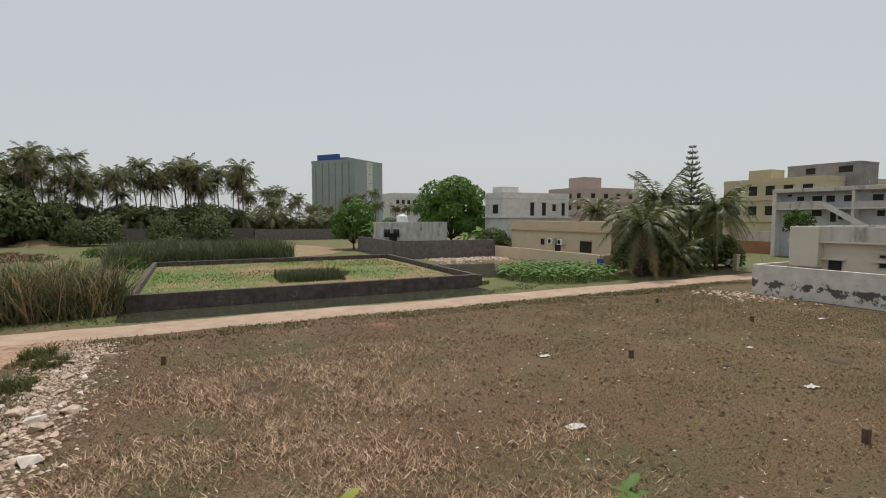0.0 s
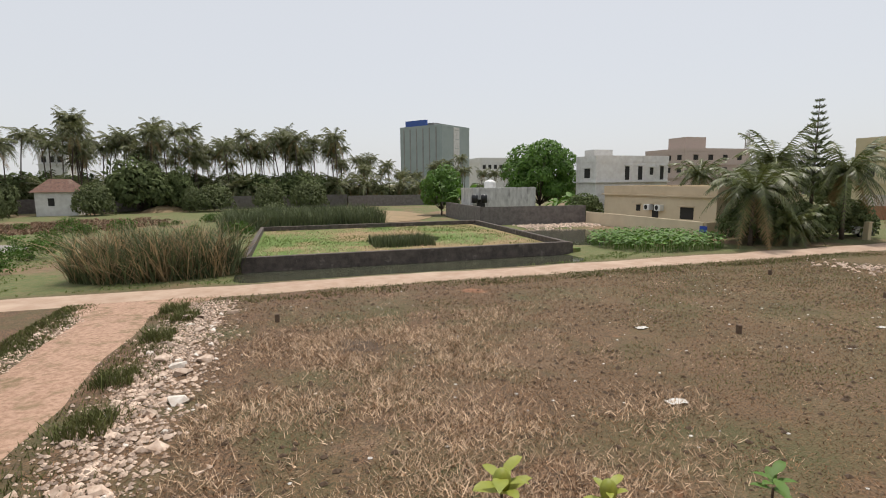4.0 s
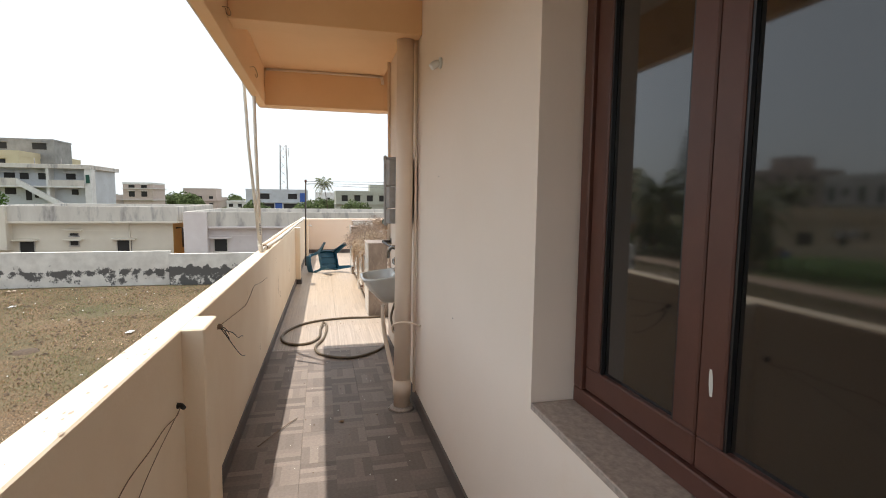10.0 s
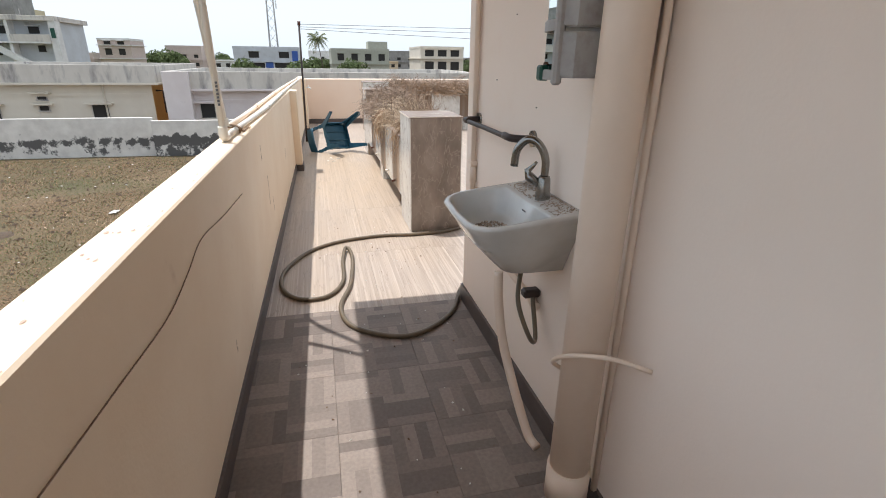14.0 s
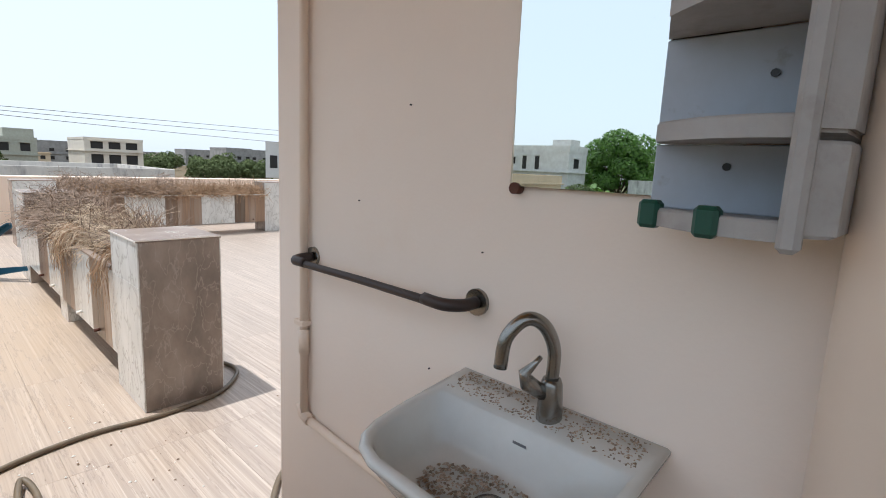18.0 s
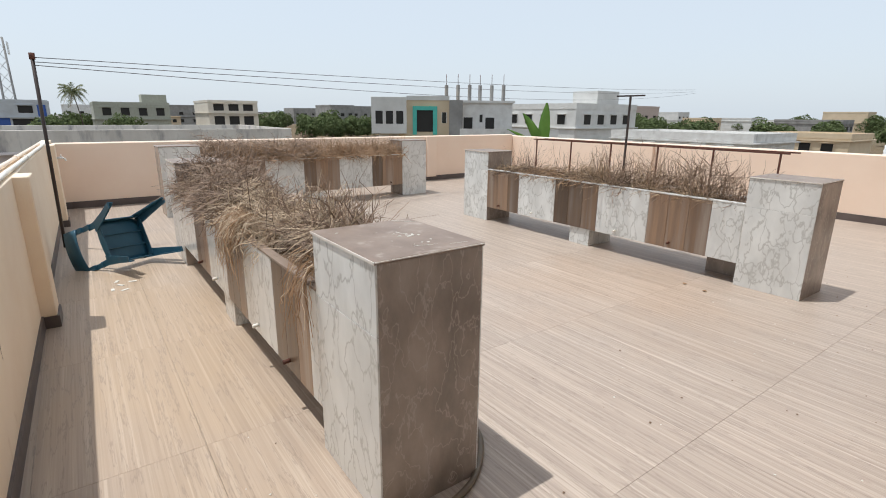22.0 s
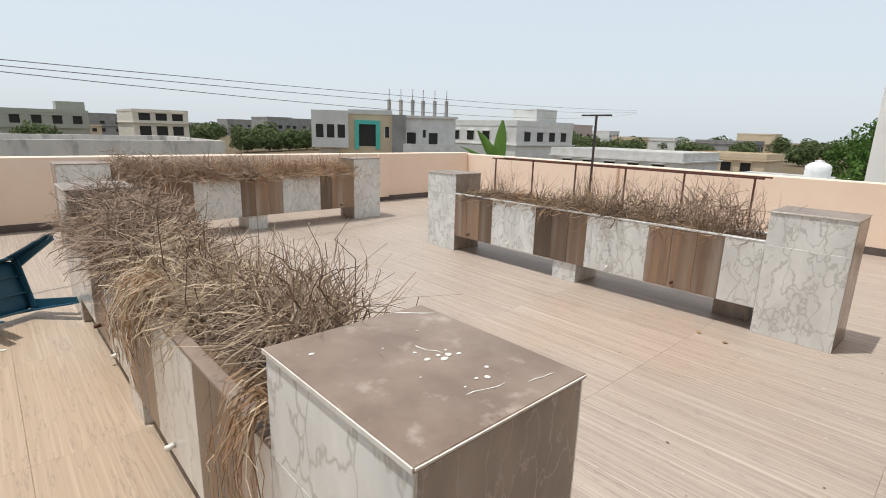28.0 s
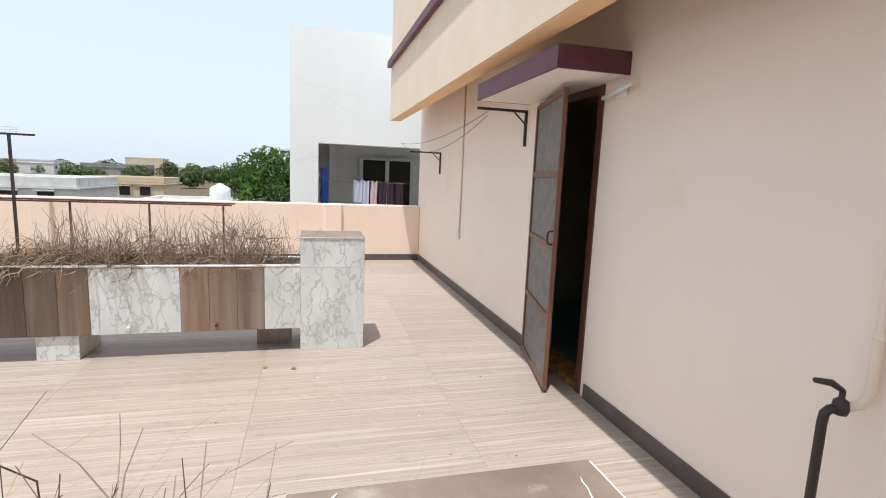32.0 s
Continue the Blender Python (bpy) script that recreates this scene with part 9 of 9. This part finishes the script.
part("shaft", boxes([(-0.22, 0.22, -0.22, 0.22, -0.1, 1.5)], 0.02), M["yellow_wall"], gpost)
part("cap", boxes([(-0.27, 0.27, -0.27, 0.27, 1.5, 1.6)], 0.02), M["yellow_wall"], gpost)
slim = leafy_tree(39, 5.9, 1.5, "leaf", 1600, 0.13, "small leafy tree behind the bungalow", trunk_h=0.62)
slim.matrix_basis = pose(56, 29.9, G)


def parked_car(x, y, rz):
    """A small hatchback: shaped body, glazed cabin, wheels, lamps."""
    th = thing("car", "small white hatchback parked under the palms", "car", (x, y, G), rz=rz)
    bm = bmesh.new()
    prof = ((-1.85, 0.35), (-1.88, 0.75), (-1.7, 0.92), (-0.95, 1.0), (1.55, 1.02), (1.78, 0.8), (1.8, 0.35))
    sides = [[bm.verts.new((px, sy * 0.78, pz)) for px, pz in prof] for sy in (-1, 1)]
    n = len(prof)
    for k in range(n):
        bm.faces.new((sides[0][k], sides[0][(k + 1) % n], sides[1][(k + 1) % n], sides[1][k]))
    bm.faces.new(sides[0])
    bm.faces.new(sides[1][::-1])
    bmesh.ops.bevel(bm, geom=list(bm.edges), offset=0.05, segments=2, affect='EDGES', clamp_overlap=True)
    body = part("body", bm, M["car_white"], th)
    bm = bmesh.new()
    low = [bm.verts.new(c) for c in ((-1.0, -0.72, 0.98), (1.5, -0.72, 0.98), (1.5, 0.72, 0.98), (-1.0, 0.72, 0.98))]
    top = [bm.verts.new(c) for c in ((-0.35, -0.58, 1.46), (1.2, -0.58, 1.46), (1.2, 0.58, 1.46), (-0.35, 0.58, 1.46))]
    for k in range(4):
        bm.faces.new((low[k], low[(k + 1) % 4], top[(k + 1) % 4], top[k]))
    part("cabin_glass", bm, M["dark_glass"], th, "dark car windows")
    part("roof", boxes([(-0.4, 1.25, -0.6, 0.6, 1.45, 1.50)], 0.02), M["car_white"], th)
    for wx in (-1.15, 1.15):
        for wy in (-0.74, 0.74):
            w = part("wheel", tube(bmesh.new(), [(wx, wy - 0.09, 0.29), (wx, wy + 0.09, 0.29)], 0.29, 18), M["tyre"], th)
            part("rim", tube(bmesh.new(), [(wx, wy - 0.095, 0.29), (wx, wy + 0.095, 0.29)], 0.17, 14), M["chrome"], w)
    for sy in (-0.55, 0.55):
        part("headlight", boxes([(-1.9, -1.8, sy - 0.14, sy + 0.14, 0.66, 0.78)], 0.02), M["chrome"], th)


parked_car(52.2, 34.6, 8)
# ---- floor tiles ----
def tile_field(parent, name, x0, x1, y0, y1, w, h, mat, first=0.0):
    """Tiles of w x h on a grid, cut at the edges; alike tiles share a mesh."""
    cache = {}
    y = y0
    while y < y1 - 0.01:
        b = min(h, y1 - y)
        x = x0 - (w - first if first else 0)
        while x < x1 - 0.01:
            a0, a1 = max(x, x0), min(x + w, x1)
            key = (round(a1 - a0, 3), round(b, 3))
            if key not in cache:
                cache[key] = mesh_of(boxes([(0.0005, key[0] - 0.0005, 0.0005, key[1] - 0.0005, -0.012, 0.0)], 0.0004), name, M[mat])
            ob = new(name, cache[key])
            ob.location = (a0, y, 0.0)
            ob.parent = parent
            x += w
        y += h


floor = bpy.data.objects["floor"]
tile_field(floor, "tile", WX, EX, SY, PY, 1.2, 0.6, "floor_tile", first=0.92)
tile_field(floor, "balcony_tile", -2.2, WX, 0.0, PY + 0.02, 0.4, 0.4, "grey_tile")
